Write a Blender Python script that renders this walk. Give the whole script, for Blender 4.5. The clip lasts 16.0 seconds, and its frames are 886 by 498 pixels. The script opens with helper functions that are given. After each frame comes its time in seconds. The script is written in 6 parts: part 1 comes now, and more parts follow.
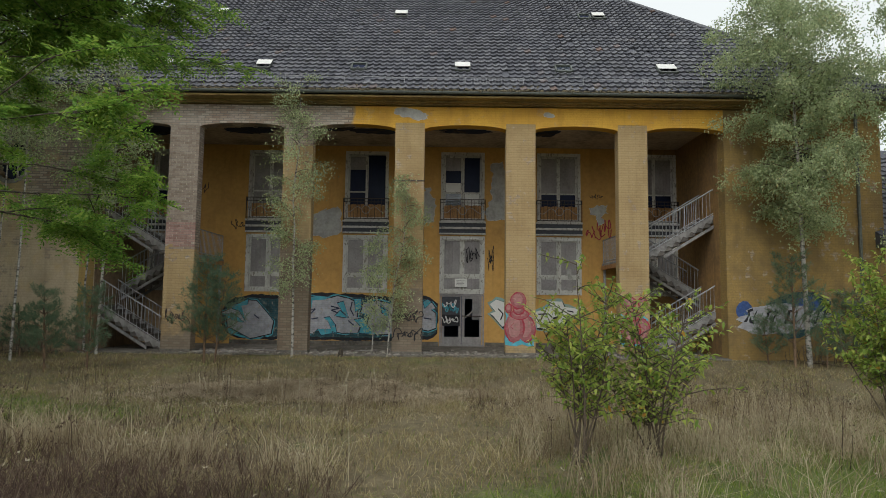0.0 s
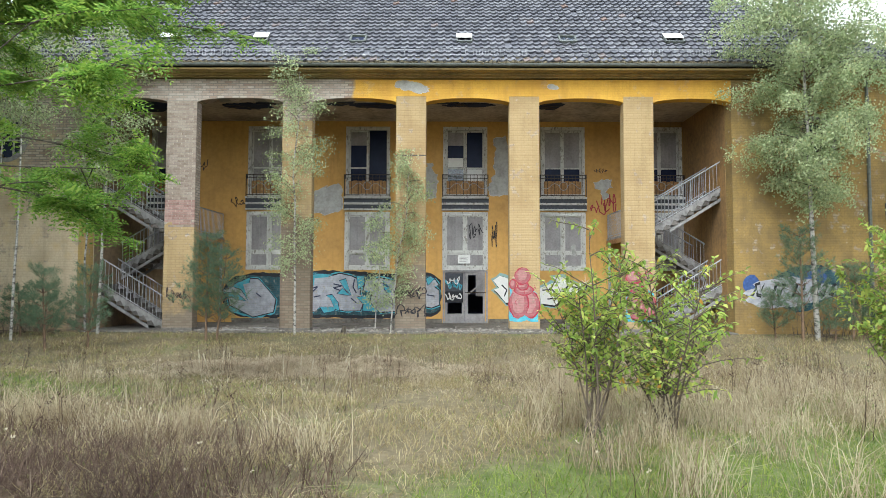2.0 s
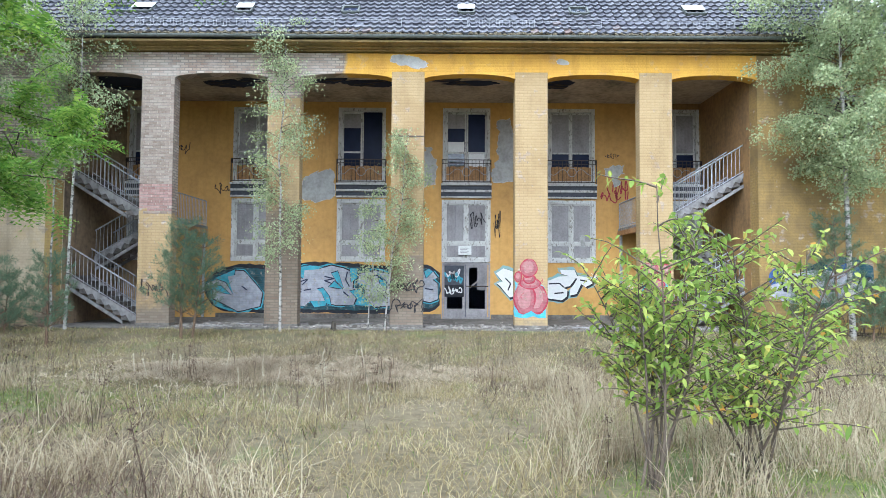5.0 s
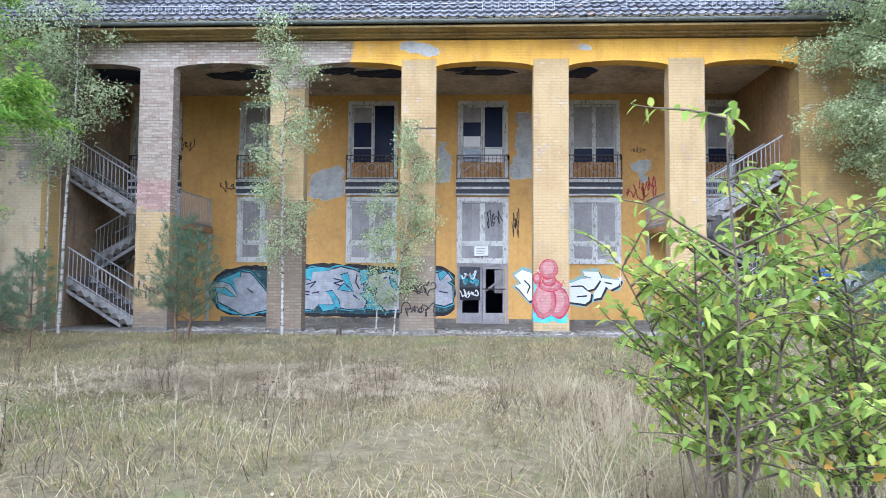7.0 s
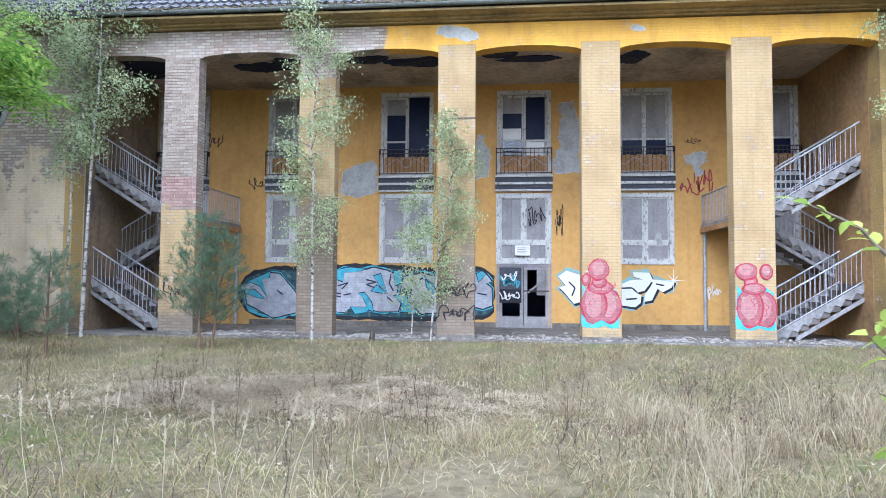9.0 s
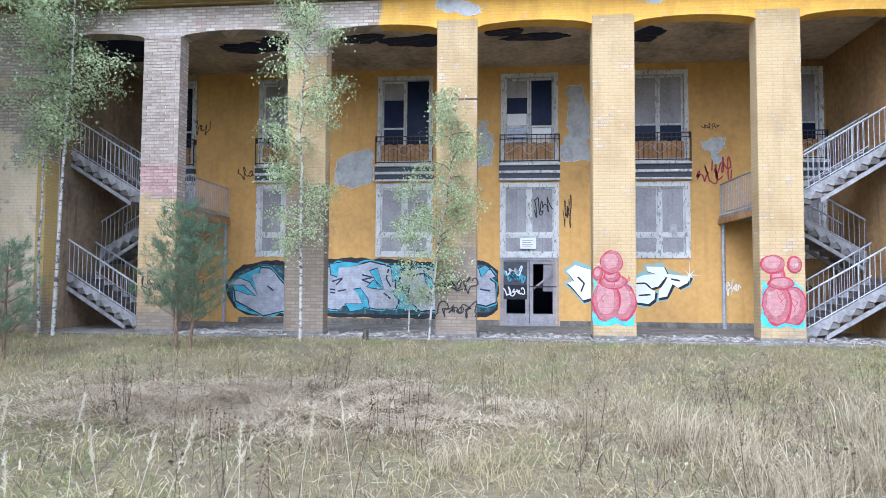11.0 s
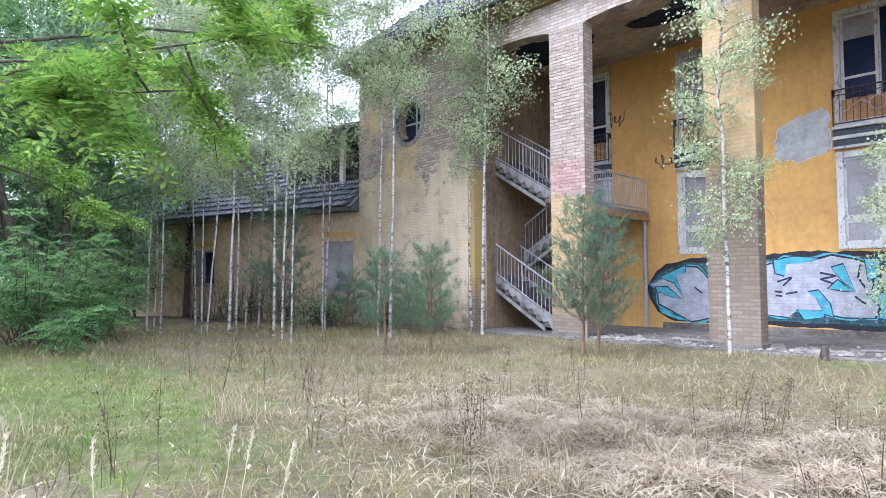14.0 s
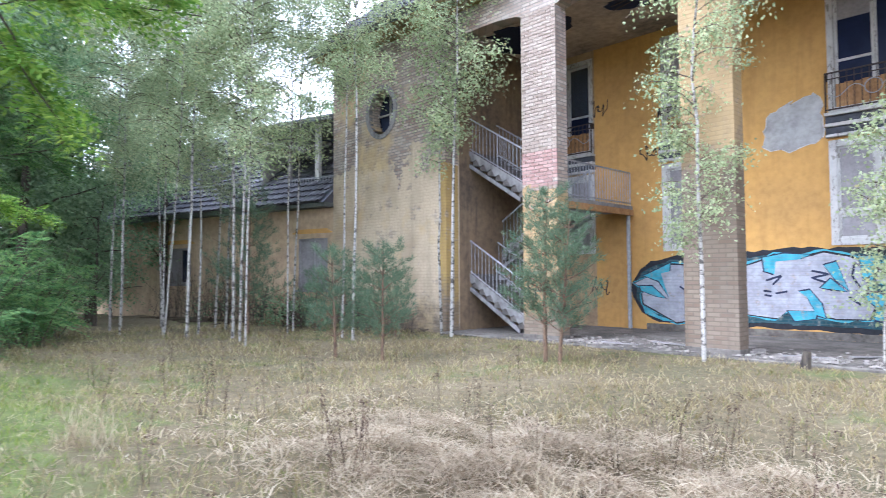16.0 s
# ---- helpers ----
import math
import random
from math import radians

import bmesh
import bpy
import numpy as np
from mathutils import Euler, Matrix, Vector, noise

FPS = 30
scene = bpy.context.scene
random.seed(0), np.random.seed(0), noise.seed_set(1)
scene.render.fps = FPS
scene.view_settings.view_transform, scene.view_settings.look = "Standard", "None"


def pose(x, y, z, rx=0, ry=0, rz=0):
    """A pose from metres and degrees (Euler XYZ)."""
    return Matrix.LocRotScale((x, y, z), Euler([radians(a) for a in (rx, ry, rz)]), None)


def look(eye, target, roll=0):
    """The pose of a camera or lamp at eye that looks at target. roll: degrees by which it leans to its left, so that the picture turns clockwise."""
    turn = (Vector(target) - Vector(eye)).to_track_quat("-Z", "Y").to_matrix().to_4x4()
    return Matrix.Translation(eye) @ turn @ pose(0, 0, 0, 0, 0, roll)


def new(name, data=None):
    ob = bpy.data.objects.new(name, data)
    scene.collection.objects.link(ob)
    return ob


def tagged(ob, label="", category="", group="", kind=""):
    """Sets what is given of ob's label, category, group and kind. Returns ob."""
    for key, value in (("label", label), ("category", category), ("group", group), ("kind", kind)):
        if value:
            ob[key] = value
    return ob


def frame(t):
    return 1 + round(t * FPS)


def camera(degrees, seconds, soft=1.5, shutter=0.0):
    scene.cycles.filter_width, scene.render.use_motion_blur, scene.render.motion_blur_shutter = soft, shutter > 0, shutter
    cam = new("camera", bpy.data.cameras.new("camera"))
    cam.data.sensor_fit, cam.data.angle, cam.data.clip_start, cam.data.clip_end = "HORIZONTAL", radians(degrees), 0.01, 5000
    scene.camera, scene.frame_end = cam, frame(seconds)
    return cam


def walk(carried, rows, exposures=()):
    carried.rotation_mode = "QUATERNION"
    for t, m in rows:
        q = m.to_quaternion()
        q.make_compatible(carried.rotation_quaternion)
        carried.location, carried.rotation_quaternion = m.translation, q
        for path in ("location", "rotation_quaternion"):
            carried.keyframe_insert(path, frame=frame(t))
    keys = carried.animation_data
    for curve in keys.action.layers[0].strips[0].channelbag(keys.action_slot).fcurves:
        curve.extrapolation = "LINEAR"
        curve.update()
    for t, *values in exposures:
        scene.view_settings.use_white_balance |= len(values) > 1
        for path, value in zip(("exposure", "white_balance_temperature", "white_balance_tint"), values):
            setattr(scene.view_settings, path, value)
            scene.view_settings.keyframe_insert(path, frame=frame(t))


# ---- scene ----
cam = camera(70.8, 16.0, soft=0.8, shutter=0.3)
PATH = [
    (0, (0.555, 1.598, 1.768), (0.553, 3.591, 1.935), 0.7),
    (0.5, (0.554, 1.645, 1.76), (0.552, 3.64, 1.892), 0.6),
    (1, (0.558, 1.675, 1.734), (0.555, 3.672, 1.852), 0.4),
    (1.5, (0.529, 1.729, 1.704), (0.523, 3.726, 1.816), 0.4),
    (2, (0.526, 1.871, 1.678), (0.518, 3.869, 1.778), 0.2),
    (2.5, (0.53, 2.103, 1.7), (0.527, 4.101, 1.794), 0.4),
    (3, (0.453, 2.334, 1.69), (0.446, 4.332, 1.782), 0.7),
    (3.5, (0.416, 2.582, 1.679), (0.41, 4.58, 1.77), 0.5),
    (4, (0.424, 2.903, 1.667), (0.419, 4.901, 1.75), 0.4),
    (6.5, (0.757, 4.506, 1.508), (0.737, 6.504, 1.599), 0.2),
    (7, (0.798, 4.826, 1.518), (0.718, 6.822, 1.615), 0.4),
    (7.5, (0.681, 5.124, 1.496), (0.539, 7.116, 1.595), 0.7),
    (8, (0.567, 5.423, 1.531), (0.393, 7.413, 1.635), 0.7),
    (8.5, (0.512, 5.743, 1.531), (0.335, 7.733, 1.633), 0.5),
    (11, (0.521, 7.301, 1.396), (0.327, 9.29, 1.493), 0.4),
    (11.5, (0.522, 7.68, 1.38), (0.266, 9.662, 1.472), 0.1),
    (12, (0.438, 8.091, 1.363), (-0.37, 9.918, 1.457), 0.1),
    (12.5, (0.389, 8.506, 1.348), (-0.77, 10.133, 1.445), -0.1),
    (13, (0.342, 8.849, 1.343), (-0.99, 10.337, 1.446), 0.0),
    (13.5, (0.298, 9.141, 1.352), (-1.096, 10.571, 1.46), 0.0),
    (14, (0.307, 9.447, 1.362), (-1.105, 10.86, 1.463), -0.2),
    (14.5, (0.304, 9.778, 1.381), (-1.192, 11.102, 1.483), -0.1),
    (15, (0.319, 10.133, 1.392), (-1.211, 11.417, 1.492), -0.4),
    (15.5, (0.393, 10.514, 1.407), (-1.138, 11.798, 1.505), -0.4),
    (16, (0.453, 10.897, 1.413), (-0.987, 12.281, 1.504), -0.3),
]
EXPOSE = [(0.0, -0.35, 6500, 4), (0.5, 0.1, 6450, 4), (1.0, 0.6, 6350, 4), (1.5, 0.9, 6200, 3), (2.0, 1.03, 6050, 3), (4.0, 1.22, 5550, 4),
          (7.0, 1.42, 5170, 11), (11.0, 1.50, 5080, 12), (12.0, 1.59, 5200, 12), (13.0, 1.85, 5290, 15), (16.0, 1.91, 5290, 16)]
walk(cam, [(t, look(eye, target, roll)) for t, eye, target, roll in PATH], EXPOSE)

# ---- world and sun: overcast ----
world = bpy.data.worlds.new("overcast_sky")
world.use_nodes = True
scene.world = world
wn = world.node_tree
bg = wn.nodes["Background"]
sky = wn.nodes.new("ShaderNodeTexSky")
sky.sky_type, sky.sun_disc = "NISHITA", False
sky.sun_elevation, sky.sun_rotation = radians(42), radians(200)
sky.air_density, sky.dust_density, sky.ozone_density = 1.0, 6.0, 1.0
grey = wn.nodes.new("ShaderNodeHueSaturation")
grey.inputs["Saturation"].default_value = 0.16
wn.links.new(sky.outputs[0], grey.inputs["Color"])
deck = wn.nodes.new("ShaderNodeMixRGB")
deck.inputs["Fac"].default_value = 0.55
deck.inputs["Color2"].default_value = (13.0, 13.3, 13.8, 1)
wn.links.new(grey.outputs[0], deck.inputs["Color1"])
wn.links.new(deck.outputs[0], bg.inputs["Color"])
bg.inputs["Strength"].default_value = 0.14
sun = new("sun", bpy.data.lights.new("sun", "SUN"))
sun.data.energy, sun.data.angle, sun.data.color = 0.8, radians(25), (1.0, 0.97, 0.93)
sun.matrix_world = look((-12, -25, 30), (0, 0, 0))


# ---- material helpers ----
def mat(name, rough=0.8, metal=0.0):
    m = bpy.data.materials.new(name)
    m.use_nodes = True
    b = m.node_tree.nodes["Principled BSDF"]
    b.inputs["Roughness"].default_value, b.inputs["Metallic"].default_value = rough, metal
    b.inputs["Specular IOR Level"].default_value = 0.3
    return m, m.node_tree, b


def node(nt, kind, **values):
    n = nt.nodes.new(kind)
    for k, v in values.items():
        n.inputs[k.replace("_", " ")].default_value = v
    return n


def ramp(nt, fac, stops):
    r = nt.nodes.new("ShaderNodeValToRGB")
    while len(r.color_ramp.elements) < len(stops):
        r.color_ramp.elements.new(0.5)
    for e, (p, c) in zip(r.color_ramp.elements, stops):
        e.position, e.color = p, (*c, 1) if len(c) == 3 else c
    nt.links.new(fac, r.inputs[0])
    return r.outputs[0]


def place(nt, sx=1.0, sy=1.0, sz=1.0):
    g = nt.nodes.new("ShaderNodeNewGeometry")
    m = nt.nodes.new("ShaderNodeMapping")
    m.inputs["Scale"].default_value = (sx, sy, sz)
    nt.links.new(g.outputs["Position"], m.inputs["Vector"])
    return m.outputs[0]


def grain(nt, vec, scale, detail=5.0, rough=0.6):
    n = node(nt, "ShaderNodeTexNoise", Scale=scale, Detail=detail, Roughness=rough)
    nt.links.new(vec, n.inputs["Vector"])
    return n.outputs["Fac"]


def mix(nt, fac, a, b, how="MIX"):
    n = nt.nodes.new("ShaderNodeMixRGB")
    n.blend_type = how
    for key, v in (("Fac", fac), ("Color1", a), ("Color2", b)):
        if isinstance(v, tuple):
            n.inputs[key].default_value = (*v, 1) if len(v) == 3 else v
        elif isinstance(v, (int, float)):
            n.inputs[key].default_value = v
        else:
            nt.links.new(v, n.inputs[key])
    return n.outputs[0]


def relief(nt, b, height, strength=0.3, dist=0.01):
    n = node(nt, "ShaderNodeBump", Strength=strength, Distance=dist)
    nt.links.new(height, n.inputs["Height"])
    nt.links.new(n.outputs[0], b.inputs["Normal"])


def maths(nt, op, a, b):
    n = nt.nodes.new("ShaderNodeMath")
    n.operation = op
    for i, v in enumerate((a, b)):
        if isinstance(v, (int, float)):
            n.inputs[i].default_value = v
        else:
            nt.links.new(v, n.inputs[i])
    return n.outputs[0]


def axis(nt, which):
    g = nt.nodes.new("ShaderNodeNewGeometry")
    s = nt.nodes.new("ShaderNodeSeparateXYZ")
    nt.links.new(g.outputs["Position"], s.inputs[0])
    return s.outputs[which]


def worn(name, base, dark, light, rough=0.85, big=0.7, fine=9.0, bump=0.25, streak=True):
    """Plaster, concrete, timber paint: base colour with stains, streaks and grain."""
    m, nt, b = mat(name, rough)
    p = place(nt)
    c = ramp(nt, grain(nt, p, big), [(0.3, dark), (0.5, base), (0.72, light)])
    c = mix(nt, 0.35, c, ramp(nt, grain(nt, p, fine, 8), [(0.3, dark), (0.6, light)]))
    if streak:
        s = grain(nt, place(nt, 3.0, 3.0, 0.25), 1.6, 6)
        c = mix(nt, ramp(nt, s, [(0.52, (0, 0, 0)), (0.75, (0.55, 0.55, 0.55))]), c, dark)
    nt.links.new(c, b.inputs["Base Color"])
    relief(nt, b, grain(nt, p, fine * 6, 6), bump, 0.006)
    return m


def brickwork(nt, c1, c2, mortar, size=0.012):
    """Brick courses on upright walls: colour and height."""
    v = nt.nodes.new("ShaderNodeCombineXYZ")
    nt.links.new(maths(nt, "ADD", axis(nt, 0), axis(nt, 1)), v.inputs[0])
    nt.links.new(axis(nt, 2), v.inputs[1])
    t = node(nt, "ShaderNodeTexBrick", Scale=1.0)
    t.inputs["Brick Width"].default_value, t.inputs["Row Height"].default_value = 0.25, 0.083
    t.inputs["Mortar Size"].default_value, t.inputs["Mortar Smooth"].default_value = size, 0.3
    for key, c in (("Color1", c1), ("Color2", c2), ("Mortar", mortar)):
        t.inputs[key].default_value = (*c, 1)
    nt.links.new(v.outputs[0], t.inputs["Vector"])
    return t.outputs["Color"], t.outputs["Fac"]


def painted_brick(name, paint, paint_dark, bare_at=None, edge=0.6, side=2, sign=1, cover=1.0, foot=None, courses=1.0, blotch=None):
    """Painted brickwork whose paint has come off past bare_at along the axis given by side."""
    m, nt, b = mat(name, 0.85)
    p = place(nt)
    bare, gap = brickwork(nt, (0.26, 0.18, 0.14), (0.46, 0.39, 0.325), (0.20, 0.175, 0.15), 0.014)
    bare = mix(nt, ramp(nt, grain(nt, p, 1.1, 6), [(0.45, (0, 0, 0)), (0.7, (0.5, 0.5, 0.5))]), bare, (0.37, 0.335, 0.30))
    bare = mix(nt, ramp(nt, grain(nt, place(nt, 4, 4, 0.4), 1.5, 5), [(0.54, (0, 0, 0)), (0.8, (0.55, 0.55, 0.55))]), bare, (0.10, 0.09, 0.09))
    col = ramp(nt, grain(nt, p, 0.9, 5), [(0.3, paint_dark), (0.55, paint), (0.8, paint)])
    col = mix(nt, 0.28 * courses, col, mix(nt, 1.0, col, bare, "MULTIPLY"))
    col = mix(nt, ramp(nt, grain(nt, p, 14, 7), [(0.35, (0.5, 0.5, 0.5)), (0.55, (0, 0, 0))]), col, paint_dark)
    col = mix(nt, maths(nt, "MULTIPLY", gap, maths(nt, "MULTIPLY", grain(nt, p, 2.3, 5), 0.5 * courses)), col, tuple(c * 0.7 for c in paint_dark))
    col = mix(nt, ramp(nt, grain(nt, place(nt, 2.2, 2.2, 0.35), 1.3, 7), [(0.5, (0, 0, 0)), (0.75, (0.5, 0.5, 0.5))]), col, tuple(c * 0.62 for c in paint_dark))
    chips = ramp(nt, grain(nt, p, 3.2, 8), [(0.585, (0, 0, 0)), (0.65, (cover, cover, cover))])
    col = mix(nt, maths(nt, "MULTIPLY", chips, 0.6), col, bare)
    if bare_at is not None:
        n = maths(nt, "MULTIPLY", maths(nt, "SUBTRACT", grain(nt, p, 1.7, 7), 0.5), edge * 4)
        d = maths(nt, "MULTIPLY", maths(nt, "SUBTRACT", axis(nt, side), bare_at), sign)
        col = mix(nt, ramp(nt, maths(nt, "ADD", d, n), [(0.0, (0, 0, 0)), (0.12, (1, 1, 1))]), col, bare)
    if blotch is not None:
        col = mix(nt, ramp(nt, grain(nt, p, 0.55, 7), [(0.52, (0, 0, 0)), (0.62, (0.7, 0.7, 0.7))]), col, blotch)
    if foot is not None:
        n = maths(nt, "ADD", maths(nt, "MULTIPLY", maths(nt, "SUBTRACT", grain(nt, p, 1.9, 9, 0.7), 0.5), 4.2), 0.45)
        d = maths(nt, "SUBTRACT", foot, axis(nt, 2))
        col = mix(nt, ramp(nt, maths(nt, "ADD", d, n), [(0.0, (0, 0, 0)), (1.0, (0.93, 0.93, 0.93))]), col, mix(nt, 0.72, bare, (0.12, 0.092, 0.065)))
    nt.links.new(col, b.inputs["Base Color"])
    h = maths(nt, "SUBTRACT", maths(nt, "MULTIPLY", grain(nt, p, 40, 4), 0.35), gap)
    relief(nt, b, h, 0.45, 0.010)
    return m


def plain(name, colour, rough=0.7, metal=0.0, vary=0.25, scale=12.0, courses=False):
    m, nt, b = mat(name, rough, metal)
    d = tuple(max(0, c * (1 - vary)) for c in colour)
    l = tuple(min(1, c * (1 + vary)) for c in colour)
    n = grain(nt, place(nt), scale, 6)
    c = ramp(nt, n, [(0.3, d), (0.7, l)])
    if courses:
        bare, gap = brickwork(nt, (0.30, 0.22, 0.16), (0.42, 0.34, 0.26), (0.20, 0.17, 0.14), 0.014)
        c = mix(nt, maths(nt, "MULTIPLY", gap, 0.15), c, bare)
        c = mix(nt, ramp(nt, grain(nt, place(nt), 6, 8), [(0.56, (0, 0, 0)), (0.66, (0.55, 0.55, 0.55))]), c, bare)
        n = maths(nt, "SUBTRACT", maths(nt, "MULTIPLY", n, 0.4), gap)
    nt.links.new(c, b.inputs["Base Color"])
    relief(nt, b, n, 0.35 if courses else 0.15, 0.008 if courses else 0.003)
    return m


def leafy(name, stops, rough=0.55):
    """Leaves and blades: each takes its own shade."""
    m, nt, b = mat(name, rough)
    g = nt.nodes.new("ShaderNodeNewGeometry")
    c = ramp(nt, g.outputs["Random Per Island"], stops)
    c = mix(nt, ramp(nt, grain(nt, place(nt), 0.9, 3), [(0.35, (0.55, 0.55, 0.55)), (0.65, (0, 0, 0))]), c, stops[0][1])
    nt.links.new(c, b.inputs["Base Color"])
    t = nt.nodes.new("ShaderNodeBsdfTranslucent")
    nt.links.new(c, t.inputs["Color"])
    add = nt.nodes.new("ShaderNodeMixShader")
    add.inputs[0].default_value = 0.5
    nt.links.new(b.outputs[0], add.inputs[1])
    nt.links.new(t.outputs[0], add.inputs[2])
    nt.links.new(add.outputs[0], nt.nodes["Material Output"].inputs["Surface"])
    return m


OCHRE, OCHRE_D, OCHRE_L = (0.52, 0.295, 0.085), (0.36, 0.205, 0.07), (0.60, 0.355, 0.115)
M = {}
M["ochre"] = worn("ochre_plaster", OCHRE, OCHRE_D, OCHRE_L, 0.9, 0.5, 7.0, 0.2)
# dirty cornice paint, darkened as well for the shadow under the eaves
M["cornice"] = worn("dirty_shaded_cornice_paint", (0.27, 0.195, 0.085), (0.12, 0.09, 0.055), (0.38, 0.27, 0.11), 0.9, 0.9, 8.0, 0.25)
# dirty ochre, darkened further to hold the shade of the right stair bay
M["ochre_dirty_shaded"] = worn("dirty_shaded_ochre_plaster", (0.23, 0.135, 0.06), (0.10, 0.07, 0.04), (0.36, 0.21, 0.075), 0.9, 0.5, 7.0, 0.25)
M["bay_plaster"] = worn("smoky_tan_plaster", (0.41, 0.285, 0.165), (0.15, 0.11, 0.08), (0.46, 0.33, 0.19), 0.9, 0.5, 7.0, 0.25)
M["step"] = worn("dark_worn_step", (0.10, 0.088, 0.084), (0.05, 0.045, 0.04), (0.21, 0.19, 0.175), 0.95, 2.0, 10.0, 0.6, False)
# soot, plus the shade of the deep stair bay painted in
M["sooty"] = worn("sooty_shaded_plaster", (0.19, 0.135, 0.085), (0.05, 0.043, 0.04), (0.30, 0.21, 0.12), 0.9, 0.45, 7.0, 0.25)
M["grey_plaster"] = worn("bare_plaster", (0.35, 0.34, 0.325), (0.22, 0.21, 0.195), (0.47, 0.46, 0.44), 0.95, 2.0, 10.0, 0.5, False)
M["soffit"] = worn("stained_soffit", (0.36, 0.29, 0.23), (0.10, 0.09, 0.085), (0.52, 0.41, 0.29), 0.95, 0.9, 6.0, 0.4, False)
YEL, YEL_D = (0.465, 0.345, 0.185), (0.34, 0.235, 0.115)
M["pillar_yellow"] = painted_brick("yellow_painted_brick", YEL, YEL_D, foot=-0.1, courses=0.95)
M["pillar_bare"] = painted_brick("pillar_brick_bare_top", YEL, YEL_D, 3.3, 0.7, foot=0.9, courses=1.1)
M["pillar_mixed"] = painted_brick("pillar_brick_peeling", YEL, YEL_D, 6.9, 0.9, foot=3.7)
M["pillar_worn"] = painted_brick("pillar_brick_worn_foot", YEL, YEL_D, foot=2.2)
M["beam"] = painted_brick("beam_brick", (0.66, 0.38, 0.06), (0.50, 0.27, 0.05), -2.5, 0.15, 0, -1, 0.4, courses=0.35)
M["wing_brick"] = painted_brick("wing_brick", (0.62, 0.51, 0.36), (0.43, 0.34, 0.23), 4.7, 1.4, foot=0.5, courses=0.55, blotch=(0.52, 0.38, 0.19))
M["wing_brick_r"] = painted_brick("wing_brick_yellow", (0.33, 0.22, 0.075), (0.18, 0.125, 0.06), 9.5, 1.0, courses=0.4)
M["lowwing"] = worn("low_wing_plaster", (0.48, 0.35, 0.22), (0.24, 0.18, 0.13), (0.60, 0.46, 0.30), 0.9, 0.6, 6.0, 0.3)
M["concrete"] = worn("weathered_concrete", (0.22, 0.21, 0.21), (0.085, 0.08, 0.075), (0.34, 0.33, 0.325), 0.9, 1.5, 9.0, 0.5)
M["slab"] = worn("cracked_slab", (0.12, 0.105, 0.09), (0.045, 0.04, 0.035), (0.23, 0.21, 0.185), 0.95, 1.8, 11.0, 0.7, False)


def flaking_white():
    """White paint that has come off the grey timber in flecks and long flakes."""
    m, nt, b = mat("peeling_white_paint", 0.7)
    p = place(nt)
    c = ramp(nt, grain(nt, p, 3.0), [(0.3, (0.40, 0.385, 0.365)), (0.7, (0.58, 0.57, 0.54))])
    wood = ramp(nt, grain(nt, place(nt, 9, 9, 1.2), 5, 6), [(0.3, (0.12, 0.10, 0.085)), (0.7, (0.27, 0.24, 0.21))])
    flake = grain(nt, place(nt, 1.6, 1.6, 0.7), 8, 9, 0.68)
    c = mix(nt, ramp(nt, flake, [(0.545, (0, 0, 0)), (0.60, (0.85, 0.85, 0.85))]), c, wood)
    nt.links.new(c, b.inputs["Base Color"])
    relief(nt, b, ramp(nt, flake, [(0.50, (1, 1, 1)), (0.6, (0, 0, 0))]), 0.5, 0.004)
    return m


M["white"] = flaking_white()
M["board"] = worn("grey_board", (0.26, 0.24, 0.245), (0.16, 0.15, 0.15), (0.35, 0.33, 0.33), 0.85, 1.4, 14.0, 0.15)
M["band_dark"] = plain("dark_band_paint", (0.055, 0.058, 0.07), 0.7)
M["timber"] = worn("brown_timber_panel", (0.34, 0.18, 0.07), (0.18, 0.09, 0.04), (0.46, 0.27, 0.12), 0.75, 2.0, 16.0, 0.3)
M["iron"] = plain("rusty_iron", (0.07, 0.055, 0.05), 0.75, 0.3)
M["galv"] = plain("galvanised_rail", (0.33, 0.335, 0.35), 0.55, 0.35)
# near-black and dark blue: shade inside openings and rooms, put into the colour
M["dark"] = plain("unlit_interior", (0.016, 0.022, 0.05), 0.9)
M["room"] = plain("unlit_room_wall", (0.06, 0.068, 0.12), 0.9)
M["gutter"] = plain("zinc_gutter", (0.13, 0.14, 0.13), 0.6, 0.4)
M["moss"] = plain("moss_and_litter", (0.13, 0.11, 0.075), 0.95, 0.0, 0.6, 25)
M["paper"] = plain("white_sign", (0.68, 0.67, 0.65), 0.7, 0, 0.06)
M["black"] = plain("black_spray", (0.02, 0.02, 0.025), 0.75, 0, 0.3)
M["teal"] = plain("dark_teal_spray", (0.02, 0.065, 0.08), 0.8, 0, 0.55, 3, courses=True)
M["silver"] = plain("silver_spray", (0.335, 0.335, 0.37), 0.6, 0, 0.28, 5, courses=True)
M["blue"] = plain("light_blue_spray", (0.07, 0.33, 0.42), 0.75, 0, 0.3, 4, courses=True)
M["pink"] = plain("pink_spray", (0.27, 0.085, 0.095), 0.75, 0, 0.25, 8, courses=True)
M["pink_l"] = plain("pale_pink_spray", (0.33, 0.155, 0.155), 0.75, 0, 0.2, 9, courses=True)
M["red"] = plain("dark_red_spray", (0.28, 0.03, 0.05), 0.75, 0, 0.3)
M["deep_blue"] = plain("deep_blue_spray", (0.04, 0.08, 0.22), 0.75, 0, 0.3)
M["haze_blue"] = worn("pale_blue_haze", (0.25, 0.36, 0.34), (0.36, 0.30, 0.16), (0.20, 0.40, 0.43), 0.85, 2.5, 8.0, 0.2, False)
M["deep_line"] = plain("blue_black_spray", (0.022, 0.028, 0.06), 0.75, 0, 0.4, 5)


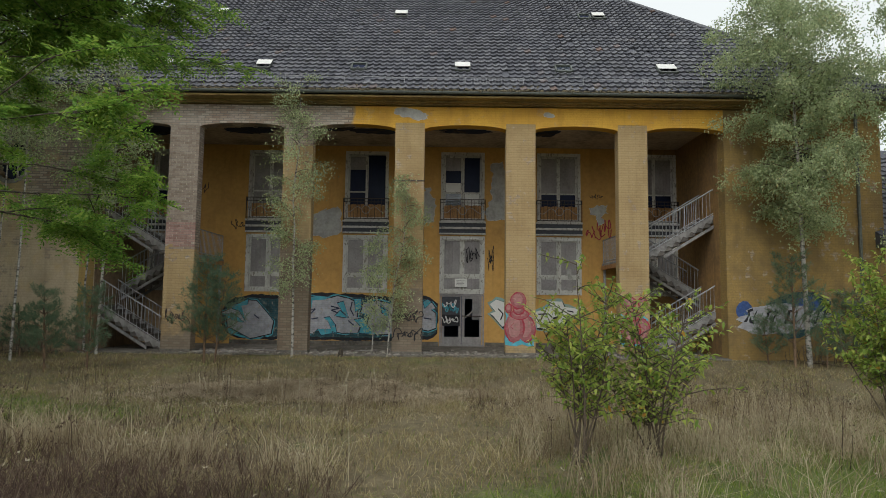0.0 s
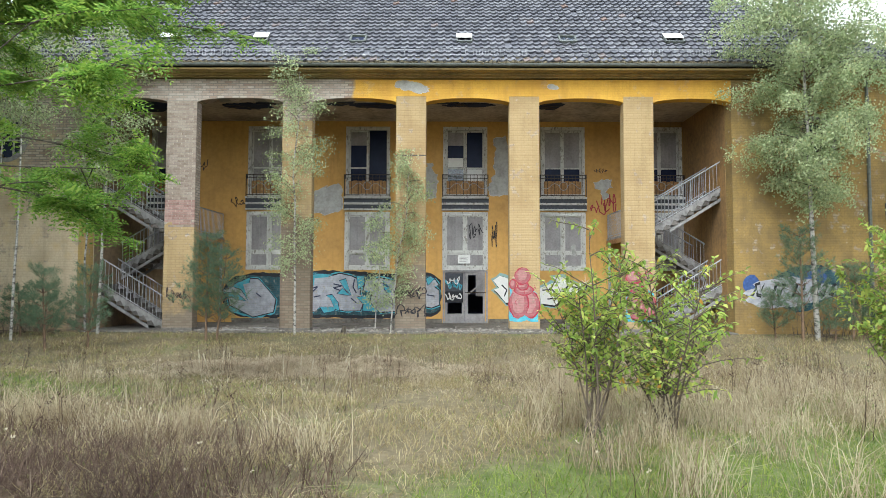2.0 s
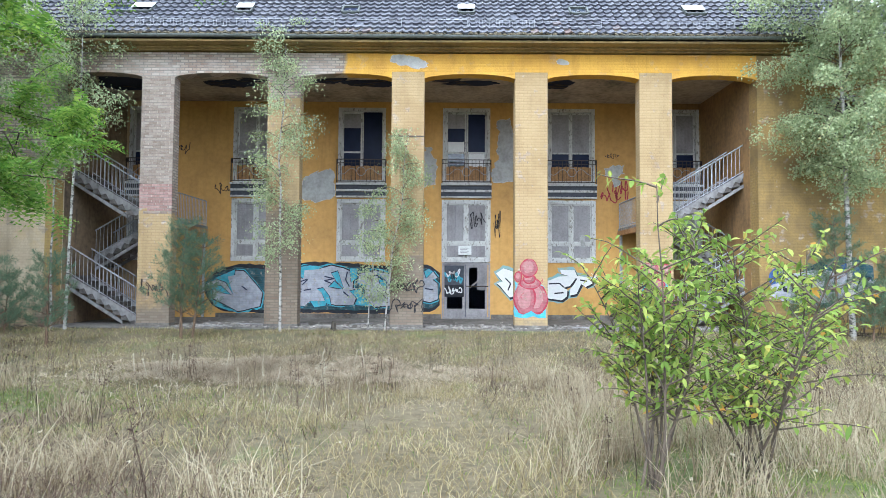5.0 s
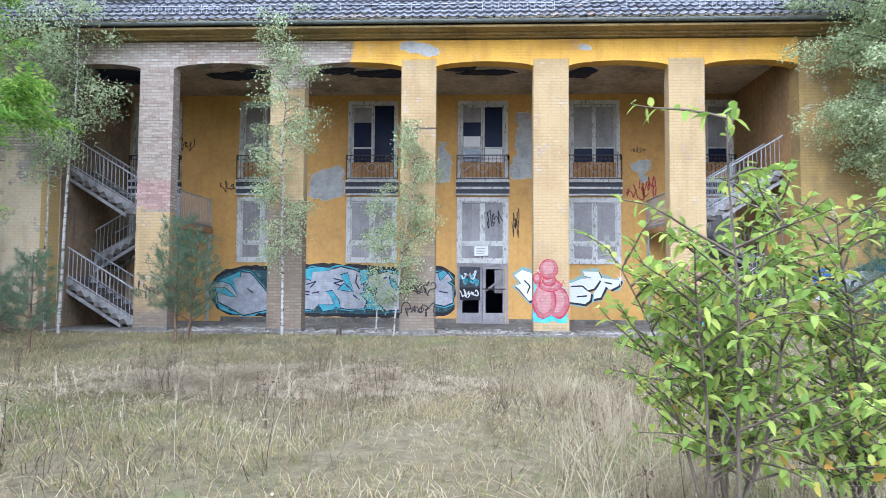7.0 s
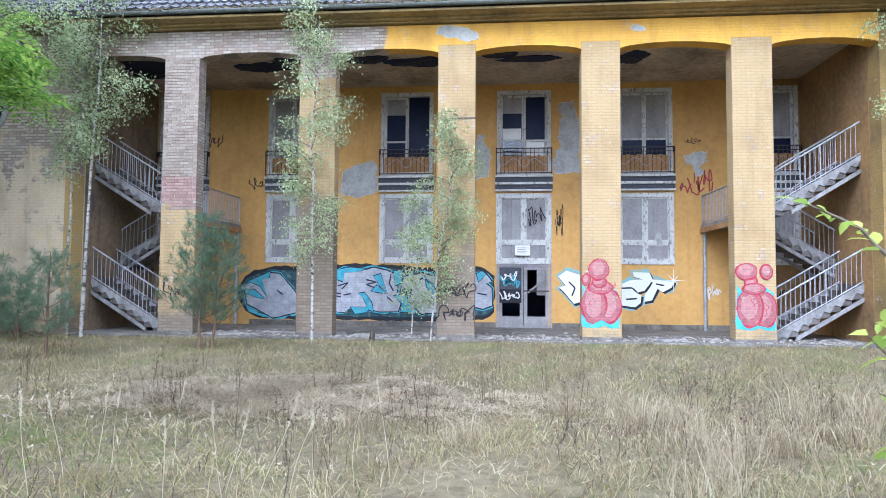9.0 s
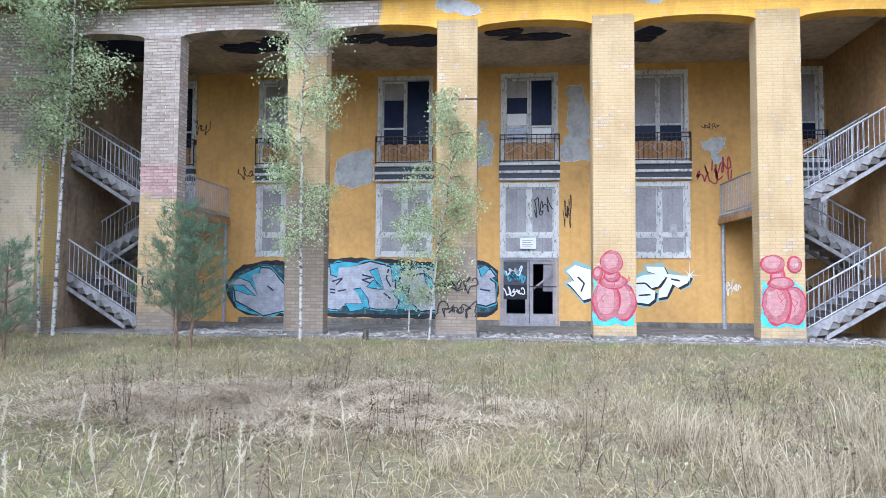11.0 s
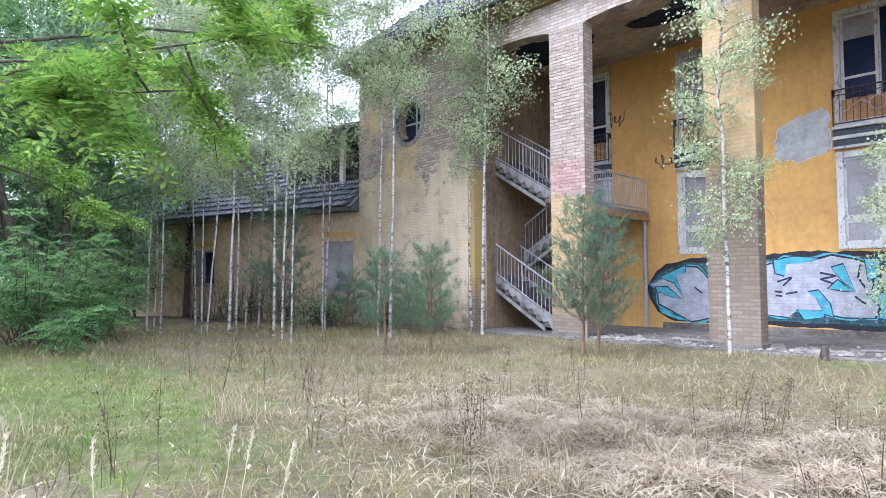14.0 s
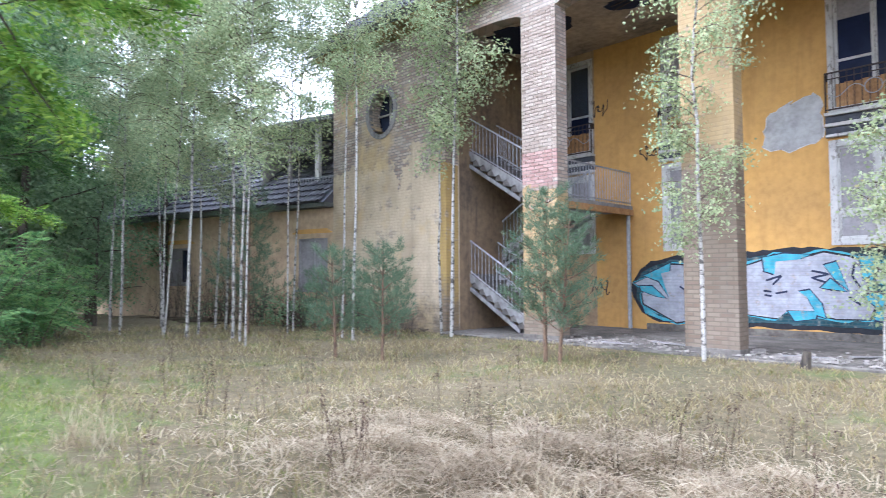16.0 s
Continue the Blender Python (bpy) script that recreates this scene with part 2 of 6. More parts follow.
def glass_mat():
    m, nt, b = mat("dusty_glass", 0.12)
    b.inputs["Base Color"].default_value = (0.10, 0.12, 0.16, 1)
    b.inputs["Transmission Weight"].default_value = 0.55
    b.inputs["Specular IOR Level"].default_value = 0.6
    return m


M["glass"] = glass_mat()


# navy sheet that paints the dark seen through open window cells
def unlit_pane():
    m, nt, b = mat("unlit_opening_navy", 0.35)
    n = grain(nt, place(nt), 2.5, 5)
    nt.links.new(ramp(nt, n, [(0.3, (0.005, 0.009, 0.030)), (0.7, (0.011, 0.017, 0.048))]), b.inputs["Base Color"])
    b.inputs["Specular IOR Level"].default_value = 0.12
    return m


M["navy"] = unlit_pane()


def tile_mat():
    m, nt, b = mat("roof_tile", 0.55)
    o = nt.nodes.new("ShaderNodeObjectInfo")
    g = nt.nodes.new("ShaderNodeNewGeometry")
    r = maths(nt, "FRACT", maths(nt, "ADD", g.outputs["Random Per Island"], o.outputs["Random"]), 0)
    c = ramp(nt, r, [(0.0, (0.07, 0.071, 0.086)), (0.5, (0.104, 0.105, 0.124)), (0.985, (0.15, 0.15, 0.168)), (1.0, (0.17, 0.11, 0.09))])
    n = grain(nt, place(nt), 0.8, 6)
    c = mix(nt, ramp(nt, n, [(0.5, (0, 0, 0)), (0.75, (0.3, 0.3, 0.3))]), c, (0.075, 0.07, 0.065))
    nt.links.new(c, b.inputs["Base Color"])
    relief(nt, b, grain(nt, place(nt), 60, 4), 0.2, 0.003)
    return m


M["tile"] = tile_mat()


# ---- geometry helpers ----
def box(bm, x0, x1, y0, y1, z0, z1, m=None):
    v = [bm.verts.new((x, y, z)) for z in (z0, z1) for x, y in ((x0, y0), (x1, y0), (x1, y1), (x0, y1))]
    if m is not None:
        for p in v:
            p.co = m @ p.co
    for f in ((3, 2, 1, 0), (4, 5, 6, 7), (0, 1, 5, 4), (1, 2, 6, 5), (2, 3, 7, 6), (3, 0, 4, 7)):
        bm.faces.new([v[i] for i in f])
    return v


def prism(bm, pts, y0, y1):
    """A polygon in x and z, drawn out from y0 to y1."""
    a = [bm.verts.new((x, y0, z)) for x, z in pts]
    c = [bm.verts.new((x, y1, z)) for x, z in pts]
    bm.faces.new(a)
    bm.faces.new(c[::-1])
    for i in range(len(a)):
        j = (i + 1) % len(a)
        bm.faces.new((a[j], a[i], c[i], c[j]))
    bmesh.ops.recalc_face_normals(bm, faces=bm.faces)


def rod(bm, a, b, r, sides=6, r2=None):
    a, b = Vector(a), Vector(b)
    d = (b - a).normalized()
    u = d.orthogonal().normalized()
    w = d.cross(u)
    rings = []
    for p, q in ((a, r), (b, r2 or r)):
        rings.append([bm.verts.new(p + q * (math.cos(2 * math.pi * i / sides) * u + math.sin(2 * math.pi * i / sides) * w)) for i in range(sides)])
    for i in range(sides):
        j = (i + 1) % sides
        bm.faces.new((rings[0][i], rings[0][j], rings[1][j], rings[1][i]))
    bm.faces.new(rings[0][::-1])
    bm.faces.new(rings[1])


def part(name, bm, material, parent=None, label="", bevel=0.0):
    if bevel:
        bmesh.ops.bevel(bm, geom=bm.edges[:], offset=bevel, segments=1, affect="EDGES", clamp_overlap=True)
    me = bpy.data.meshes.new(name)
    bm.to_mesh(me)
    bm.free()
    me.materials.append(material)
    ob = new(name, me)
    ob.parent = parent
    if label:
        ob["label"] = label
    return ob


def boxpart(name, material, parent, *b, label="", bevel=0.0):
    bm = bmesh.new()
    box(bm, *b)
    return part(name, bm, material, parent, label, bevel)


def thing(name, at, label, category, group="", kind=""):
    ob = new(name)
    ob.location = at
    ob.empty_display_size = 0.1
    return tagged(ob, label, category, group, kind)


def holed(bm, x0, x1, z0, z1, y0, y1, holes):
    """A wall along x with openings (hx0, hx1, hz0, hz1) right through it."""
    xs = sorted({x0, x1, *[h[0] for h in holes], *[h[1] for h in holes]})
    zs = sorted({z0, z1, *[h[2] for h in holes], *[h[3] for h in holes]})
    for a, b in zip(xs, xs[1:]):
        run = None
        for c, d in zip(zs, zs[1:]):
            mx, mz = (a + b) / 2, (c + d) / 2
            if any(h[0] < mx < h[1] and h[2] < mz < h[3] for h in holes):
                if run:
                    box(bm, a, b, y0, y1, *run)
                run = None
            else:
                run = (run[0], d) if run else (c, d)
        if run:
            box(bm, a, b, y0, y1, *run)


# ---- ground ----
SOIL_Y = (-60, 0, 3, 5.3, 7.5, 9, 12, 14.5, 16, 19, 21.5, 22.3, 60)
SOIL_Z = (0.45, 0.45, 0.43, 0.36, 0.25, 0.13, -0.05, -0.25, -0.28, -0.17, -0.06, -0.05, -0.05)


def soil(x, y):
    x, y = np.asarray(x, float), np.asarray(y, float)
    z = np.interp(y, SOIL_Y, SOIL_Z)
    side = np.clip((-x - 5) / 8, 0, 1) * np.exp(-((y - 13) / 5.0) ** 2)
    bumps = 0.035 * np.sin(1.7 * x + 0.6 * y) * np.sin(1.3 * y - 0.4 * x) + 0.02 * np.sin(4.1 * x + 1.0) * np.sin(3.7 * y)
    return z + 0.22 * side + bumps * np.clip((22.0 - y) / 2, 0, 1)


def patchy(x, y):
    return (np.sin(0.9 * x + 1.3) * np.sin(0.7 * y + 0.4) + 0.6 * np.sin(2.3 * x - 1.1 * y) + 0.4 * np.sin(3.1 * y + 0.7 * x)) / 2.0


def green_share(x, y):
    g = 0.32 + 0.26 * patchy(x, y)
    for cx, cy, rx, ry, a in ((4.2, 5.5, 3.0, 1.5, 0.95), (0.9, 4.9, 0.7, 1.3, 0.7), (-8.5, 11.4, 4.2, 2.3, 0.48), (-4, 11.2, 1.6, 1.2, 0.12), (5.5, 9, 3.5, 2.5, 0.42), (0, 21.6, 20, 0.9, 0.10), (-5.5, 9.2, 2.0, 1.2, 0.25)):
        g = g + a * np.exp(-((x - cx) / rx) ** 2 - ((y - cy) / ry) ** 2)
    g = g - 0.45 * np.exp(-((x - 0.5) / 0.9) ** 2) * np.clip(y - 6.3, 0, 1) * np.clip(13 - y, 0, 1)
    return np.clip(g - 0.25 * np.exp(-((x + 2.5) / 3.5) ** 2 - ((y - 15) / 2.4) ** 2), 0.03, 0.97)


def ground_mat():
    m, nt, b = mat("meadow_soil", 0.95)
    p = place(nt)
    c = ramp(nt, grain(nt, p, 0.35, 6), [(0.35, (0.09, 0.09, 0.035)), (0.5, (0.16, 0.125, 0.065)), (0.65, (0.22, 0.18, 0.11))])
    c = mix(nt, 0.55, c, ramp(nt, grain(nt, p, 9, 9), [(0.3, (0.05, 0.04, 0.025)), (0.7, (0.27, 0.22, 0.14))]))
    at = nt.nodes.new("ShaderNodeAttribute")
    at.attribute_name = "moss"
    moss = ramp(nt, grain(nt, p, 5, 8), [(0.3, (0.075, 0.09, 0.028)), (0.7, (0.18, 0.215, 0.07))])
    spread = maths(nt, "ADD", at.outputs["Fac"], maths(nt, "MULTIPLY", maths(nt, "SUBTRACT", grain(nt, p, 1.6, 7), 0.5), 1.2))
    c = mix(nt, ramp(nt, spread, [(0.42, (0, 0, 0)), (0.7, (0.95, 0.95, 0.95))]), c, moss)
    nt.links.new(c, b.inputs["Base Color"])
    relief(nt, b, grain(nt, p, 22, 8), 0.9, 0.05)
    return m


M["ground"] = ground_mat()
fine_x, fine_y = np.linspace(-40, 30, 141), np.linspace(-12, 24, 91)
gx = np.concatenate([[-3000, -600, -150, -70], fine_x, [60, 150, 600, 3000]])
gy = np.concatenate([[-3000, -600, -150, -50], fine_y, [40, 100, 300, 900, 3000]])
GX, GY = np.meshgrid(gx, gy)
gme = bpy.data.meshes.new("ground")
nx, ny = len(gx), len(gy)
gme.from_pydata(np.stack([GX, GY, soil(GX, GY)], -1).reshape(-1, 3).tolist(), [],
                [(j * nx + i, j * nx + i + 1, (j + 1) * nx + i + 1, (j + 1) * nx + i) for j in range(ny - 1) for i in range(nx - 1)])
gme.attributes.new("moss", "FLOAT", "POINT").data.foreach_set("value", green_share(GX, GY).astype(np.float32).ravel())
gme.polygons.foreach_set("use_smooth", [True] * len(gme.polygons))
gme.materials.append(M["ground"])
tagged(new("ground", gme), "uneven meadow soil with dry straw and moss", "ground", kind="structure")

# ---- main block: sizes ----
FRONT, WALL = 22.36, 26.53
PILLAR_X, PILLAR_W, PILLAR_D = (-8.77, -4.91, -1.13, 2.63, 6.42), 1.0, 0.42
BAY_L, BAY_R, END_L, END_R = -11.35, 10.0, -16.63, 15.3
SPRING, CROWN, BEAM_TOP = 7.60, 7.74, 8.36
MIRROR = -1.35
AXES = (-10.35, -6.48, -2.58, 1.30, 5.18, 9.05)


def into(ob, parent):
    ob.parent = parent
    ob.matrix_parent_inverse = Matrix.Translation(parent.location).inverted()
    return ob


# slab of the loggia
bm = bmesh.new()
box(bm, BAY_L, BAY_R, FRONT - 0.25, WALL, -0.25, 0.0)
part("floor_loggia", bm, M["slab"], None, "cracked concrete loggia floor strewn with dirt", 0.02)
tagged(bpy.data.objects["floor_loggia"], category="floor", kind="structure")
# back wall with openings
holes = []
for c in AXES:
    holes.append((c - 0.80, c + 0.80, 4.97, 7.72))
    holes.append((c - 0.80, c + 0.80, 0.0 if c == 1.30 else 2.10, 4.30))
bm = bmesh.new()
holed(bm, -9.42, 8.1, -0.3, 8.5, WALL, WALL + 0.42, [h for h in holes if -9.4 < h[0] < 8.1])
tagged(part("wall_loggia_back", bm, M["ochre"], None, "ochre plaster wall, faded, with flaked patches"), category="wall", kind="structure")
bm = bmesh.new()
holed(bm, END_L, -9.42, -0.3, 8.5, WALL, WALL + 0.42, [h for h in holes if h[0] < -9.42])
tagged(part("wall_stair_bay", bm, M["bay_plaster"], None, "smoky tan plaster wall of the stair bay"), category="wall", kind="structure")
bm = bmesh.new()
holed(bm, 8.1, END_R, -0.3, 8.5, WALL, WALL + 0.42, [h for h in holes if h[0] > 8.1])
tagged(part("wall_stair_bay", bm, M["ochre_dirty_shaded"], None, "dirty brownish ochre wall of the stair bay, bay shade in its colour"), category="wall", kind="structure")
# thin skins on the bay sides, their colour darkened for the bay's shade
for x, key in ((BAY_L, "sooty"), (BAY_R - 0.012, "ochre_dirty_shaded")):
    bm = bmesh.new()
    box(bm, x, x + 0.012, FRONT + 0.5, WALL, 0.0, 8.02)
    tagged(part("wall_stair_bay_side", bm, M[key], None, "sooty brown plaster side wall, bay shade in its colour"), category="wall", kind="structure")
# ceiling of the loggia
bm = bmesh.new()
box(bm, BAY_L - 0.2, BAY_R + 0.2, FRONT + PILLAR_D, WALL, 8.02, 8.2)
tagged(part("ceiling_loggia", bm, M["soffit"], None, "sooty stained loggia ceiling with fallen plaster"), category="ceiling", kind="structure")
# rooms behind, the lack of light in them put into a dark blue colour
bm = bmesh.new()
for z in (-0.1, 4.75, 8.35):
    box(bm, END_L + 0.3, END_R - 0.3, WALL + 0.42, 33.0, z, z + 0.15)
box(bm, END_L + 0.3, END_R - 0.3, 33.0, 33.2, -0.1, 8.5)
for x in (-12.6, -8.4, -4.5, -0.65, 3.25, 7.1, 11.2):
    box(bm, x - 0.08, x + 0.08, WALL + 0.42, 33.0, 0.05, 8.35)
tagged(part("wall_inner_rooms", bm, M["room"], None, "bare inner room walls, their shade put into a dark blue colour"), category="wall", kind="structure")
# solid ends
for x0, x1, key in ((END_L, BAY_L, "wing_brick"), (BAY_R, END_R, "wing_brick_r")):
    bm = bmesh.new()
    holes = []
    cx = -14.1 if x0 == END_L else MIRROR + 14.1
    n = 24
    ring = [(cx + 0.58 * math.cos(2 * math.pi * i / n), 6.36 + 0.68 * math.sin(2 * math.pi * i / n)) for i in range(n)]
    bands = sorted({round(p[1], 4) for p in ring})
    holes = []
    for a, b in zip(bands, bands[1:]):
        h = math.sqrt(max(0.0, 1 - (((a + b) / 2 - 6.36) / 0.68) ** 2)) * 0.58
        holes.append((cx - h, cx + h, a, b))
    holed(bm, x0, x1, -0.4, BEAM_TOP, FRONT, FRONT + 0.45, holes)
    box(bm, x0, x0 + 0.45, FRONT + 0.45, WALL, -0.4, 8.5)
    box(bm, x1 - 0.45, x1, FRONT + 0.45, WALL, -0.4, 8.5)
    w = part("wall_end_left" if x0 == END_L else "wall_end_right", bm, M[key], None, "weathered brick end wall, paint washed out, with an oval window")
    tagged(w, category="wall", kind="structure")
    bm = bmesh.new()
    for i in range(n):
        a, b = ring[i], ring[(i + 1) % n]
        o = [(cx + (p[0] - cx) * 1.28, 6.36 + (p[1] - 6.36) * 1.2) for p in (a, b)]
        prism(bm, [a, b, o[1], o[0]], FRONT - 0.03, FRONT + 0.1)
    f = tagged(part("window_oval", bm, M["concrete"], None, "oval window surround of cracked grey render"), category="window", kind="structure")
    bm = bmesh.new()
    prism(bm, [(cx + (p[0] - cx) * 1.05, 6.36 + (p[1] - 6.36) * 1.05) for p in ring], FRONT + 0.40, FRONT + 0.42)
    part("pane", bm, M["dark"], f)
    bm = bmesh.new()
    box(bm, cx - 0.02, cx + 0.02, FRONT + 0.33, FRONT + 0.38, 5.70, 7.02)
    box(bm, cx - 0.56, cx + 0.56, FRONT + 0.33, FRONT + 0.38, 6.33, 6.38)
    part("glazing_bar", bm, M["white"], f)
# yellow paint left on the corner beside the stair bay
M["corner_paint"] = painted_brick("corner_paint", (0.47, 0.33, 0.12), (0.34, 0.235, 0.10), 4.4, 1.2, foot=0.9, courses=0.8)
bm = bmesh.new()
box(bm, BAY_L - 0.24, BAY_L + 0.004, FRONT - 0.006, FRONT + 0.45, -0.3, 7.55)
tagged(part("trim_corner", bm, M["corner_paint"], None, "strip of yellow paint left on the brick corner"), category="trim", kind="structure")
# plinth strip along the loggia back wall
bm = bmesh.new()
for xa, xb in ((-7.9, 0.40), (2.22, 8.0)):
    box(bm, xa, xb, WALL - 0.012, WALL - 0.001, 0.0, 0.16)
tagged(part("baseboard_loggia", bm, M["slab"], None, "grey dirty cement strip at the wall's foot"), category="baseboard", kind="structure")
# back and gable walls close the block
bm = bmesh.new()
box(bm, END_L, END_R, 36.0, 36.4, -0.4, 8.5)
box(bm, END_L, END_L + 0.4, WALL, 36.0, -0.4, 8.5)
box(bm, END_R - 0.4, END_R, WALL, 36.0, -0.4, 8.5)
tagged(part("wall_rear", bm, M["lowwing"], None, "plain plastered rear walls"), category="wall", kind="structure")

# pillars
for i, x in enumerate(PILLAR_X):
    key = ("pillar_bare", "pillar_mixed", "pillar_worn", "pillar_yellow", "pillar_yellow")[i]
    bm = bmesh.new()
    box(bm, x, x + PILLAR_W, FRONT, FRONT + PILLAR_D, -0.3, SPRING + 0.2)
    lab = ("square brick pillar with bare upper part and yellow foot", "square brick pillar with flaking yellow paint", "square brick pillar painted pale yellow")[min(i, 2)]
    p = tagged(part("loggia_pillar", bm, M[key], None, lab, 0.012), category="pillar", group="loggia pillars", kind="structure")
    bm = bmesh.new()
    box(bm, x - 0.015, x + PILLAR_W + 0.015, FRONT - 0.015, FRONT + PILLAR_D, -0.3, 0.10)
    part("plinth", bm, M["slab"], p, "dirty concrete foot", 0.01)
    if i == 2:
        part("iron_band", (lambda b: (box(b, x - 0.008, x + PILLAR_W + 0.008, FRONT - 0.012, FRONT + 0.1, 5.79, 5.83), b)[1])(bmesh.new()), M["iron"], p, "thin rusty band")
# beam with flat arches
bm = bmesh.new()
edges = [BAY_L] + [v for x in PILLAR_X for v in (x, x + PILLAR_W)] + [BAY_R]
for a, b in zip(edges[::2], edges[1::2]):
    pts = [(a, BEAM_TOP), (a, SPRING)]
    for k in range(1, 16):
        u = k / 16
        lift = min(1, math.sin(math.pi * u) ** 0.6)
        pts.append((a + (b - a) * u, SPRING + (CROWN - SPRING) * lift))
    pts += [(b, SPRING), (b, BEAM_TOP)]
    prism(bm, pts, FRONT + 0.001, FRONT + PILLAR_D)
for x in PILLAR_X:
    box(bm, x, x + PILLAR_W, FRONT + 0.002, FRONT + PILLAR_D, SPRING + 0.2, BEAM_TOP)
tagged(part("beam_loggia", bm, M["beam"], None, "long beam of flat arches, half stripped to grey brick, half ochre"), category="beam", kind="structure")
# cornice and gutter
bm = bmesh.new()
for k, (out, z0, z1) in enumerate(((0.10, 8.40, 8.44), (0.24, 8.44, 8.50), (0.58, 8.50, 8.57))):
    box(bm, END_L - out, END_R + out, FRONT - out, FRONT + 0.6, z0, z1)
tagged(part("cornice", bm, M["cornice"], None, "stepped ochre cornice under the eaves", 0.008), category="cornice", kind="structure")
bm = bmesh.new()
n = 10
prof = [(FRONT - 0.66 + 0.075 * math.cos(math.pi + math.pi * i / n), 8.67 + 0.085 * math.sin(math.pi + math.pi * i / n)) for i in range(n + 1)]
for (ya, za), (yb, zb) in zip(prof, prof[1:]):
    va = [bm.verts.new(v) for v in ((END_L - 0.6, ya, za), (END_R + 0.6, ya, za), (END_R + 0.6, yb, zb), (END_L - 0.6, yb, zb))]
    bm.faces.new(va)
gut = thing("gutter", (0, FRONT - 0.66, 8.67), "dark zinc eaves gutter choked with moss and litter", "gutter")
into(part("channel", bm, M["gutter"]), gut)
for k in range(34):
    x = END_L + k * 0.96
    into(boxpart("bracket", M["gutter"], None, x, x + 0.025, FRONT - 0.745, FRONT - 0.60, 8.575, 8.60), gut)
bm = bmesh.new()
rng = np.random.default_rng(5)
for k in range(3600):
    x, s = rng.uniform(END_L, END_R), rng.uniform(0.02, 0.06)
    box(bm, -s, s, -s * 0.8, s * 0.8, 0, s, pose(x, *((lambda o: (FRONT - 0.66 + o, 8.66 + max(0, o - 0.05) * 0.93 + rng.uniform(0, 0.05)))(rng.uniform(-0.05, 0.30))), rng.uniform(-30, 30), rng.uniform(-30, 30), rng.uniform(0, 180)))
tagged(part("gutter_litter", bm, M["moss"], None, "moss, twigs and leaf litter along the eaves"), category="litter", kind="stuff")

# ---- roof ----
EAVE_Y, EAVE_Z, PITCH, RUN = FRONT - 0.62, 8.72, 0.93, 7.6
RX0, RX1 = END_L - 0.6, END_R + 0.6


def roof_z(y):
    return EAVE_Z + PITCH * (y - EAVE_Y)


bm = bmesh.new()
A, B = Vector((RX0, EAVE_Y, EAVE_Z)), Vector((RX1, EAVE_Y, EAVE_Z))
C, D = Vector((RX1 - RUN, EAVE_Y + RUN, roof_z(EAVE_Y + RUN))), Vector((RX0 + RUN, EAVE_Y + RUN, roof_z(EAVE_Y + RUN)))
E, F = Vector((RX1, EAVE_Y + 2 * RUN, EAVE_Z)), Vector((RX0, EAVE_Y + 2 * RUN, EAVE_Z))
vs = [bm.verts.new(v) for v in (A, B, C, D, E, F)]
for q in ((0, 1, 2, 3), (1, 4, 2), (4, 5, 3, 2), (5, 0, 3), (5, 4, 1, 0)):
    bm.faces.new([vs[i] for i in q])
roof = tagged(part("roof_main", bm, M["tile"], None, "steep hipped roof of dark grey interlocking tiles"), category="roof", kind="structure")


def tile_mesh():
    """One interlocking pan tile, 0.25 wide, 0.40 long, lying along +y."""
    prof = [(-0.125, 0.004), (-0.07, -0.014), (0.0, -0.010), (0.055, 0.022), (0.095, 0.032), (0.135, 0.006)]
    v, f = [], []
    for y, dz in ((0.0, 0.075), (0.40, 0.0)):
        v += [(x, y, z + dz) for x, z in prof]
    v += [(x, 0.0, z + 0.02) for x, z in prof]
    k = len(prof)
    for i in range(k - 1):
        f.append((i, i + 1, k + i + 1, k + i))
        f.append((2 * k + i, 2 * k + i + 1, i + 1, i))
    return np.array(v), f


TV, TF = tile_mesh()


def tiled(name, origin, along, up, length, rows, inset, parent, label, skip=None, rng_seed=3):
    """Courses of tiles on a slope: origin at the eave's start, along the eave, up the slope; inset narrows each course."""
    rng = np.random.default_rng(rng_seed)
    along, up = Vector(along).normalized(), Vector(up).normalized()
    nrm = along.cross(up).normalized()
    R = np.array([along, up, nrm]).T
    verts, faces, singles = [], [], []
    for r in range(rows):
        s = r * 0.335
        lo, hi = inset * s, length - inset * s
        for c in range(int((hi - lo) / 0.25)):
            x = lo + 0.125 + c * 0.25
            if rng.random() < 0.004:
                continue
            o = np.array(origin) + R @ np.array([x + rng.normal(0, 0.004), s + rng.normal(0, 0.006), 0.012 + rng.normal(0, 0.003)])
            if skip and skip(r, o[0]):
                singles.append(o)
                continue
            base = len(verts) * len(TV)
            verts.append((R @ TV.T).T + o)
            faces += [tuple(base + i for i in q) for q in TF]
    me = bpy.data.meshes.new(name)
    me.from_pydata(np.concatenate(verts).tolist(), [], faces)
    me.materials.append(M["tile"])
    ob = tagged(new(name, me), label, kind="stuff")
    ob.parent = parent
    return singles, R


slope = math.sqrt(1 + PITCH ** 2)
singles, R = tiled("roof_tiles", A, (1, 0, 0), (0, 1, PITCH), RX1 - RX0, int(RUN * slope / 0.335), 1 / slope, roof,
                   "dark grey roof tiles in courses", lambda r, x: r < 4 and -9 < x < 9)
tiled("roof_tiles_hip", F, (0, -1, 0), (1, 0, PITCH), 2 * RUN, int(RUN * slope / 0.335), 1 / slope, roof, "dark grey roof tiles on the hip")
tile_me = bpy.data.meshes.new("roof_tile")
tile_me.from_pydata(TV.tolist(), [], TF)
tile_me.materials.append(M["tile"])
TR = Matrix([list(r) for r in R]).to_4x4()
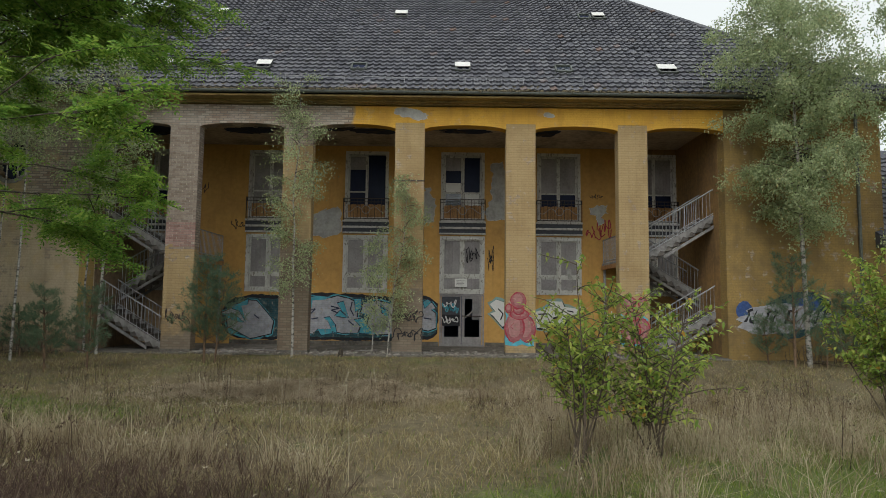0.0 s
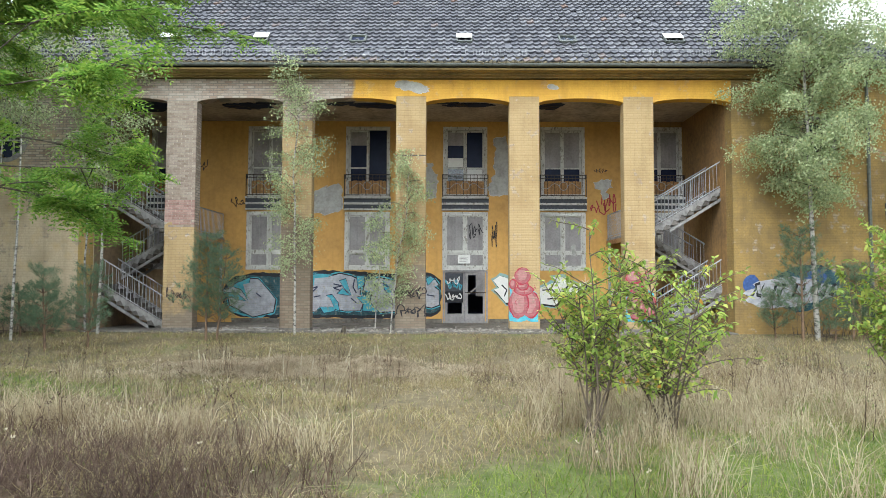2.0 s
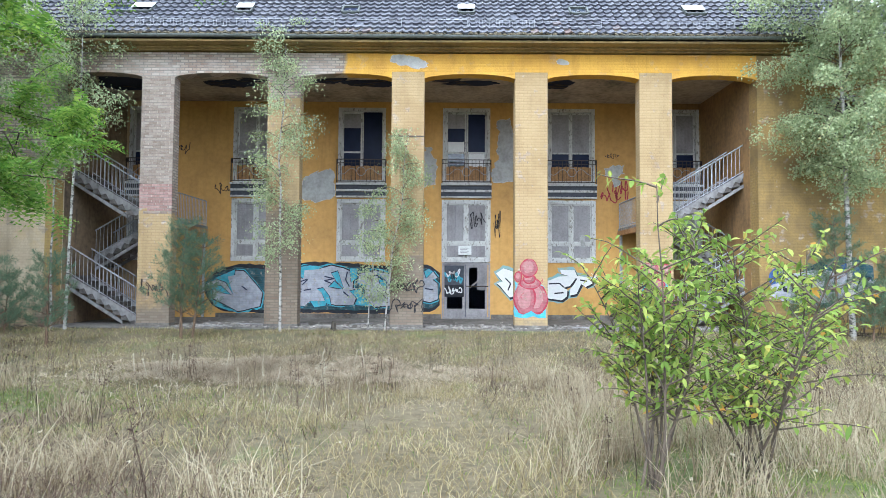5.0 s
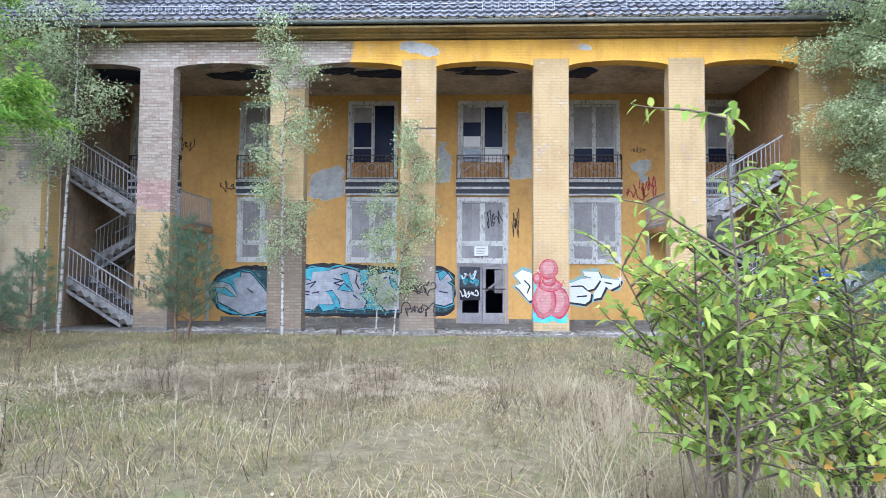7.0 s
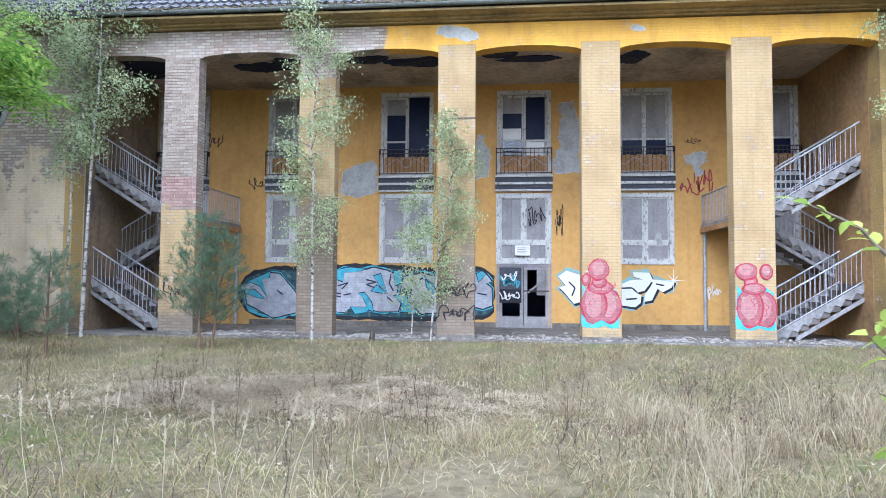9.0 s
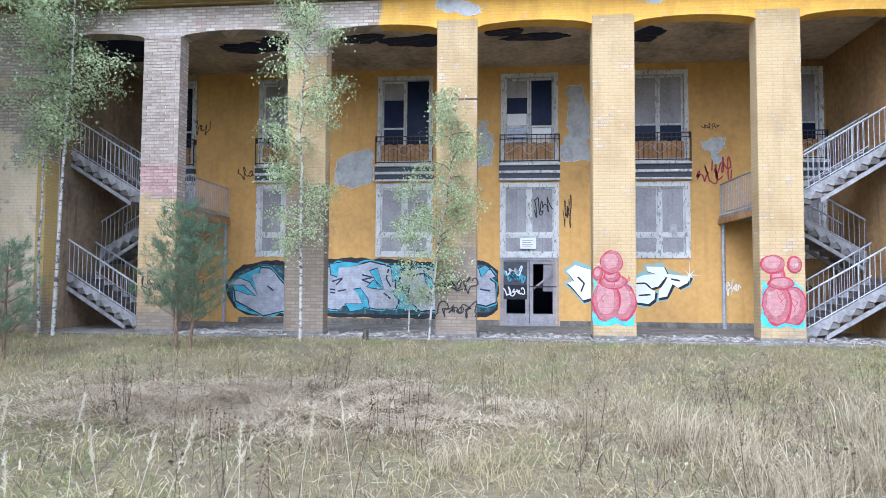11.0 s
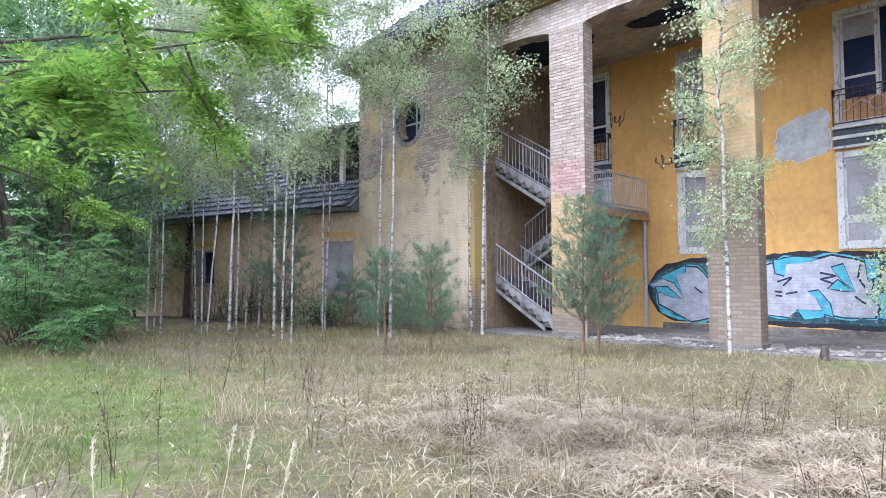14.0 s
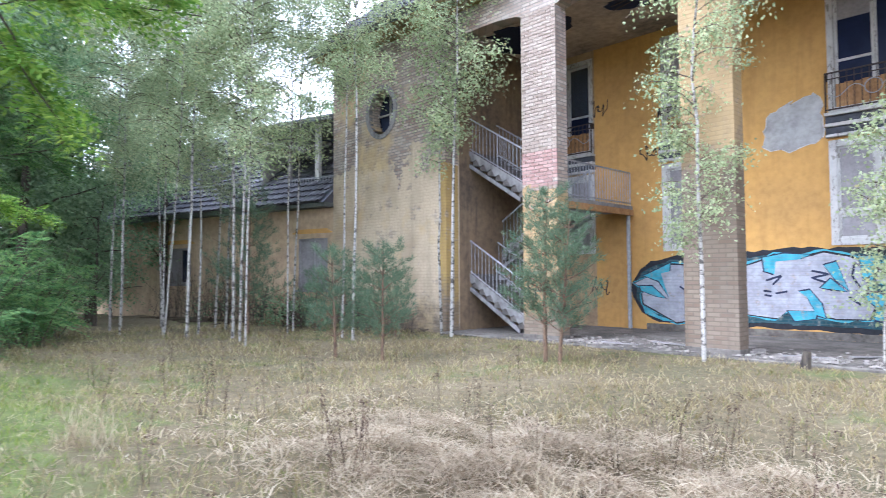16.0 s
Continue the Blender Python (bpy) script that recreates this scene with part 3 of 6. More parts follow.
for o in singles[:300]:
    t = new("roof_tile", tile_me)
    t.matrix_world = Matrix.Translation(Vector(o)) @ TR
    t.parent = roof
# hip caps
bm = bmesh.new()
for a, b in ((A, D), (B, C), (D, C)):
    n = int((b - a).length / 0.36)
    for k in range(n):
        rod(bm, a.lerp(b, k / n) + Vector((0, 0, 0.02)), a.lerp(b, (k + 1.1) / n) + Vector((0, 0, 0.045)), 0.11, 8, 0.095)
part("ridge_tile_row", bm, M["tile"], roof, "half-round ridge and hip tiles")

# skylights on the slope
SLOPE = math.degrees(math.atan(PITCH))


def skylight(x, y, w, lid, dark):
    s = thing("skylight", (x, y, roof_z(y) + 0.03), "small metal roof hatch with a pale lid" if lid else "small roof hatch, its glass dark", "skylight", "roof hatches")
    s.rotation_euler = (radians(SLOPE), 0, 0)
    bm = bmesh.new()
    for b in ((-w, -w + 0.05, -0.28, 0.28), (w - 0.05, w, -0.28, 0.28), (-w, w, -0.28, -0.22), (-w, w, 0.22, 0.28)):
        box(bm, *b, 0, 0.12)
    part("frame", bm, M["gutter"], s)
    bm = bmesh.new()
    box(bm, -w + 0.05, w - 0.05, -0.22, 0.22, 0.02, 0.05)
    part("pane", bm, M["dark"] if dark else M["glass"], s)
    if lid:
        bm = bmesh.new()
        box(bm, -w, w, -0.05, 0.34, 0.13, 0.16)
        part("lid", bm, M["paper"], s, "pale sheet-metal lid", 0.01)


for x, w, lid, dark in ((-9.1, 0.33, 1, 1), (-9.75, 0.33, 0, 1), (-5.86, 0.26, 1, 1), (-2.5, 0.28, 0, 1), (1.15, 0.27, 1, 1), (4.7, 0.3, 0, 0), (8.35, 0.33, 1, 0)):
    skylight(x, 23.0, w, lid, dark)
for x, lid in ((-9.0, 1), (-1.36, 1), (6.4, 0), (7.0, 1)):
    skylight(x, 27.2, 0.26, lid, 1)

# snow guard
guard = thing("snow_guard", (0, EAVE_Y + 0.3, roof_z(EAVE_Y + 0.3)), "bent galvanised snow guard rail along the eaves", "snow guard")
gy0 = EAVE_Y + 0.25
gz0 = roof_z(gy0)
rng = np.random.default_rng(8)
for x0 in np.arange(RX0 + 0.4, RX1 - 2.0, 2.0):
    bm = bmesh.new()
    tilt = rng.normal(0, 0.02)
    for z in (0.10, 0.30):
        rod(bm, (x0, gy0 - 0.02, gz0 + z + tilt), (x0 + 1.97, gy0 - 0.02, gz0 + z - tilt), 0.010, 4)
    if rng.random() < 0.72:
        for k in range(20):
            x = x0 + 0.05 + k * 0.1
            if rng.random() < 0.9:
                rod(bm, (x, gy0 - 0.02, gz0 + 0.10), (x + rng.normal(0, 0.006), gy0 - 0.02, gz0 + 0.30), 0.006, 4)
    into(part("guard_panel", bm, M["galv"]), guard)
    bm = bmesh.new()
    rod(bm, (x0, gy0, gz0 + 0.02), (x0, gy0 - 0.03, gz0 + 0.34), 0.014, 5)
    into(part("guard_post", bm, M["galv"]), guard)


# ---- windows of the loggia ----
def frame_bars(bm, x0, x1, z0, z1, y, w, d):
    box(bm, x0, x0 + w, y, y + d, z0, z1)
    box(bm, x1 - w, x1, y, y + d, z0, z1)
    box(bm, x0 + w, x1 - w, y, y + d, z0, z0 + w)
    box(bm, x0 + w, x1 - w, y, y + d, z1 - w, z1)


def upper_window(c, left, right):
    """French window: surround, two leaves; left and right say how each leaf's panes are: glass, empty or board."""
    w = thing("window_upper", (c, WALL, 4.97), "tall white french window with peeling frame, panes broken", "window", "upper windows", "structure")
    bm = bmesh.new()
    frame_bars(bm, c - 0.88, c + 0.88, 4.97, 7.80, WALL - 0.03, 0.13, 0.2)
    into(part("surround", bm, M["white"], None, "", 0.006), w)
    for side, state in ((-1, left), (1, right)):
        x0, x1 = (c - 0.75, c - 0.005) if side < 0 else (c + 0.005, c + 0.75)
        if state != "empty":
            bm = bmesh.new()
            frame_bars(bm, x0, x1, 5.0, 7.66, WALL + 0.08, 0.06, 0.05)
            box(bm, x0 + 0.06, x1 - 0.06, WALL + 0.08, WALL + 0.13, 6.12, 6.18)
            leaf = into(part("leaf", bm, M["white"], None, "white casement leaf"), w)
            for z0, z1 in ((5.06, 6.12), (6.18, 7.60)):
                kind = state.split("+")[0 if z0 > 6 else 1]
                if kind == "half":
                    bm = bmesh.new()
                    box(bm, x0 + 0.06, x1 - 0.06, WALL + 0.10, WALL + 0.107, z0 + 0.62 * (z1 - z0), z1)
                    part("pane", bm, M["board"], leaf, "dull board in the upper half")
                    bm = bmesh.new()
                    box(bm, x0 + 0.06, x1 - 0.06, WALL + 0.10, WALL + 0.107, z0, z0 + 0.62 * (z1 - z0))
                    part("pane", bm, M["navy"], leaf, "navy sheet standing in for the unlit opening")
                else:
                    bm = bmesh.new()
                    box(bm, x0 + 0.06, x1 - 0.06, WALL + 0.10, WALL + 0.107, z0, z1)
                    # cells without glass get the navy sheet as painted darkness
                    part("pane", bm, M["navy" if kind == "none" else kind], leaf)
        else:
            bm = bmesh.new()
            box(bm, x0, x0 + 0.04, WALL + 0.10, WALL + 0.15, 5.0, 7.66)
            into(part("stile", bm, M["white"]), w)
            # no leaf here: a navy sheet paints the unlit room behind
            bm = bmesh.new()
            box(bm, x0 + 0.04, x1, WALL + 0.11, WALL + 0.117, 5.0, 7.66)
            into(part("pane", bm, M["navy"], None, "navy sheet standing in for the unlit opening"), w)
    return w


STATES = (("board+none", "glass+none"), ("board+board", "board+board"), ("half+none", "empty"), ("half+glass", "none+glass"),
          ("board+none", "board+none"), ("board+none", "board+none"))
for c, (l, r) in zip(AXES, STATES):
    w = upper_window(c, l, r)
    if c == 1.30:
        # white sheets paint the bright reflection in these panes; the third is glass
        for x0, x1, z0, z1 in ((0.62, 1.22, 6.19, 6.56), (1.38, 1.98, 5.60, 6.11), (0.62, 1.22, 5.62, 5.98)):
            into(boxpart("pane", M["paper"] if x0 > 1 or z0 > 6 else M["glass"], None, x0, x1, WALL + 0.095, WALL + 0.099, z0, z1, label="sheet in the frame, the white ones painting a bright reflection"), w)


def balcony(c):
    b = thing("window_balcony", (c, WALL, 4.49), "shallow balcony with iron railing over a striped ledge", "balcony", "french balconies", "structure")
    for z0, z1, out, key in ((4.90, 4.97, 0.20, "white"), (4.74, 4.90, 0.12, "band_dark"), (4.66, 4.74, 0.15, "white"), (4.50, 4.66, 0.10, "band_dark"), (4.44, 4.50, 0.14, "white")):
        bm = bmesh.new()
        box(bm, c - 0.93, c + 0.93, WALL - out, WALL - 0.001, z0, z1)
        into(part("ledge_band", bm, M[key], None, "", 0.006), b)
    bm = bmesh.new()
    y = WALL - 0.15
    for z in (5.02, 5.83):
        box(bm, c - 0.90, c + 0.90, y - 0.015, y + 0.015, z, z + 0.03)
    box(bm, c - 0.90, c + 0.90, y - 0.01, y + 0.01, 5.70, 5.72)
    for x in (c - 0.90, c + 0.90):
        box(bm, x - 0.015, x + 0.015, y - 0.015, WALL - 0.001, 5.70, 5.86)
        box(bm, x - 0.015, x + 0.015, y - 0.015, y + 0.015, 4.97, 5.86)
    into(part("rail_frame", bm, M["iron"]), b)
    for k in range(1, 13):
        x = c - 0.90 + 1.8 * k / 13
        bm = bmesh.new()
        rod(bm, (x, y, 5.03), (x, y, 5.83), 0.009, 5)
        into(part("baluster", bm, M["iron"]), b)
    bm = bmesh.new()
    n = 16
    for i in range(n):
        a0, a1 = 2 * math.pi * i / n, 2 * math.pi * (i + 1) / n
        rod(bm, (c + 0.16 * math.cos(a0), y - 0.02, 5.40 + 0.16 * math.sin(a0)), (c + 0.16 * math.cos(a1), y - 0.02, 5.40 + 0.16 * math.sin(a1)), 0.012, 5)
    for s in (-1, 1):
        for i in range(8):
            u0, u1 = i / 8, (i + 1) / 8
            rod(bm, (c + s * (0.16 + 0.7 * u0), y - 0.02, 5.40 + 0.11 * math.sin(2 * math.pi * u0)), (c + s * (0.16 + 0.7 * u1), y - 0.02, 5.40 + 0.11 * math.sin(2 * math.pi * u1)), 0.010, 5)
    into(part("ring_ornament", bm, M["galv"], None, "pale iron ring and scrolls"), b)
    bm = bmesh.new()
    for k in range(9):
        x = c - 0.74 + k * 0.166
        box(bm, x, x + 0.158, WALL + 0.02, WALL + 0.05, 4.97, 5.62 + 0.02 * (k % 2))
    into(part("timber_panel", bm, M["timber"], None, "brown boards behind the railing"), b)


for c in AXES:
    balcony(c)


def lower_window(c):
    low = 2.07
    w = thing("window_lower", (c, WALL, low), "boarded-up white window with badly flaking paint", "window", "boarded windows", "structure")
    bm = bmesh.new()
    frame_bars(bm, c - 0.90, c + 0.90, low, 4.38, WALL - 0.04, 0.15, 0.2)
    into(part("surround", bm, M["white"], None, "", 0.006), w)
    bm = bmesh.new()
    box(bm, c - 0.05, c + 0.05, WALL - 0.02, WALL + 0.10, low + 0.15, 4.23)
    into(part("mullion", bm, M["white"], None, "", 0.005), w)
    bm = bmesh.new()
    for s in (-1, 1):
        box(bm, *(sorted((c + s * 0.05, c + s * 0.75))), WALL, WALL + 0.08, low + 0.66, low + 0.75)
    into(part("transom", bm, M["white"], None, "", 0.005), w)
    for s in (-1, 1):
        x0, x1 = sorted((c + s * 0.05, c + s * 0.75))
        for z0, z1 in ((low + 0.15, low + 0.66), (low + 0.75, 4.23)):
            bm = bmesh.new()
            frame_bars(bm, x0, x1, z0, z1, WALL + 0.015, 0.045, 0.05)
            leaf = into(part("sash", bm, M["white"]), w)
            for k in range(2):
                xa = x0 + 0.045 + k * (x1 - x0 - 0.09) / 2
                bm = bmesh.new()
                box(bm, xa + 0.002, xa + (x1 - x0 - 0.09) / 2 - 0.002, WALL + 0.04 + 0.004 * k, WALL + 0.06, z0 + 0.045, z1 - 0.045)
                part("board", bm, M["board"], leaf, "grey weathered board")
    return w


for c in AXES:
    lower_window(c)
# loose diagonal lath in one window
bm = bmesh.new()
box(bm, -0.28, 0.28, -0.012, 0.012, -0.03, 0.03)
t = tagged(part("loose_lath", bm, M["board"], None, "loose grey lath nailed across a boarded window"), category="lath")
t.matrix_world = pose(5.58, WALL - 0.005, 2.50, 0, -38, 0)

# ---- entrance door ----
door = thing("door_1", (1.30, WALL, 0), "smashed grey double door with a missing glass panel", "door", kind="structure")
bm = bmesh.new()
frame_bars(bm, 0.42, 2.20, 0.0, 2.06, WALL - 0.01, 0.07, 0.16)
into(part("door_frame", bm, M["board"]), door)
for x0, x1, name in ((0.50, 1.29, "l"), (1.31, 2.12, "r")):
    bm = bmesh.new()
    box(bm, x0, x0 + 0.11, WALL + 0.03, WALL + 0.08, 0.01, 1.99)
    box(bm, x1 - 0.11, x1, WALL + 0.03, WALL + 0.08, 0.01, 1.99)
    box(bm, x0 + 0.11, x1 - 0.11, WALL + 0.03, WALL + 0.08, 0.01, 0.36)
    box(bm, x0 + 0.11, x1 - 0.11, WALL + 0.03, WALL + 0.08, 1.88, 1.99)
    leaf = into(part("door_leaf", bm, M["board"], None, "scuffed grey door leaf", 0.004), door)
    if name == "l":
        for z0, z1, key, lab in ((1.22, 1.95, "band_dark", "dark poster sheet"), (0.80, 1.24, "black", "black board with white scrawl")):
            bm = bmesh.new()
            box(bm, x0 + 0.02, x1 - 0.06, WALL + 0.010 - 0.006 * (key == "black"), WALL + 0.022, z0, z1)
            into(part("door_panel", bm, M[key], None, lab), door)
    else:
        bm = bmesh.new()
        box(bm, x0 + 0.42, x1 - 0.05, WALL + 0.085, WALL + 0.10, 1.05, 1.9)
        into(part("door_panel", bm, M["board"], None, "torn grey board"), door)
        bm = bmesh.new()
        box(bm, -0.36, 0.36, -0.02, 0.02, -0.03, 0.03, pose(1.72, WALL + 0.02, 1.36, 0, -38, 0))
        into(part("crossbar", bm, M["board"], None, "loose diagonal slat"), door)
        bm = bmesh.new()
        box(bm, x0, x1, WALL - 0.01, WALL + 0.02, 1.17, 1.21)
        into(part("push_bar", bm, M["iron"]), door)
# sign over the door
sg = thing("sign_over_door", (1.26, WALL - 0.06, 2.5), "small white notice with faint lines of print", "sign")
bm = bmesh.new()
box(bm, 1.02, 1.50, WALL - 0.075, WALL - 0.06, 2.34, 2.67)
into(part("sign_plate", bm, M["paper"], None, "", 0.003), sg)
bm = bmesh.new()
for k in range(4):
    box(bm, 1.08, 1.40 - 0.05 * (k % 2), WALL - 0.079, WALL - 0.0755, 2.58 - 0.055 * k, 2.60 - 0.055 * k)
into(part("print_line", bm, M["board"], None, "grey print lines"), sg)

# ---- outside stairs in the end bays ----
def stair_flight(st, x0, z0, direction, n, y0, y1, rise=0.167, going=0.27, rails=(True, True)):
    """n steps from (x0, z0) towards direction (+1 or -1 in x)."""
    for i in range(n):
        xa, xb = x0 + direction * i * going, x0 + direction * (i + 1.12) * going
        bm = bmesh.new()
        z = z0 + (i + 1) * rise
        prism(bm, [(xa, z), (xb, z), (xb, z - 0.22), (xa + direction * 0.02, z - 0.25 if i else z - rise), (xa, z - 0.055)], y0 + 0.035, y1 - 0.035)
        bmesh.ops.recalc_face_normals(bm, faces=bm.faces)
        into(part("step", bm, M["step"], None, "", 0.006), st)
    xe, ze = x0 + direction * n * going, z0 + n * rise
    for y in (y0, y1 - 0.07):
        bm = bmesh.new()
        pts = [(x0 - direction * 0.12, z0 + 0.02), (x0 - direction * 0.12, z0 + 0.10), (x0, z0 + 0.20), (xe, ze + 0.13), (xe, ze - 0.10)]
        for i in range(n - 1, -1, -1):
            pts += [(x0 + direction * (i + 0.5) * going, z0 + (i + 0.5) * rise + 0.03), (x0 + direction * (i + 0.05) * going, z0 + (i + 0.05) * rise - (0.11 if i else 0.0))]
        prism(bm, pts, y, y + 0.07)
        bmesh.ops.recalc_face_normals(bm, faces=bm.faces)
        low = bmesh.new()
        s0 = 0.19 * n * 0.1
        prism(low, [(x0 + (xe - x0) * s0, z0 + (ze - z0) * s0 - 0.33), (x0 + (xe - x0) * s0, z0 + (ze - z0) * s0 - 0.22), (xe, ze - 0.22), (xe, ze - 0.33)], y, y + 0.07)
        into(part("carriage_beam", low, M["concrete"], None, "slim grey beam under the steps"), st)
        into(part("stringer", bm, M["concrete"], None, "grey flaking concrete stringer"), st)
    for on, y in zip(rails, (y0 + 0.035, y1 - 0.035)):
        if not on:
            continue
        bm = bmesh.new()
        rod(bm, (x0, y, z0 + 0.17 + 0.90), (xe, y, ze + 0.13 + 0.90), 0.024, 6)
        rod(bm, (x0, y, z0 + 0.17 + 0.06), (xe, y, ze + 0.13 + 0.06), 0.014, 5)
        into(part("handrail", bm, M["galv"]), st)
        m = int(abs(xe - x0) / 0.125)
        for i in range(m + 1):
            u = i / m
            x, z = x0 + (xe - x0) * u, z0 + 0.15 + (ze - z0) * u
            bm = bmesh.new()
            rod(bm, (x, y, z), (x, y, z + 0.91), 0.018 if i in (0, m // 2, m) else 0.009, 5)
            into(part("baluster", bm, M["galv"]), st)


def deck_rail(st, a, b, z):
    a, b = Vector((*a, z)), Vector((*b, z))
    bm = bmesh.new()
    up = Vector((0, 0, 1))
    rod(bm, a + up * 0.92, b + up * 0.92, 0.024, 6)
    rod(bm, a + up * 0.08, b + up * 0.08, 0.014, 5)
    into(part("handrail", bm, M["galv"]), st)
    m = max(2, int((b - a).length / 0.125))
    for i in range(m + 1):
        p = a.lerp(b, i / m)
        bm = bmesh.new()
        rod(bm, p, p + up * 0.92, 0.02 if i in (0, m) else 0.009, 5)
        into(part("baluster", bm, M["galv"]), st)


def outside_stair(flip):
    def X(x):
        return MIRROR - x if flip else x
    s = -1 if not flip else 1
    st = thing("outside_stair", (X(-9.0), 24.0, 0), "grey concrete fire stair with galvanised railings, steps crumbling", "stairs", "fire stairs")
    y0, y1, y2, y3 = 23.25, 24.45, 24.6, 25.8
    stair_flight(st, X(-9.12), 0.0, s, 10, y0, y1)
    stair_flight(st, X(-11.82), 1.67, -s, 10, y2, y3)
    stair_flight(st, X(-9.05), 3.34, s, 10, y0, y1)
    for xa, xb, ya, yb, z in ((-13.0, -11.82, y0, y3, 1.67), (-9.12, -8.25, y0, WALL - 0.005, 3.34), (-13.0, -11.75, y0, WALL - 0.005, 5.01)):
        bm = bmesh.new()
        box(bm, *sorted((X(xa), X(xb))), ya, yb, z - 0.16, z)
        into(part("landing", bm, M["concrete"], None, "grey concrete landing", 0.01), st)
    bm = bmesh.new()
    box(bm, *sorted((X(-8.33), X(-8.22))), y0 - 0.02, WALL - 0.01, 3.08, 3.24)
    into(part("edge_beam", bm, M["timber"], None, "ochre edge beam"), st)
    deck_rail(st, (X(-8.29), y0 + 0.05), (X(-8.29), WALL - 0.08), 3.34)
    for x, y in ((-8.33, WALL - 0.12), (-8.95, y0 + 0.08)):
        bm = bmesh.new()
        rod(bm, (X(x), y, 0.0), (X(x), y, 3.18), 0.055, 8)
        into(part("post", bm, M["galv"]), st)
    return st


outside_stair(False)
outside_stair(True)

# wall lamps in the end bays
for x in (10.62, MIRROR - 10.62):
    lp = thing("wall_lamp", (x, WALL, 7.15), "small dead round wall lamp on the plaster", "lamp")
    bm = bmesh.new()
    bmesh.ops.create_uvsphere(bm, u_segments=12, v_segments=8, radius=0.13, matrix=pose(x, WALL - 0.16, 7.08))
    into(part("globe", bm, M["iron"]), lp)
    bm = bmesh.new()
    rod(bm, (x, WALL, 7.25), (x, WALL - 0.14, 7.18), 0.03, 6)
    into(part("arm", bm, M["iron"]), lp)


# ---- low wings ----
def low_wing(x0, x1, wins, flip):
    y = FRONT + 0.04
    holes = [(a, b, c, d) for a, b, c, d in wins]
    bm = bmesh.new()
    holed(bm, x0, x1, -0.4, 3.75, y, y + 0.4, holes)
    box(bm, x0, x1, y + 8.6, y + 9.0, -0.4, 3.75)
    xe = x0 if not flip else x1 - 0.4
    box(bm, xe, xe + 0.4, y + 0.4, y + 8.6, -0.4, 3.75)
    tagged(part("wall_low_wing", bm, M["lowwing"], None, "stained tan plaster wall of the low wing"), category="wall", kind="structure")
    bm = bmesh.new()
    box(bm, x0 + 0.4, x1 - 0.1, y + 3.0, y + 3.1, -0.1, 3.7)
    tagged(part("wall_low_wing_room", bm, M["room"], None, "bare room wall, its shade put into a dark blue colour"), category="wall", kind="structure")
    for a, b, c, d in wins:
        w = thing("window_low_wing", (a, y, c), "broken white casement window, half boarded", "window", kind="structure")
        bm = bmesh.new()
        frame_bars(bm, a, b, c, d, y + 0.06, 0.08, 0.08)
        box(bm, (a + b) / 2 - 0.04, (a + b) / 2 + 0.04, y + 0.06, y + 0.14, c + 0.08, d - 0.08)
        into(part("window_frame", bm, M["board"]), w)
        bm = bmesh.new()
        box(bm, a - 0.08, b + 0.08, y - 0.08, y + 0.05, c - 0.07, c)
        into(part("window_sill", bm, M["concrete"]), w)
        bm = bmesh.new()
        box(bm, a + 0.08, (a + b) / 2 - 0.04, y + 0.10, y + 0.11, c + 0.08, d - 0.08)
        into(part("pane", bm, M["board"], None, "grey board"), w)
        bm = bmesh.new()
        box(bm, (a + b) / 2 + 0.04, b - 0.08, y + 0.10, y + 0.11, c + 0.08, d - 0.08)
        into(part("pane", bm, M["board" if a > -20 else "navy"], None, "weathered pane"), w)
        bm = bmesh.new()
        for k in range(3):
            box(bm, a - 0.2 + 0.1 * k, b + 0.2 - 0.1 * k, y - 0.03, y, d + 0.16 + 0.05 * k, d + 0.21 + 0.05 * k)
        into(part("hood_mould", bm, M["ochre"], None, "ochre moulding over the window"), w)
    bm = bmesh.new()
    prism(bm, [(x0 - 0.3, 3.72), (x1, 3.72), (x1, 3.86), (x0 - 0.3, 3.86)], y - 0.45, y + 9.4)
    tagged(part("eaves_low_wing", bm, M["gutter"], None, "dark eaves board"), category="eaves", kind="structure")
    o = Vector((x0 - 0.3, y - 0.5, 3.86))
    bm = bmesh.new()
    v = [bm.verts.new(p) for p in (o, o + Vector((x1 - x0 + 0.3, 0, 0)), o + Vector((x1 - x0 + 0.3, 4.9, 4.3)), o + Vector((0, 4.9, 4.3)), o + Vector((x1 - x0 + 0.3, 9.9, 0)), o + Vector((0, 9.9, 0)))]
    for q in ((0, 1, 2, 3), (3, 2, 4, 5), (0, 3, 5), (1, 4, 2)):
        bm.faces.new([v[i] for i in q])
    r = tagged(part("roof_low_wing", bm, M["tile"], None, "dark tiled roof of the low wing"), category="roof", kind="structure")
    tiled("roof_tiles", o, (1, 0, 0), (0, 4.9, 4.3), x1 - x0 + 0.2, 18, 0.0, r, "dark tiles, some slipped", None, 11)


before = set(bpy.data.objects)
low_wing(-33.5, END_L, [(-18.25, -16.9, 1.02, 2.74), (-25.2, -23.85, 1.2, 2.6), (-30.6, -29.2, 1.20, 2.6)], False)

# dormer beside the main block
dm = thing("dormer", (-18.7, FRONT + 0.6, 4.3), "ruined flat dormer with a slipped roof and white post", "dormer")
y0 = FRONT + 0.5
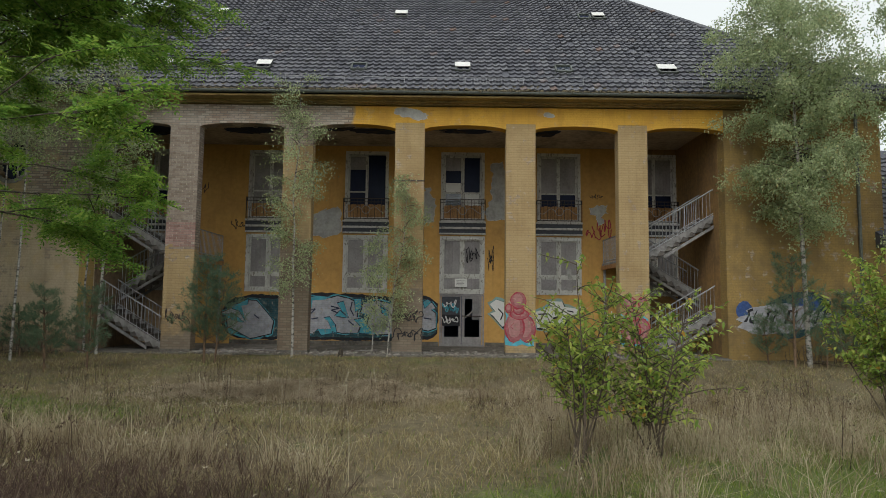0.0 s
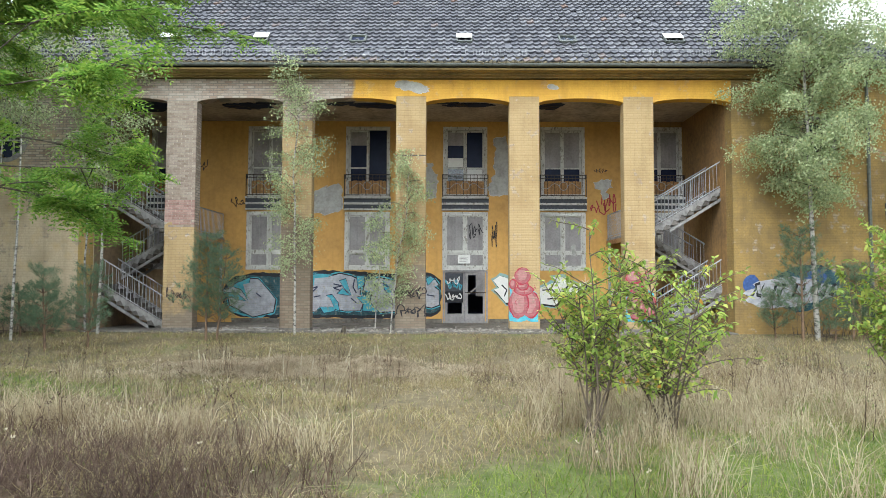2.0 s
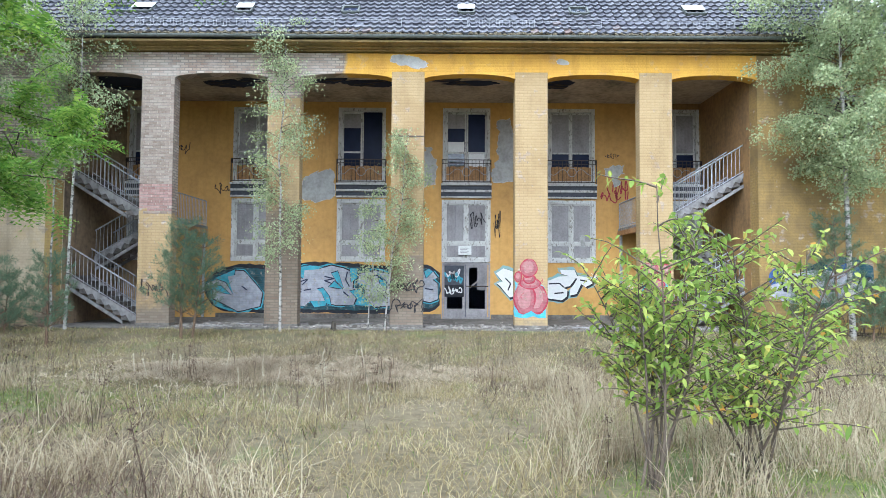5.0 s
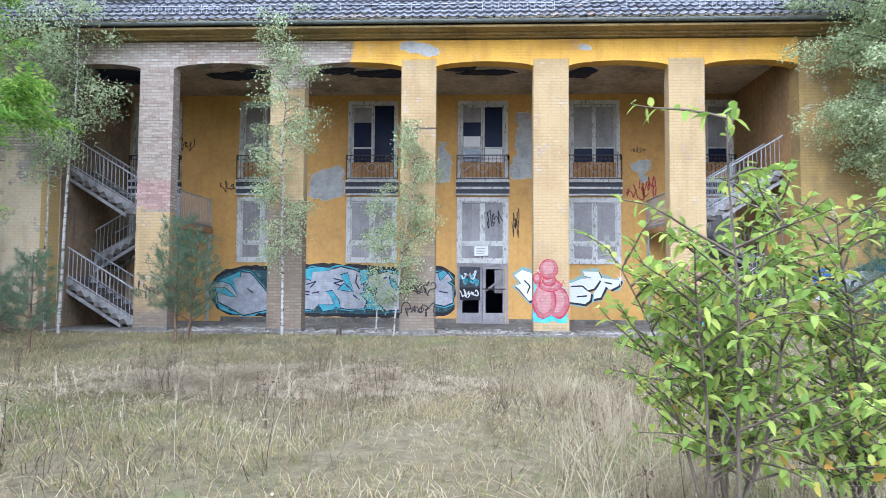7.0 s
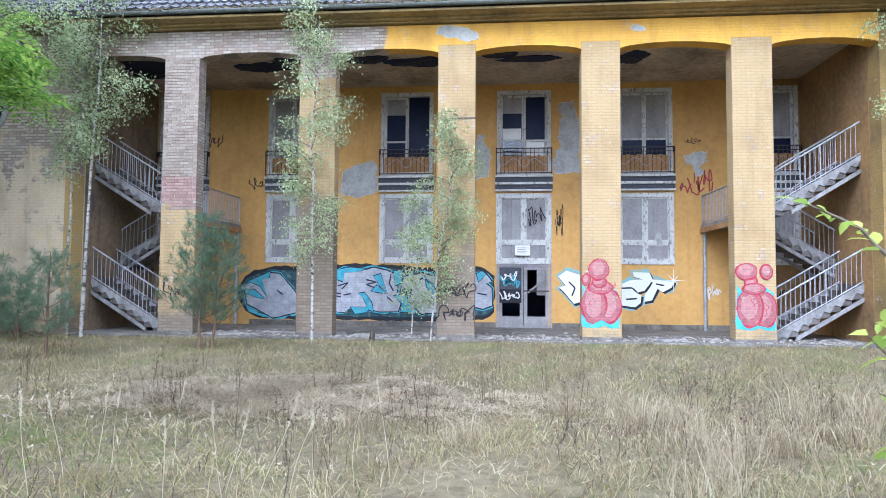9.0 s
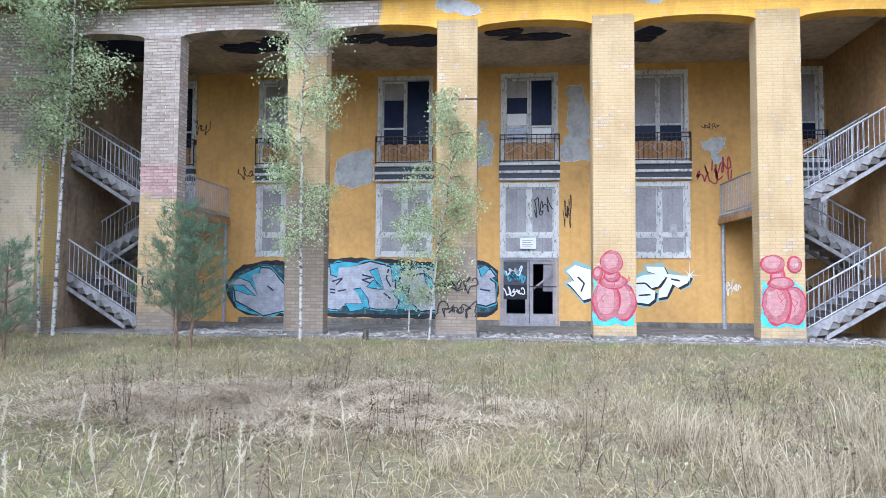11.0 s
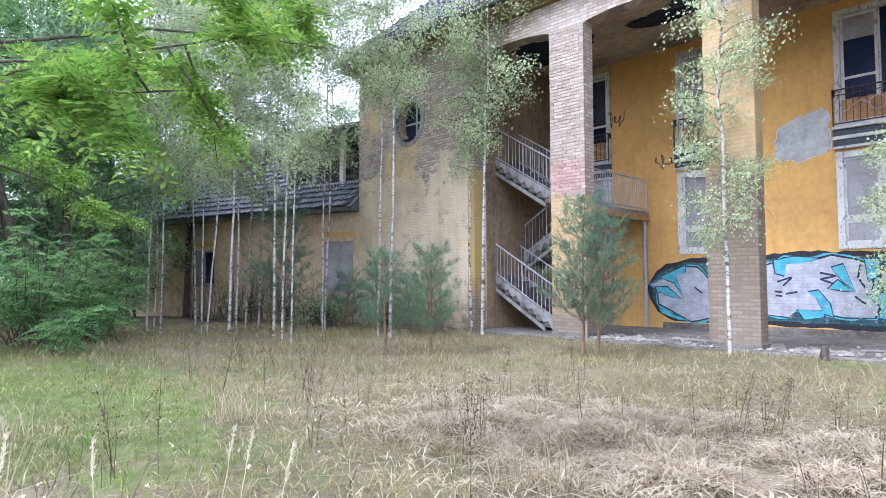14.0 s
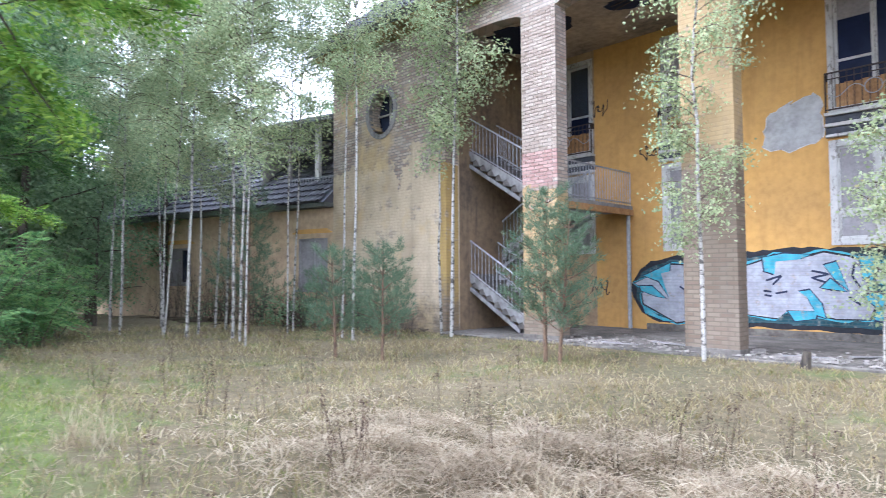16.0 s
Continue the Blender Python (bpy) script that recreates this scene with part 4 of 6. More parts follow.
for name, b, key in (("roof_slab", (-20.7, -16.65, y0 - 0.35, y0 + 3.2, 6.72, 6.88), "gutter"), ("back_wall", (-20.5, -16.65, y0 + 2.0, y0 + 2.2, 4.3, 6.72), "room"),
                     ("side_wall", (-20.5, -20.35, y0, y0 + 2.0, 4.3, 6.72), "board"), ("post", (-17.9, -17.72, y0, y0 + 0.14, 4.6, 6.72), "white"),
                     ("post", (-19.2, -19.08, y0, y0 + 0.14, 4.6, 6.72), "board"), ("sill", (-20.5, -16.65, y0 - 0.02, y0 + 0.2, 4.3, 4.6), "board")):
    bm = bmesh.new()
    box(bm, *b)
    into(part(name, bm, M[key]), dm)
bm = bmesh.new()
box(bm, -1.2, 1.2, -0.7, 0.7, -0.05, 0.05, pose(-19.3, y0 + 0.4, 6.3, 22, 14, 0))
into(part("fallen_panel", bm, M["concrete"], None, "slipped grey roof panel"), dm)
bm = bmesh.new()
for k in range(18):
    x = -19.0 + k * 0.13
    rod(bm, (x, y0 - 0.1, 4.45), (x, y0 - 0.1, 4.85), 0.012, 4)
rod(bm, (-19.05, y0 - 0.1, 4.85), (-16.7, y0 - 0.1, 4.85), 0.015, 4)
into(part("rail", bm, M["galv"]), dm)

# the wing with its dormer stands at a slight angle to the main block
TURN = Matrix.Translation((END_L, FRONT, 0)) @ Matrix.Rotation(radians(14.9), 4, "Z") @ Matrix.Translation((-END_L, -FRONT, 0))
for ob in set(bpy.data.objects) - before:
    if ob.parent is None:
        ob.matrix_basis = TURN @ ob.matrix_basis
low_wing(END_R, 30.0, [(16.2, 18.0, 1.05, 2.80)], True)

# drainpipe on the far end
bm = bmesh.new()
rod(bm, (14.45, FRONT - 0.08, -0.1), (14.45, FRONT - 0.08, 8.5), 0.055, 8)
tagged(part("drainpipe", bm, M["gutter"], None, "dark zinc drainpipe down the end wall"), category="pipe")

# ---- vegetation helpers ----
def mesh_np(name, verts, quads, material, parent=None, label="", tris=None):
    me = bpy.data.meshes.new(name)
    verts = np.ascontiguousarray(verts, np.float32).reshape(-1, 3)
    quads = np.ascontiguousarray(quads, np.int32).reshape(-1, 4)
    me.vertices.add(len(verts))
    me.vertices.foreach_set("co", verts.ravel())
    me.loops.add(quads.size)
    me.loops.foreach_set("vertex_index", quads.ravel())
    me.polygons.add(len(quads))
    me.polygons.foreach_set("loop_start", np.arange(0, quads.size, 4, dtype=np.int32))
    me.update(calc_edges=True)
    me.validate()
    me.materials.append(material)
    ob = new(name, me)
    ob.parent = parent
    if label:
        ob["label"] = label
    return ob


def unit(v):
    return v / np.maximum(1e-9, np.linalg.norm(v, axis=-1, keepdims=True))


def leaf_quads(centres, length, width, rng, up=0.3, dirs=None):
    """Pointed leaves, one diamond each, folded by chance along random axes."""
    n = len(centres)
    d = rng.normal(size=(n, 3)) if dirs is None else dirs + rng.normal(0, 0.35, (n, 3))
    d[:, 2] -= up
    d = unit(d)
    s = unit(np.cross(d, rng.normal(size=(n, 3))))
    L = length * rng.uniform(0.65, 1.25, (n, 1))
    W = width * rng.uniform(0.7, 1.2, (n, 1))
    nrm = np.cross(d, s)
    v = np.stack([centres, centres + d * L * 0.45 + s * W / 2 + nrm * W * 0.15, centres + d * L, centres + d * L * 0.45 - s * W / 2 + nrm * W * 0.15], 1)
    return v.reshape(-1, 3), np.arange(4 * n).reshape(-1, 4)


class Tubes:
    """Tapered limbs gathered into one mesh."""
    def __init__(self):
        self.v, self.q, self.n = [], [], 0

    def add(self, pts, radii, sides=5):
        pts = np.asarray(pts, float)
        t = unit(np.gradient(pts, axis=0))
        ref = np.array([0.31, 0.95, 0.1])
        u = unit(np.cross(t, ref))
        w = np.cross(t, u)
        a = np.linspace(0, 2 * np.pi, sides, endpoint=False)
        ring = pts[:, None] + np.asarray(radii)[:, None, None] * (np.cos(a)[None, :, None] * u[:, None] + np.sin(a)[None, :, None] * w[:, None])
        k = len(pts)
        i, j = np.meshgrid(np.arange(k - 1), np.arange(sides), indexing="ij")
        b = self.n
        q = np.stack([b + i * sides + j, b + i * sides + (j + 1) % sides, b + (i + 1) * sides + (j + 1) % sides, b + (i + 1) * sides + j], -1)
        self.v.append(ring.reshape(-1, 3))
        self.q.append(q.reshape(-1, 4))
        self.n += k * sides

    def out(self):
        return np.concatenate(self.v), np.concatenate(self.q)


def bend(a, d, length, rng, sag=0.0, wander=0.08, n=7):
    """A limb from a in direction d."""
    p, d = [np.array(a, float)], unit(np.array(d, float))
    for _ in range(n - 1):
        d = unit(d + rng.normal(0, wander, 3) + np.array([0, 0, -sag]))
        p.append(p[-1] + d * length / (n - 1))
    return np.array(p)


def bark_mat(name, c, d, marks=False):
    m, nt, b = mat(name, 0.85)
    n = grain(nt, place(nt, 2.5 if marks else 6, 2.5 if marks else 6, 5 if marks else 2), 2.0, 8, 0.75)
    nt.links.new(ramp(nt, n, [(0.42, d), (0.5, c), (0.75, tuple(min(1, x * 1.15) for x in c))]), b.inputs["Base Color"])
    relief(nt, b, n, 0.4, 0.01)
    return m


M["birch_bark"] = bark_mat("birch_bark", (0.345, 0.325, 0.295), (0.06, 0.052, 0.045), True)
M["bark"] = bark_mat("dark_bark", (0.085, 0.07, 0.055), (0.035, 0.03, 0.025))
M["twig"] = bark_mat("twig_bark", (0.115, 0.088, 0.065), (0.06, 0.048, 0.036))
M["pine_bark"] = bark_mat("pine_bark", (0.17, 0.11, 0.07), (0.08, 0.055, 0.04))
M["birch_leaf"] = leafy("birch_leaf", [(0.0, (0.26, 0.32, 0.165)), (0.5, (0.42, 0.49, 0.27)), (0.92, (0.56, 0.62, 0.38)), (1.0, (0.62, 0.54, 0.27))])
M["locust_leaf"] = leafy("locust_leaf", [(0.0, (0.09, 0.19, 0.03)), (0.5, (0.24, 0.41, 0.07)), (1.0, (0.46, 0.58, 0.12))])
M["shade_leaf"] = leafy("shade_leaf", [(0.0, (0.07, 0.16, 0.06)), (0.5, (0.18, 0.33, 0.115)), (1.0, (0.35, 0.50, 0.18))])
M["forest_leaf"] = leafy("forest_leaf", [(0.0, (0.13, 0.21, 0.11)), (0.5, (0.25, 0.36, 0.19)), (1.0, (0.41, 0.52, 0.30))])
M["needle"] = leafy("pine_needle", [(0.0, (0.08, 0.13, 0.08)), (0.5, (0.14, 0.205, 0.125)), (1.0, (0.24, 0.31, 0.19))])
M["bush_leaf"] = leafy("bush_leaf", [(0.0, (0.16, 0.25, 0.05)), (0.45, (0.31, 0.42, 0.085)), (0.95, (0.55, 0.57, 0.14)), (1.0, (0.60, 0.28, 0.05))], 0.75)
M["straw"] = leafy("dry_grass", [(0.0, (0.21, 0.16, 0.075)), (0.5, (0.41, 0.34, 0.18)), (1.0, (0.63, 0.54, 0.34))], 0.8)
M["grass"] = leafy("green_grass", [(0.0, (0.13, 0.155, 0.05)), (0.5, (0.22, 0.255, 0.075)), (0.8, (0.34, 0.345, 0.13)), (1.0, (0.45, 0.41, 0.24))], 0.8)
M["lawn"] = leafy("fresh_grass", [(0.0, (0.10, 0.165, 0.025)), (0.6, (0.20, 0.28, 0.045)), (1.0, (0.38, 0.40, 0.10))], 0.75)
M["hay"] = leafy("flattened_hay", [(0.0, (0.22, 0.165, 0.105)), (0.5, (0.48, 0.40, 0.265)), (1.0, (0.68, 0.60, 0.43))], 0.85)
M["heap"] = leafy("swirled_pale_hay", [(0.0, (0.24, 0.18, 0.12)), (0.4, (0.50, 0.41, 0.29)), (1.0, (0.72, 0.63, 0.48))], 0.85)
M["weed"] = leafy("brown_weed", [(0.0, (0.055, 0.036, 0.029)), (0.5, (0.125, 0.08, 0.062)), (0.88, (0.22, 0.155, 0.115)), (1.0, (0.42, 0.34, 0.25))], 0.9)
M["plume"] = leafy("grass_plume", [(0.0, (0.50, 0.44, 0.32)), (1.0, (0.72, 0.66, 0.52))], 0.8)


def birch(x, y, height, spread, first, count, seed, lean=(0.0, 0.0), stem=0.05, leaves=18, size=0.08, label="slender young birch with white trunk and thin drooping twigs"):
    rng = np.random.default_rng(seed)
    z0 = float(soil(x, y)) - 0.05
    t = thing("birch_tree", (x, y, z0), label, "tree", "birches")
    tb = Tubes()
    n = 12
    u = np.linspace(0, 1, n)
    wob = np.cumsum(rng.normal(0, 0.06, (n, 2)), 0) * u[:, None]
    trunk = np.stack([u * lean[0] + wob[:, 0], u * lean[1] + wob[:, 1], u * height], 1)
    tb.add(trunk, stem * (1 - 0.88 * u) + 0.004, 7)
    part_v, part_q = tb.out()
    mesh_np("trunk", part_v, part_q, M["birch_bark"], t, "white bark with dark marks")
    br, cs, ds = Tubes(), [], []
    for k in range(count):
        h = first + (1 - first) * (k + rng.random()) / count
        base = np.array([np.interp(h, u, trunk[:, i]) for i in range(3)])
        a = rng.uniform(0, 2 * np.pi)
        reach = spread * (0.35 + 0.65 * math.sin(math.pi * min(1, (1 - h) / (1 - first) * 0.85 + 0.12))) * rng.uniform(0.6, 1.15)
        limb = bend(base, (math.cos(a), math.sin(a), 0.9), reach, rng, 0.16, 0.12)
        br.add(limb, np.linspace(0.013, 0.003, len(limb)), 4)
        for m in range(6 + int(reach * 7)):
            s = rng.uniform(0.25, 1)
            p = np.array([np.interp(s, np.linspace(0, 1, len(limb)), limb[:, i]) for i in range(3)])
            tw = bend(p, (rng.normal(), rng.normal(), -0.2), rng.uniform(0.2, 0.7) * (0.55 + 0.32 * spread), rng, 0.30, 0.2, 5)
            if m % 2 == 0:
                br.add(tw[::2], np.linspace(0.004, 0.0015, 3), 3)
            w = rng.uniform(0.1, 1, leaves)
            cs.append(np.stack([np.interp(w, np.linspace(0, 1, 5), tw[:, i]) for i in range(3)], 1) + rng.normal(0, 0.10, (leaves, 3)))
    v, q = br.out()
    mesh_np("branching", v, q, M["twig"], t)
    v, q = leaf_quads(np.concatenate(cs), size, size * 0.72, rng, 0.7)
    mesh_np("crown", v, q, M["birch_leaf"], t, "small pale green leaves")


def pine(x, y, height, seed, double=False):
    rng = np.random.default_rng(seed)
    z0 = float(soil(x, y)) - 0.05
    t = thing("young_pine", (x, y, z0), "young bushy pine with blue-green needles", "tree", "young pines")
    tb, cs, ds = Tubes(), [], []
    for dx, hh in (((0.0, 1.0), (0.3, 0.85)) if double else ((0.0, 1.0),)):
        H = height * hh
        trunk = bend((dx, 0, 0), (rng.normal(0, 0.04), 0, 1), H, rng, 0, 0.02, 8)
        tb.add(trunk, np.linspace(0.012 + 0.010 * H, 0.006, 8), 6)
        levels = int(H / 0.37)
        for k in range(levels):
            h = 0.22 + 0.78 * k / levels
            base = np.array([np.interp(h, np.linspace(0, 1, 8), trunk[:, i]) for i in range(3)])
            for b in range(6):
                a = 2 * math.pi * b / 6 + rng.uniform(-0.4, 0.4)
                reach = H * 0.29 * (1.12 - h) ** 0.65 * rng.uniform(0.6, 1.3) + 0.12
                limb = bend(base, (math.cos(a), math.sin(a), 0.45), reach, rng, -0.07, 0.1, 5)
                tb.add(limb, np.linspace(0.009, 0.004, 5), 4)
                m = 4 + int(reach * 9)
                for s in rng.uniform(0.3, 1.0, m):
                    p = np.array([np.interp(s, np.linspace(0, 1, 5), limb[:, i]) for i in range(3)]) + rng.normal(0, 0.05, 3)
                    d = unit(limb[-1] - limb[0] + np.array([0, 0, 0.5 * reach]))
                    cs.append(np.repeat(p[None], 17, 0) + d * rng.uniform(0, 0.12, (17, 1)))
                    ds.append(np.repeat(d[None], 17, 0) * 0.6 + rng.normal(0, 0.45, (17, 3)))
    v, q = tb.out()
    mesh_np("trunk", v, q, M["pine_bark"], t)
    v, q = leaf_quads(np.concatenate(cs), 0.13, 0.010, rng, -0.15, np.concatenate(ds))
    mesh_np("foliage", v, q, M["needle"], t, "tufts of blue-green needles")


def fronds(starts, dirs, length, rng, leaflets=8, droop=0.25, leaf_len=0.075, leaf_w=0.034):
    """Feathered leaves: pairs of leaflets along an arching rib. Gives leaf vertices and quads."""
    n = len(starts)
    d = unit(dirs + rng.normal(0, 0.15, (n, 3)))
    side = unit(np.cross(d, np.array([0, 0, 1.0]) + rng.normal(0, 0.35, (n, 3))))
    L = length * rng.uniform(0.7, 1.2, (n, 1))
    vs = []
    for k in range(leaflets):
        u = (k + 0.8) / leaflets
        p = starts + d * L * u + np.array([0, 0, -1.0]) * droop * L * u * u
        size = math.sin(math.pi * (0.18 + 0.72 * u)) * 0.6 + 0.4
        for sgn in (-1, 1):
            out = unit(side * sgn + d * 0.45 + np.array([0, 0, -0.18]) + rng.normal(0, 0.1, (n, 3)))
            wid = unit(np.cross(out, np.cross(d, side)))
            a, w = leaf_len * size * L / length, leaf_w * size * L / length
            vs.append(np.stack([p, p + out * a * 0.5 + wid * w / 2, p + out * a, p + out * a * 0.5 - wid * w / 2], 1))
    v = np.concatenate(vs)
    return v.reshape(-1, 3), np.arange(len(v) * 4).reshape(-1, 4)


def locust(x, y, height, spread, limbs, per_limb, seed, first=0.25, aim=None, scale=1.0, stem=0.13, label="locust tree with feathered bright green leaves", group="", leaf="shade_leaf"):
    rng = np.random.default_rng(seed)
    z0 = float(soil(x, y)) - 0.05
    t = thing("locust_tree", (x, y, z0), label, "tree", group)
    tb = Tubes()
    trunk = bend((0, 0, 0), (rng.normal(0, 0.06), rng.normal(0, 0.06), 1), height, rng, 0, 0.05, 10)
    tb.add(trunk, np.linspace(stem, 0.02, 10), 7)
    st, dr = [], []
    for k in range(limbs):
        h = first + (1 - first) * (k + rng.random()) / limbs
        base = np.array([np.interp(h, np.linspace(0, 1, 10), trunk[:, i]) for i in range(3)])
        a = rng.uniform(0, 2 * np.pi) if aim is None or rng.random() < 0.3 else aim + rng.normal(0, 0.38)
        reach = spread * (1.15 - 0.7 * h) * rng.uniform(0.7, 1.02)
        limb = bend(base, (math.cos(a), math.sin(a), rng.uniform(0.0, 0.38)), reach, rng, 0.0, 0.08, 9)
        tb.add(limb, np.linspace(0.032 * (1.2 - h), 0.006, 9), 5)
        for m in range(6):
            s = rng.uniform(0.25, 1.0)
            p = np.array([np.interp(s, np.linspace(0, 1, 9), limb[:, i]) for i in range(3)])
            tw = bend(p, unit(limb[-1] - limb[0]) + rng.normal(0, 0.6, 3), rng.uniform(0.6, 1.5) * scale, rng, 0.03, 0.15, 6)
            tb.add(tw, np.linspace(0.012, 0.004, 6), 4)
            k2 = per_limb // 6
            w = rng.uniform(0.1, 1.0, k2)
            st.append(np.stack([np.interp(w, np.linspace(0, 1, 6), tw[:, i]) for i in range(3)], 1))
            d = unit(tw[-1] - tw[0])[None] * 0.5 + rng.normal(0, 0.7, (k2, 3))
            d[:, 2] *= 0.35
            dr.append(d)
    v, q = tb.out()
    mesh_np("trunk", v, q, M["bark"], t)
    v, q = fronds(np.concatenate(st), np.concatenate(dr), 0.32 * scale, rng, 6, 0.3, 0.085 * scale, 0.036 * scale)
    mesh_np("crown", v, q, M[leaf], t, "feathered leaves in layered sprays")


def shrub(x, y, height, count, seed):
    rng = np.random.default_rng(seed)
    z0 = float(soil(x, y)) - 0.03
    t = thing("feathered_shrub", (x, y, z0), "dense shrub of long feathered green leaves", "shrub", "feathered shrubs")
    tb, st, dr = Tubes(), [], []
    for k in range(count):
        a = rng.uniform(0, 2 * np.pi)
        stem = bend((rng.normal(0, 0.2), rng.normal(0, 0.2), 0), (0.45 * math.cos(a), 0.45 * math.sin(a), 1), height * rng.uniform(0.5, 1.05), rng, 0.05, 0.08, 7)
        tb.add(stem, np.linspace(0.016, 0.005, 7), 5)
        w = rng.uniform(0.25, 1.0, 12)
        st.append(np.stack([np.interp(w, np.linspace(0, 1, 7), stem[:, i]) for i in range(3)], 1))
        b = rng.uniform(0, 2 * np.pi, 12)
        dr.append(np.stack([np.cos(b), np.sin(b), rng.uniform(-0.1, 0.6, 12)], 1))
    v, q = tb.out()
    mesh_np("branching", v, q, M["twig"], t)
    v, q = fronds(np.concatenate(st), np.concatenate(dr), 0.60, rng, 11, 0.45, 0.14, 0.042)
    mesh_np("foliage", v, q, M["shade_leaf"], t)


def wood_tree(x, y, height, spread, leaves, seed):
    rng = np.random.default_rng(seed)
    z0 = float(soil(x, y)) - 0.05
    t = thing("woodland_tree", (x, y, z0), "tall thin woodland tree with an open dark green crown", "tree", "woodland trees") if height > 5.5 else thing("undergrowth_shrub", (x, y, z0), "dense green undergrowth shrub at the wood's edge", "shrub", "undergrowth")
    tb, cs = Tubes(), []
    trunk = bend((0, 0, 0), (rng.normal(0, 0.05), rng.normal(0, 0.05), 1), height, rng, 0, 0.04, 10)
    tb.add(trunk, np.linspace(0.05 + 0.008 * height, 0.02, 10), 6)
    for k in range(13):
        h = 0.16 + 0.84 * (k + rng.random()) / 13
        base = np.array([np.interp(h, np.linspace(0, 1, 10), trunk[:, i]) for i in range(3)])
        a = rng.uniform(0, 2 * np.pi)
        limb = bend(base, (math.cos(a), math.sin(a), rng.uniform(0.2, 0.9)), spread * rng.uniform(0.5, 1.1) * (1.15 - 0.5 * h), rng, 0.03, 0.16, 7)
        tb.add(limb, np.linspace(0.035, 0.008, 7), 4)
        m = leaves // 13 // 45
        for s in rng.uniform(0.2, 1.05, m):
            p = np.array([np.interp(s, np.linspace(0, 1, 7), limb[:, i]) for i in range(3)]) + rng.normal(0, 0.28, 3)
            cs.append(p + rng.normal(0, 1, (45, 3)) * np.array([0.30, 0.30, 0.15]))
    v, q = tb.out()
    mesh_np("trunk", v, q, M["bark"], t)
    k = 0.155 if height > 5 else 0.105
    v, q = leaf_quads(np.concatenate(cs), k, k * 0.58, rng, 0.25)
    mesh_np("crown", v, q, M["forest_leaf"], t)


def bush(x, y, height, spread, stems, seed, leaf=0.085):
    rng = np.random.default_rng(seed)
    z0 = float(soil(x, y)) - 0.03
    t = thing("leafy_bush", (x, y, z0), "bright green leafy bush with several thin stems in dry grass", "bush", "leafy bushes")
    tb, cs, ds = Tubes(), [], []
    for k in range(stems):
        a = 2 * math.pi * k / stems + rng.uniform(-0.5, 0.5)
        lean = rng.uniform(0.05, 0.36) * spread
        stem = bend((rng.normal(0, 0.05), rng.normal(0, 0.05), 0), (lean * math.cos(a), lean * math.sin(a), 1), height * rng.uniform(0.65, 1.03), rng, 0.0, 0.07, 9)
        tb.add(stem, np.linspace(0.011, 0.003, 9), 5)
        for m in range(22):
            s = rng.uniform(0.30, 1.0)
            p = np.array([np.interp(s, np.linspace(0, 1, 9), stem[:, i]) for i in range(3)])
            b = rng.uniform(0, 2 * np.pi)
            tw = bend(p, (math.cos(b), math.sin(b), 0.7), rng.uniform(0.2, 0.55) * spread * (1.25 - 0.6 * s), rng, 0.04, 0.12, 6)
            tb.add(tw, np.linspace(0.006, 0.002, 6), 4)
            w = np.linspace(0.15, 1, 15)
            cs.append(np.stack([np.interp(w, np.linspace(0, 1, 6), tw[:, i]) for i in range(3)], 1))
            dd = rng.normal(0, 0.7, (15, 3)) + unit(tw[-1] - tw[0]) * 0.6
            ds.append(dd)
    v, q = tb.out()
    mesh_np("branching", v, q, M["twig"], t)
    c, d = np.concatenate(cs), unit(np.concatenate(ds))
    n = len(c)
    s = unit(np.cross(d, np.array([0, 0, 1.0]) + rng.normal(0, 0.35, (n, 3))))
    L, W = leaf * rng.uniform(0.6, 1.25, (n, 1)), leaf * 0.46 * rng.uniform(0.8, 1.2, (n, 1))
    nrm = unit(np.cross(s, d))
    sag = np.array([0, 0, -1.0])
    rows = []
    for u, wd, dp in ((0.0, 0.05, 0.0), (0.35, 0.95, 0.03), (0.7, 0.75, 0.12), (1.0, 0.03, 0.28)):
        mid = c + d * L * u + sag * L * dp
        rows.append((mid + s * W * wd / 2 + nrm * W * 0.12 * wd, mid, mid - s * W * wd / 2 + nrm * W * 0.12 * wd))
    v = np.stack([p for r in rows for p in r], 1)
    base = (np.arange(n) * 12)[:, None, None]
    q = np.array([[3 * i + j, 3 * i + j + 1, 3 * i + j + 4, 3 * i + j + 3] for i in range(3) for j in range(2)])[None] + base
    mesh_np("foliage", v.reshape(-1, 3), q.reshape(-1, 4), M["bush_leaf"], t, "oval bright green leaves, a few turning orange")


# birches before the front
birch(-4.22, 21.6, 9.3, 1.25, 0.22, 46, 21, (-0.05, 0.1), 0.038, 15, 0.068)
birch(-1.25, 22.12, 5.9, 1.0, 0.15, 34, 22, (0.55, 0.05), 0.024, 17, 0.066, label="small bushy birch against a pillar")
birch(-1.75, 22.15, 4.1, 0.6, 0.2, 14, 23, (0.1, 0.05), 0.018, 16, 0.066, label="small bushy birch against a pillar")
birch(-10.5, 21.7, 10.2, 1.5, 0.48, 44, 24, (0.2, 0.1), 0.05, 12, label="birch leaning by the corner with drooping twigs")
birch(-10.95, 21.8, 8.6, 1.1, 0.5, 18, 25, (-0.3, 0.0), 0.035, 14)
birch(11.7, 20.7, 11.6, 2.7, 0.36, 85, 26, (-0.4, 0.1), 0.08, 34, label="large weeping birch before the end wall")
birch(15.2, 19.9, 12.2, 2.5, 0.3, 70, 27, (0.3, 0.0), 0.08, 30, label="large weeping birch before the end wall")
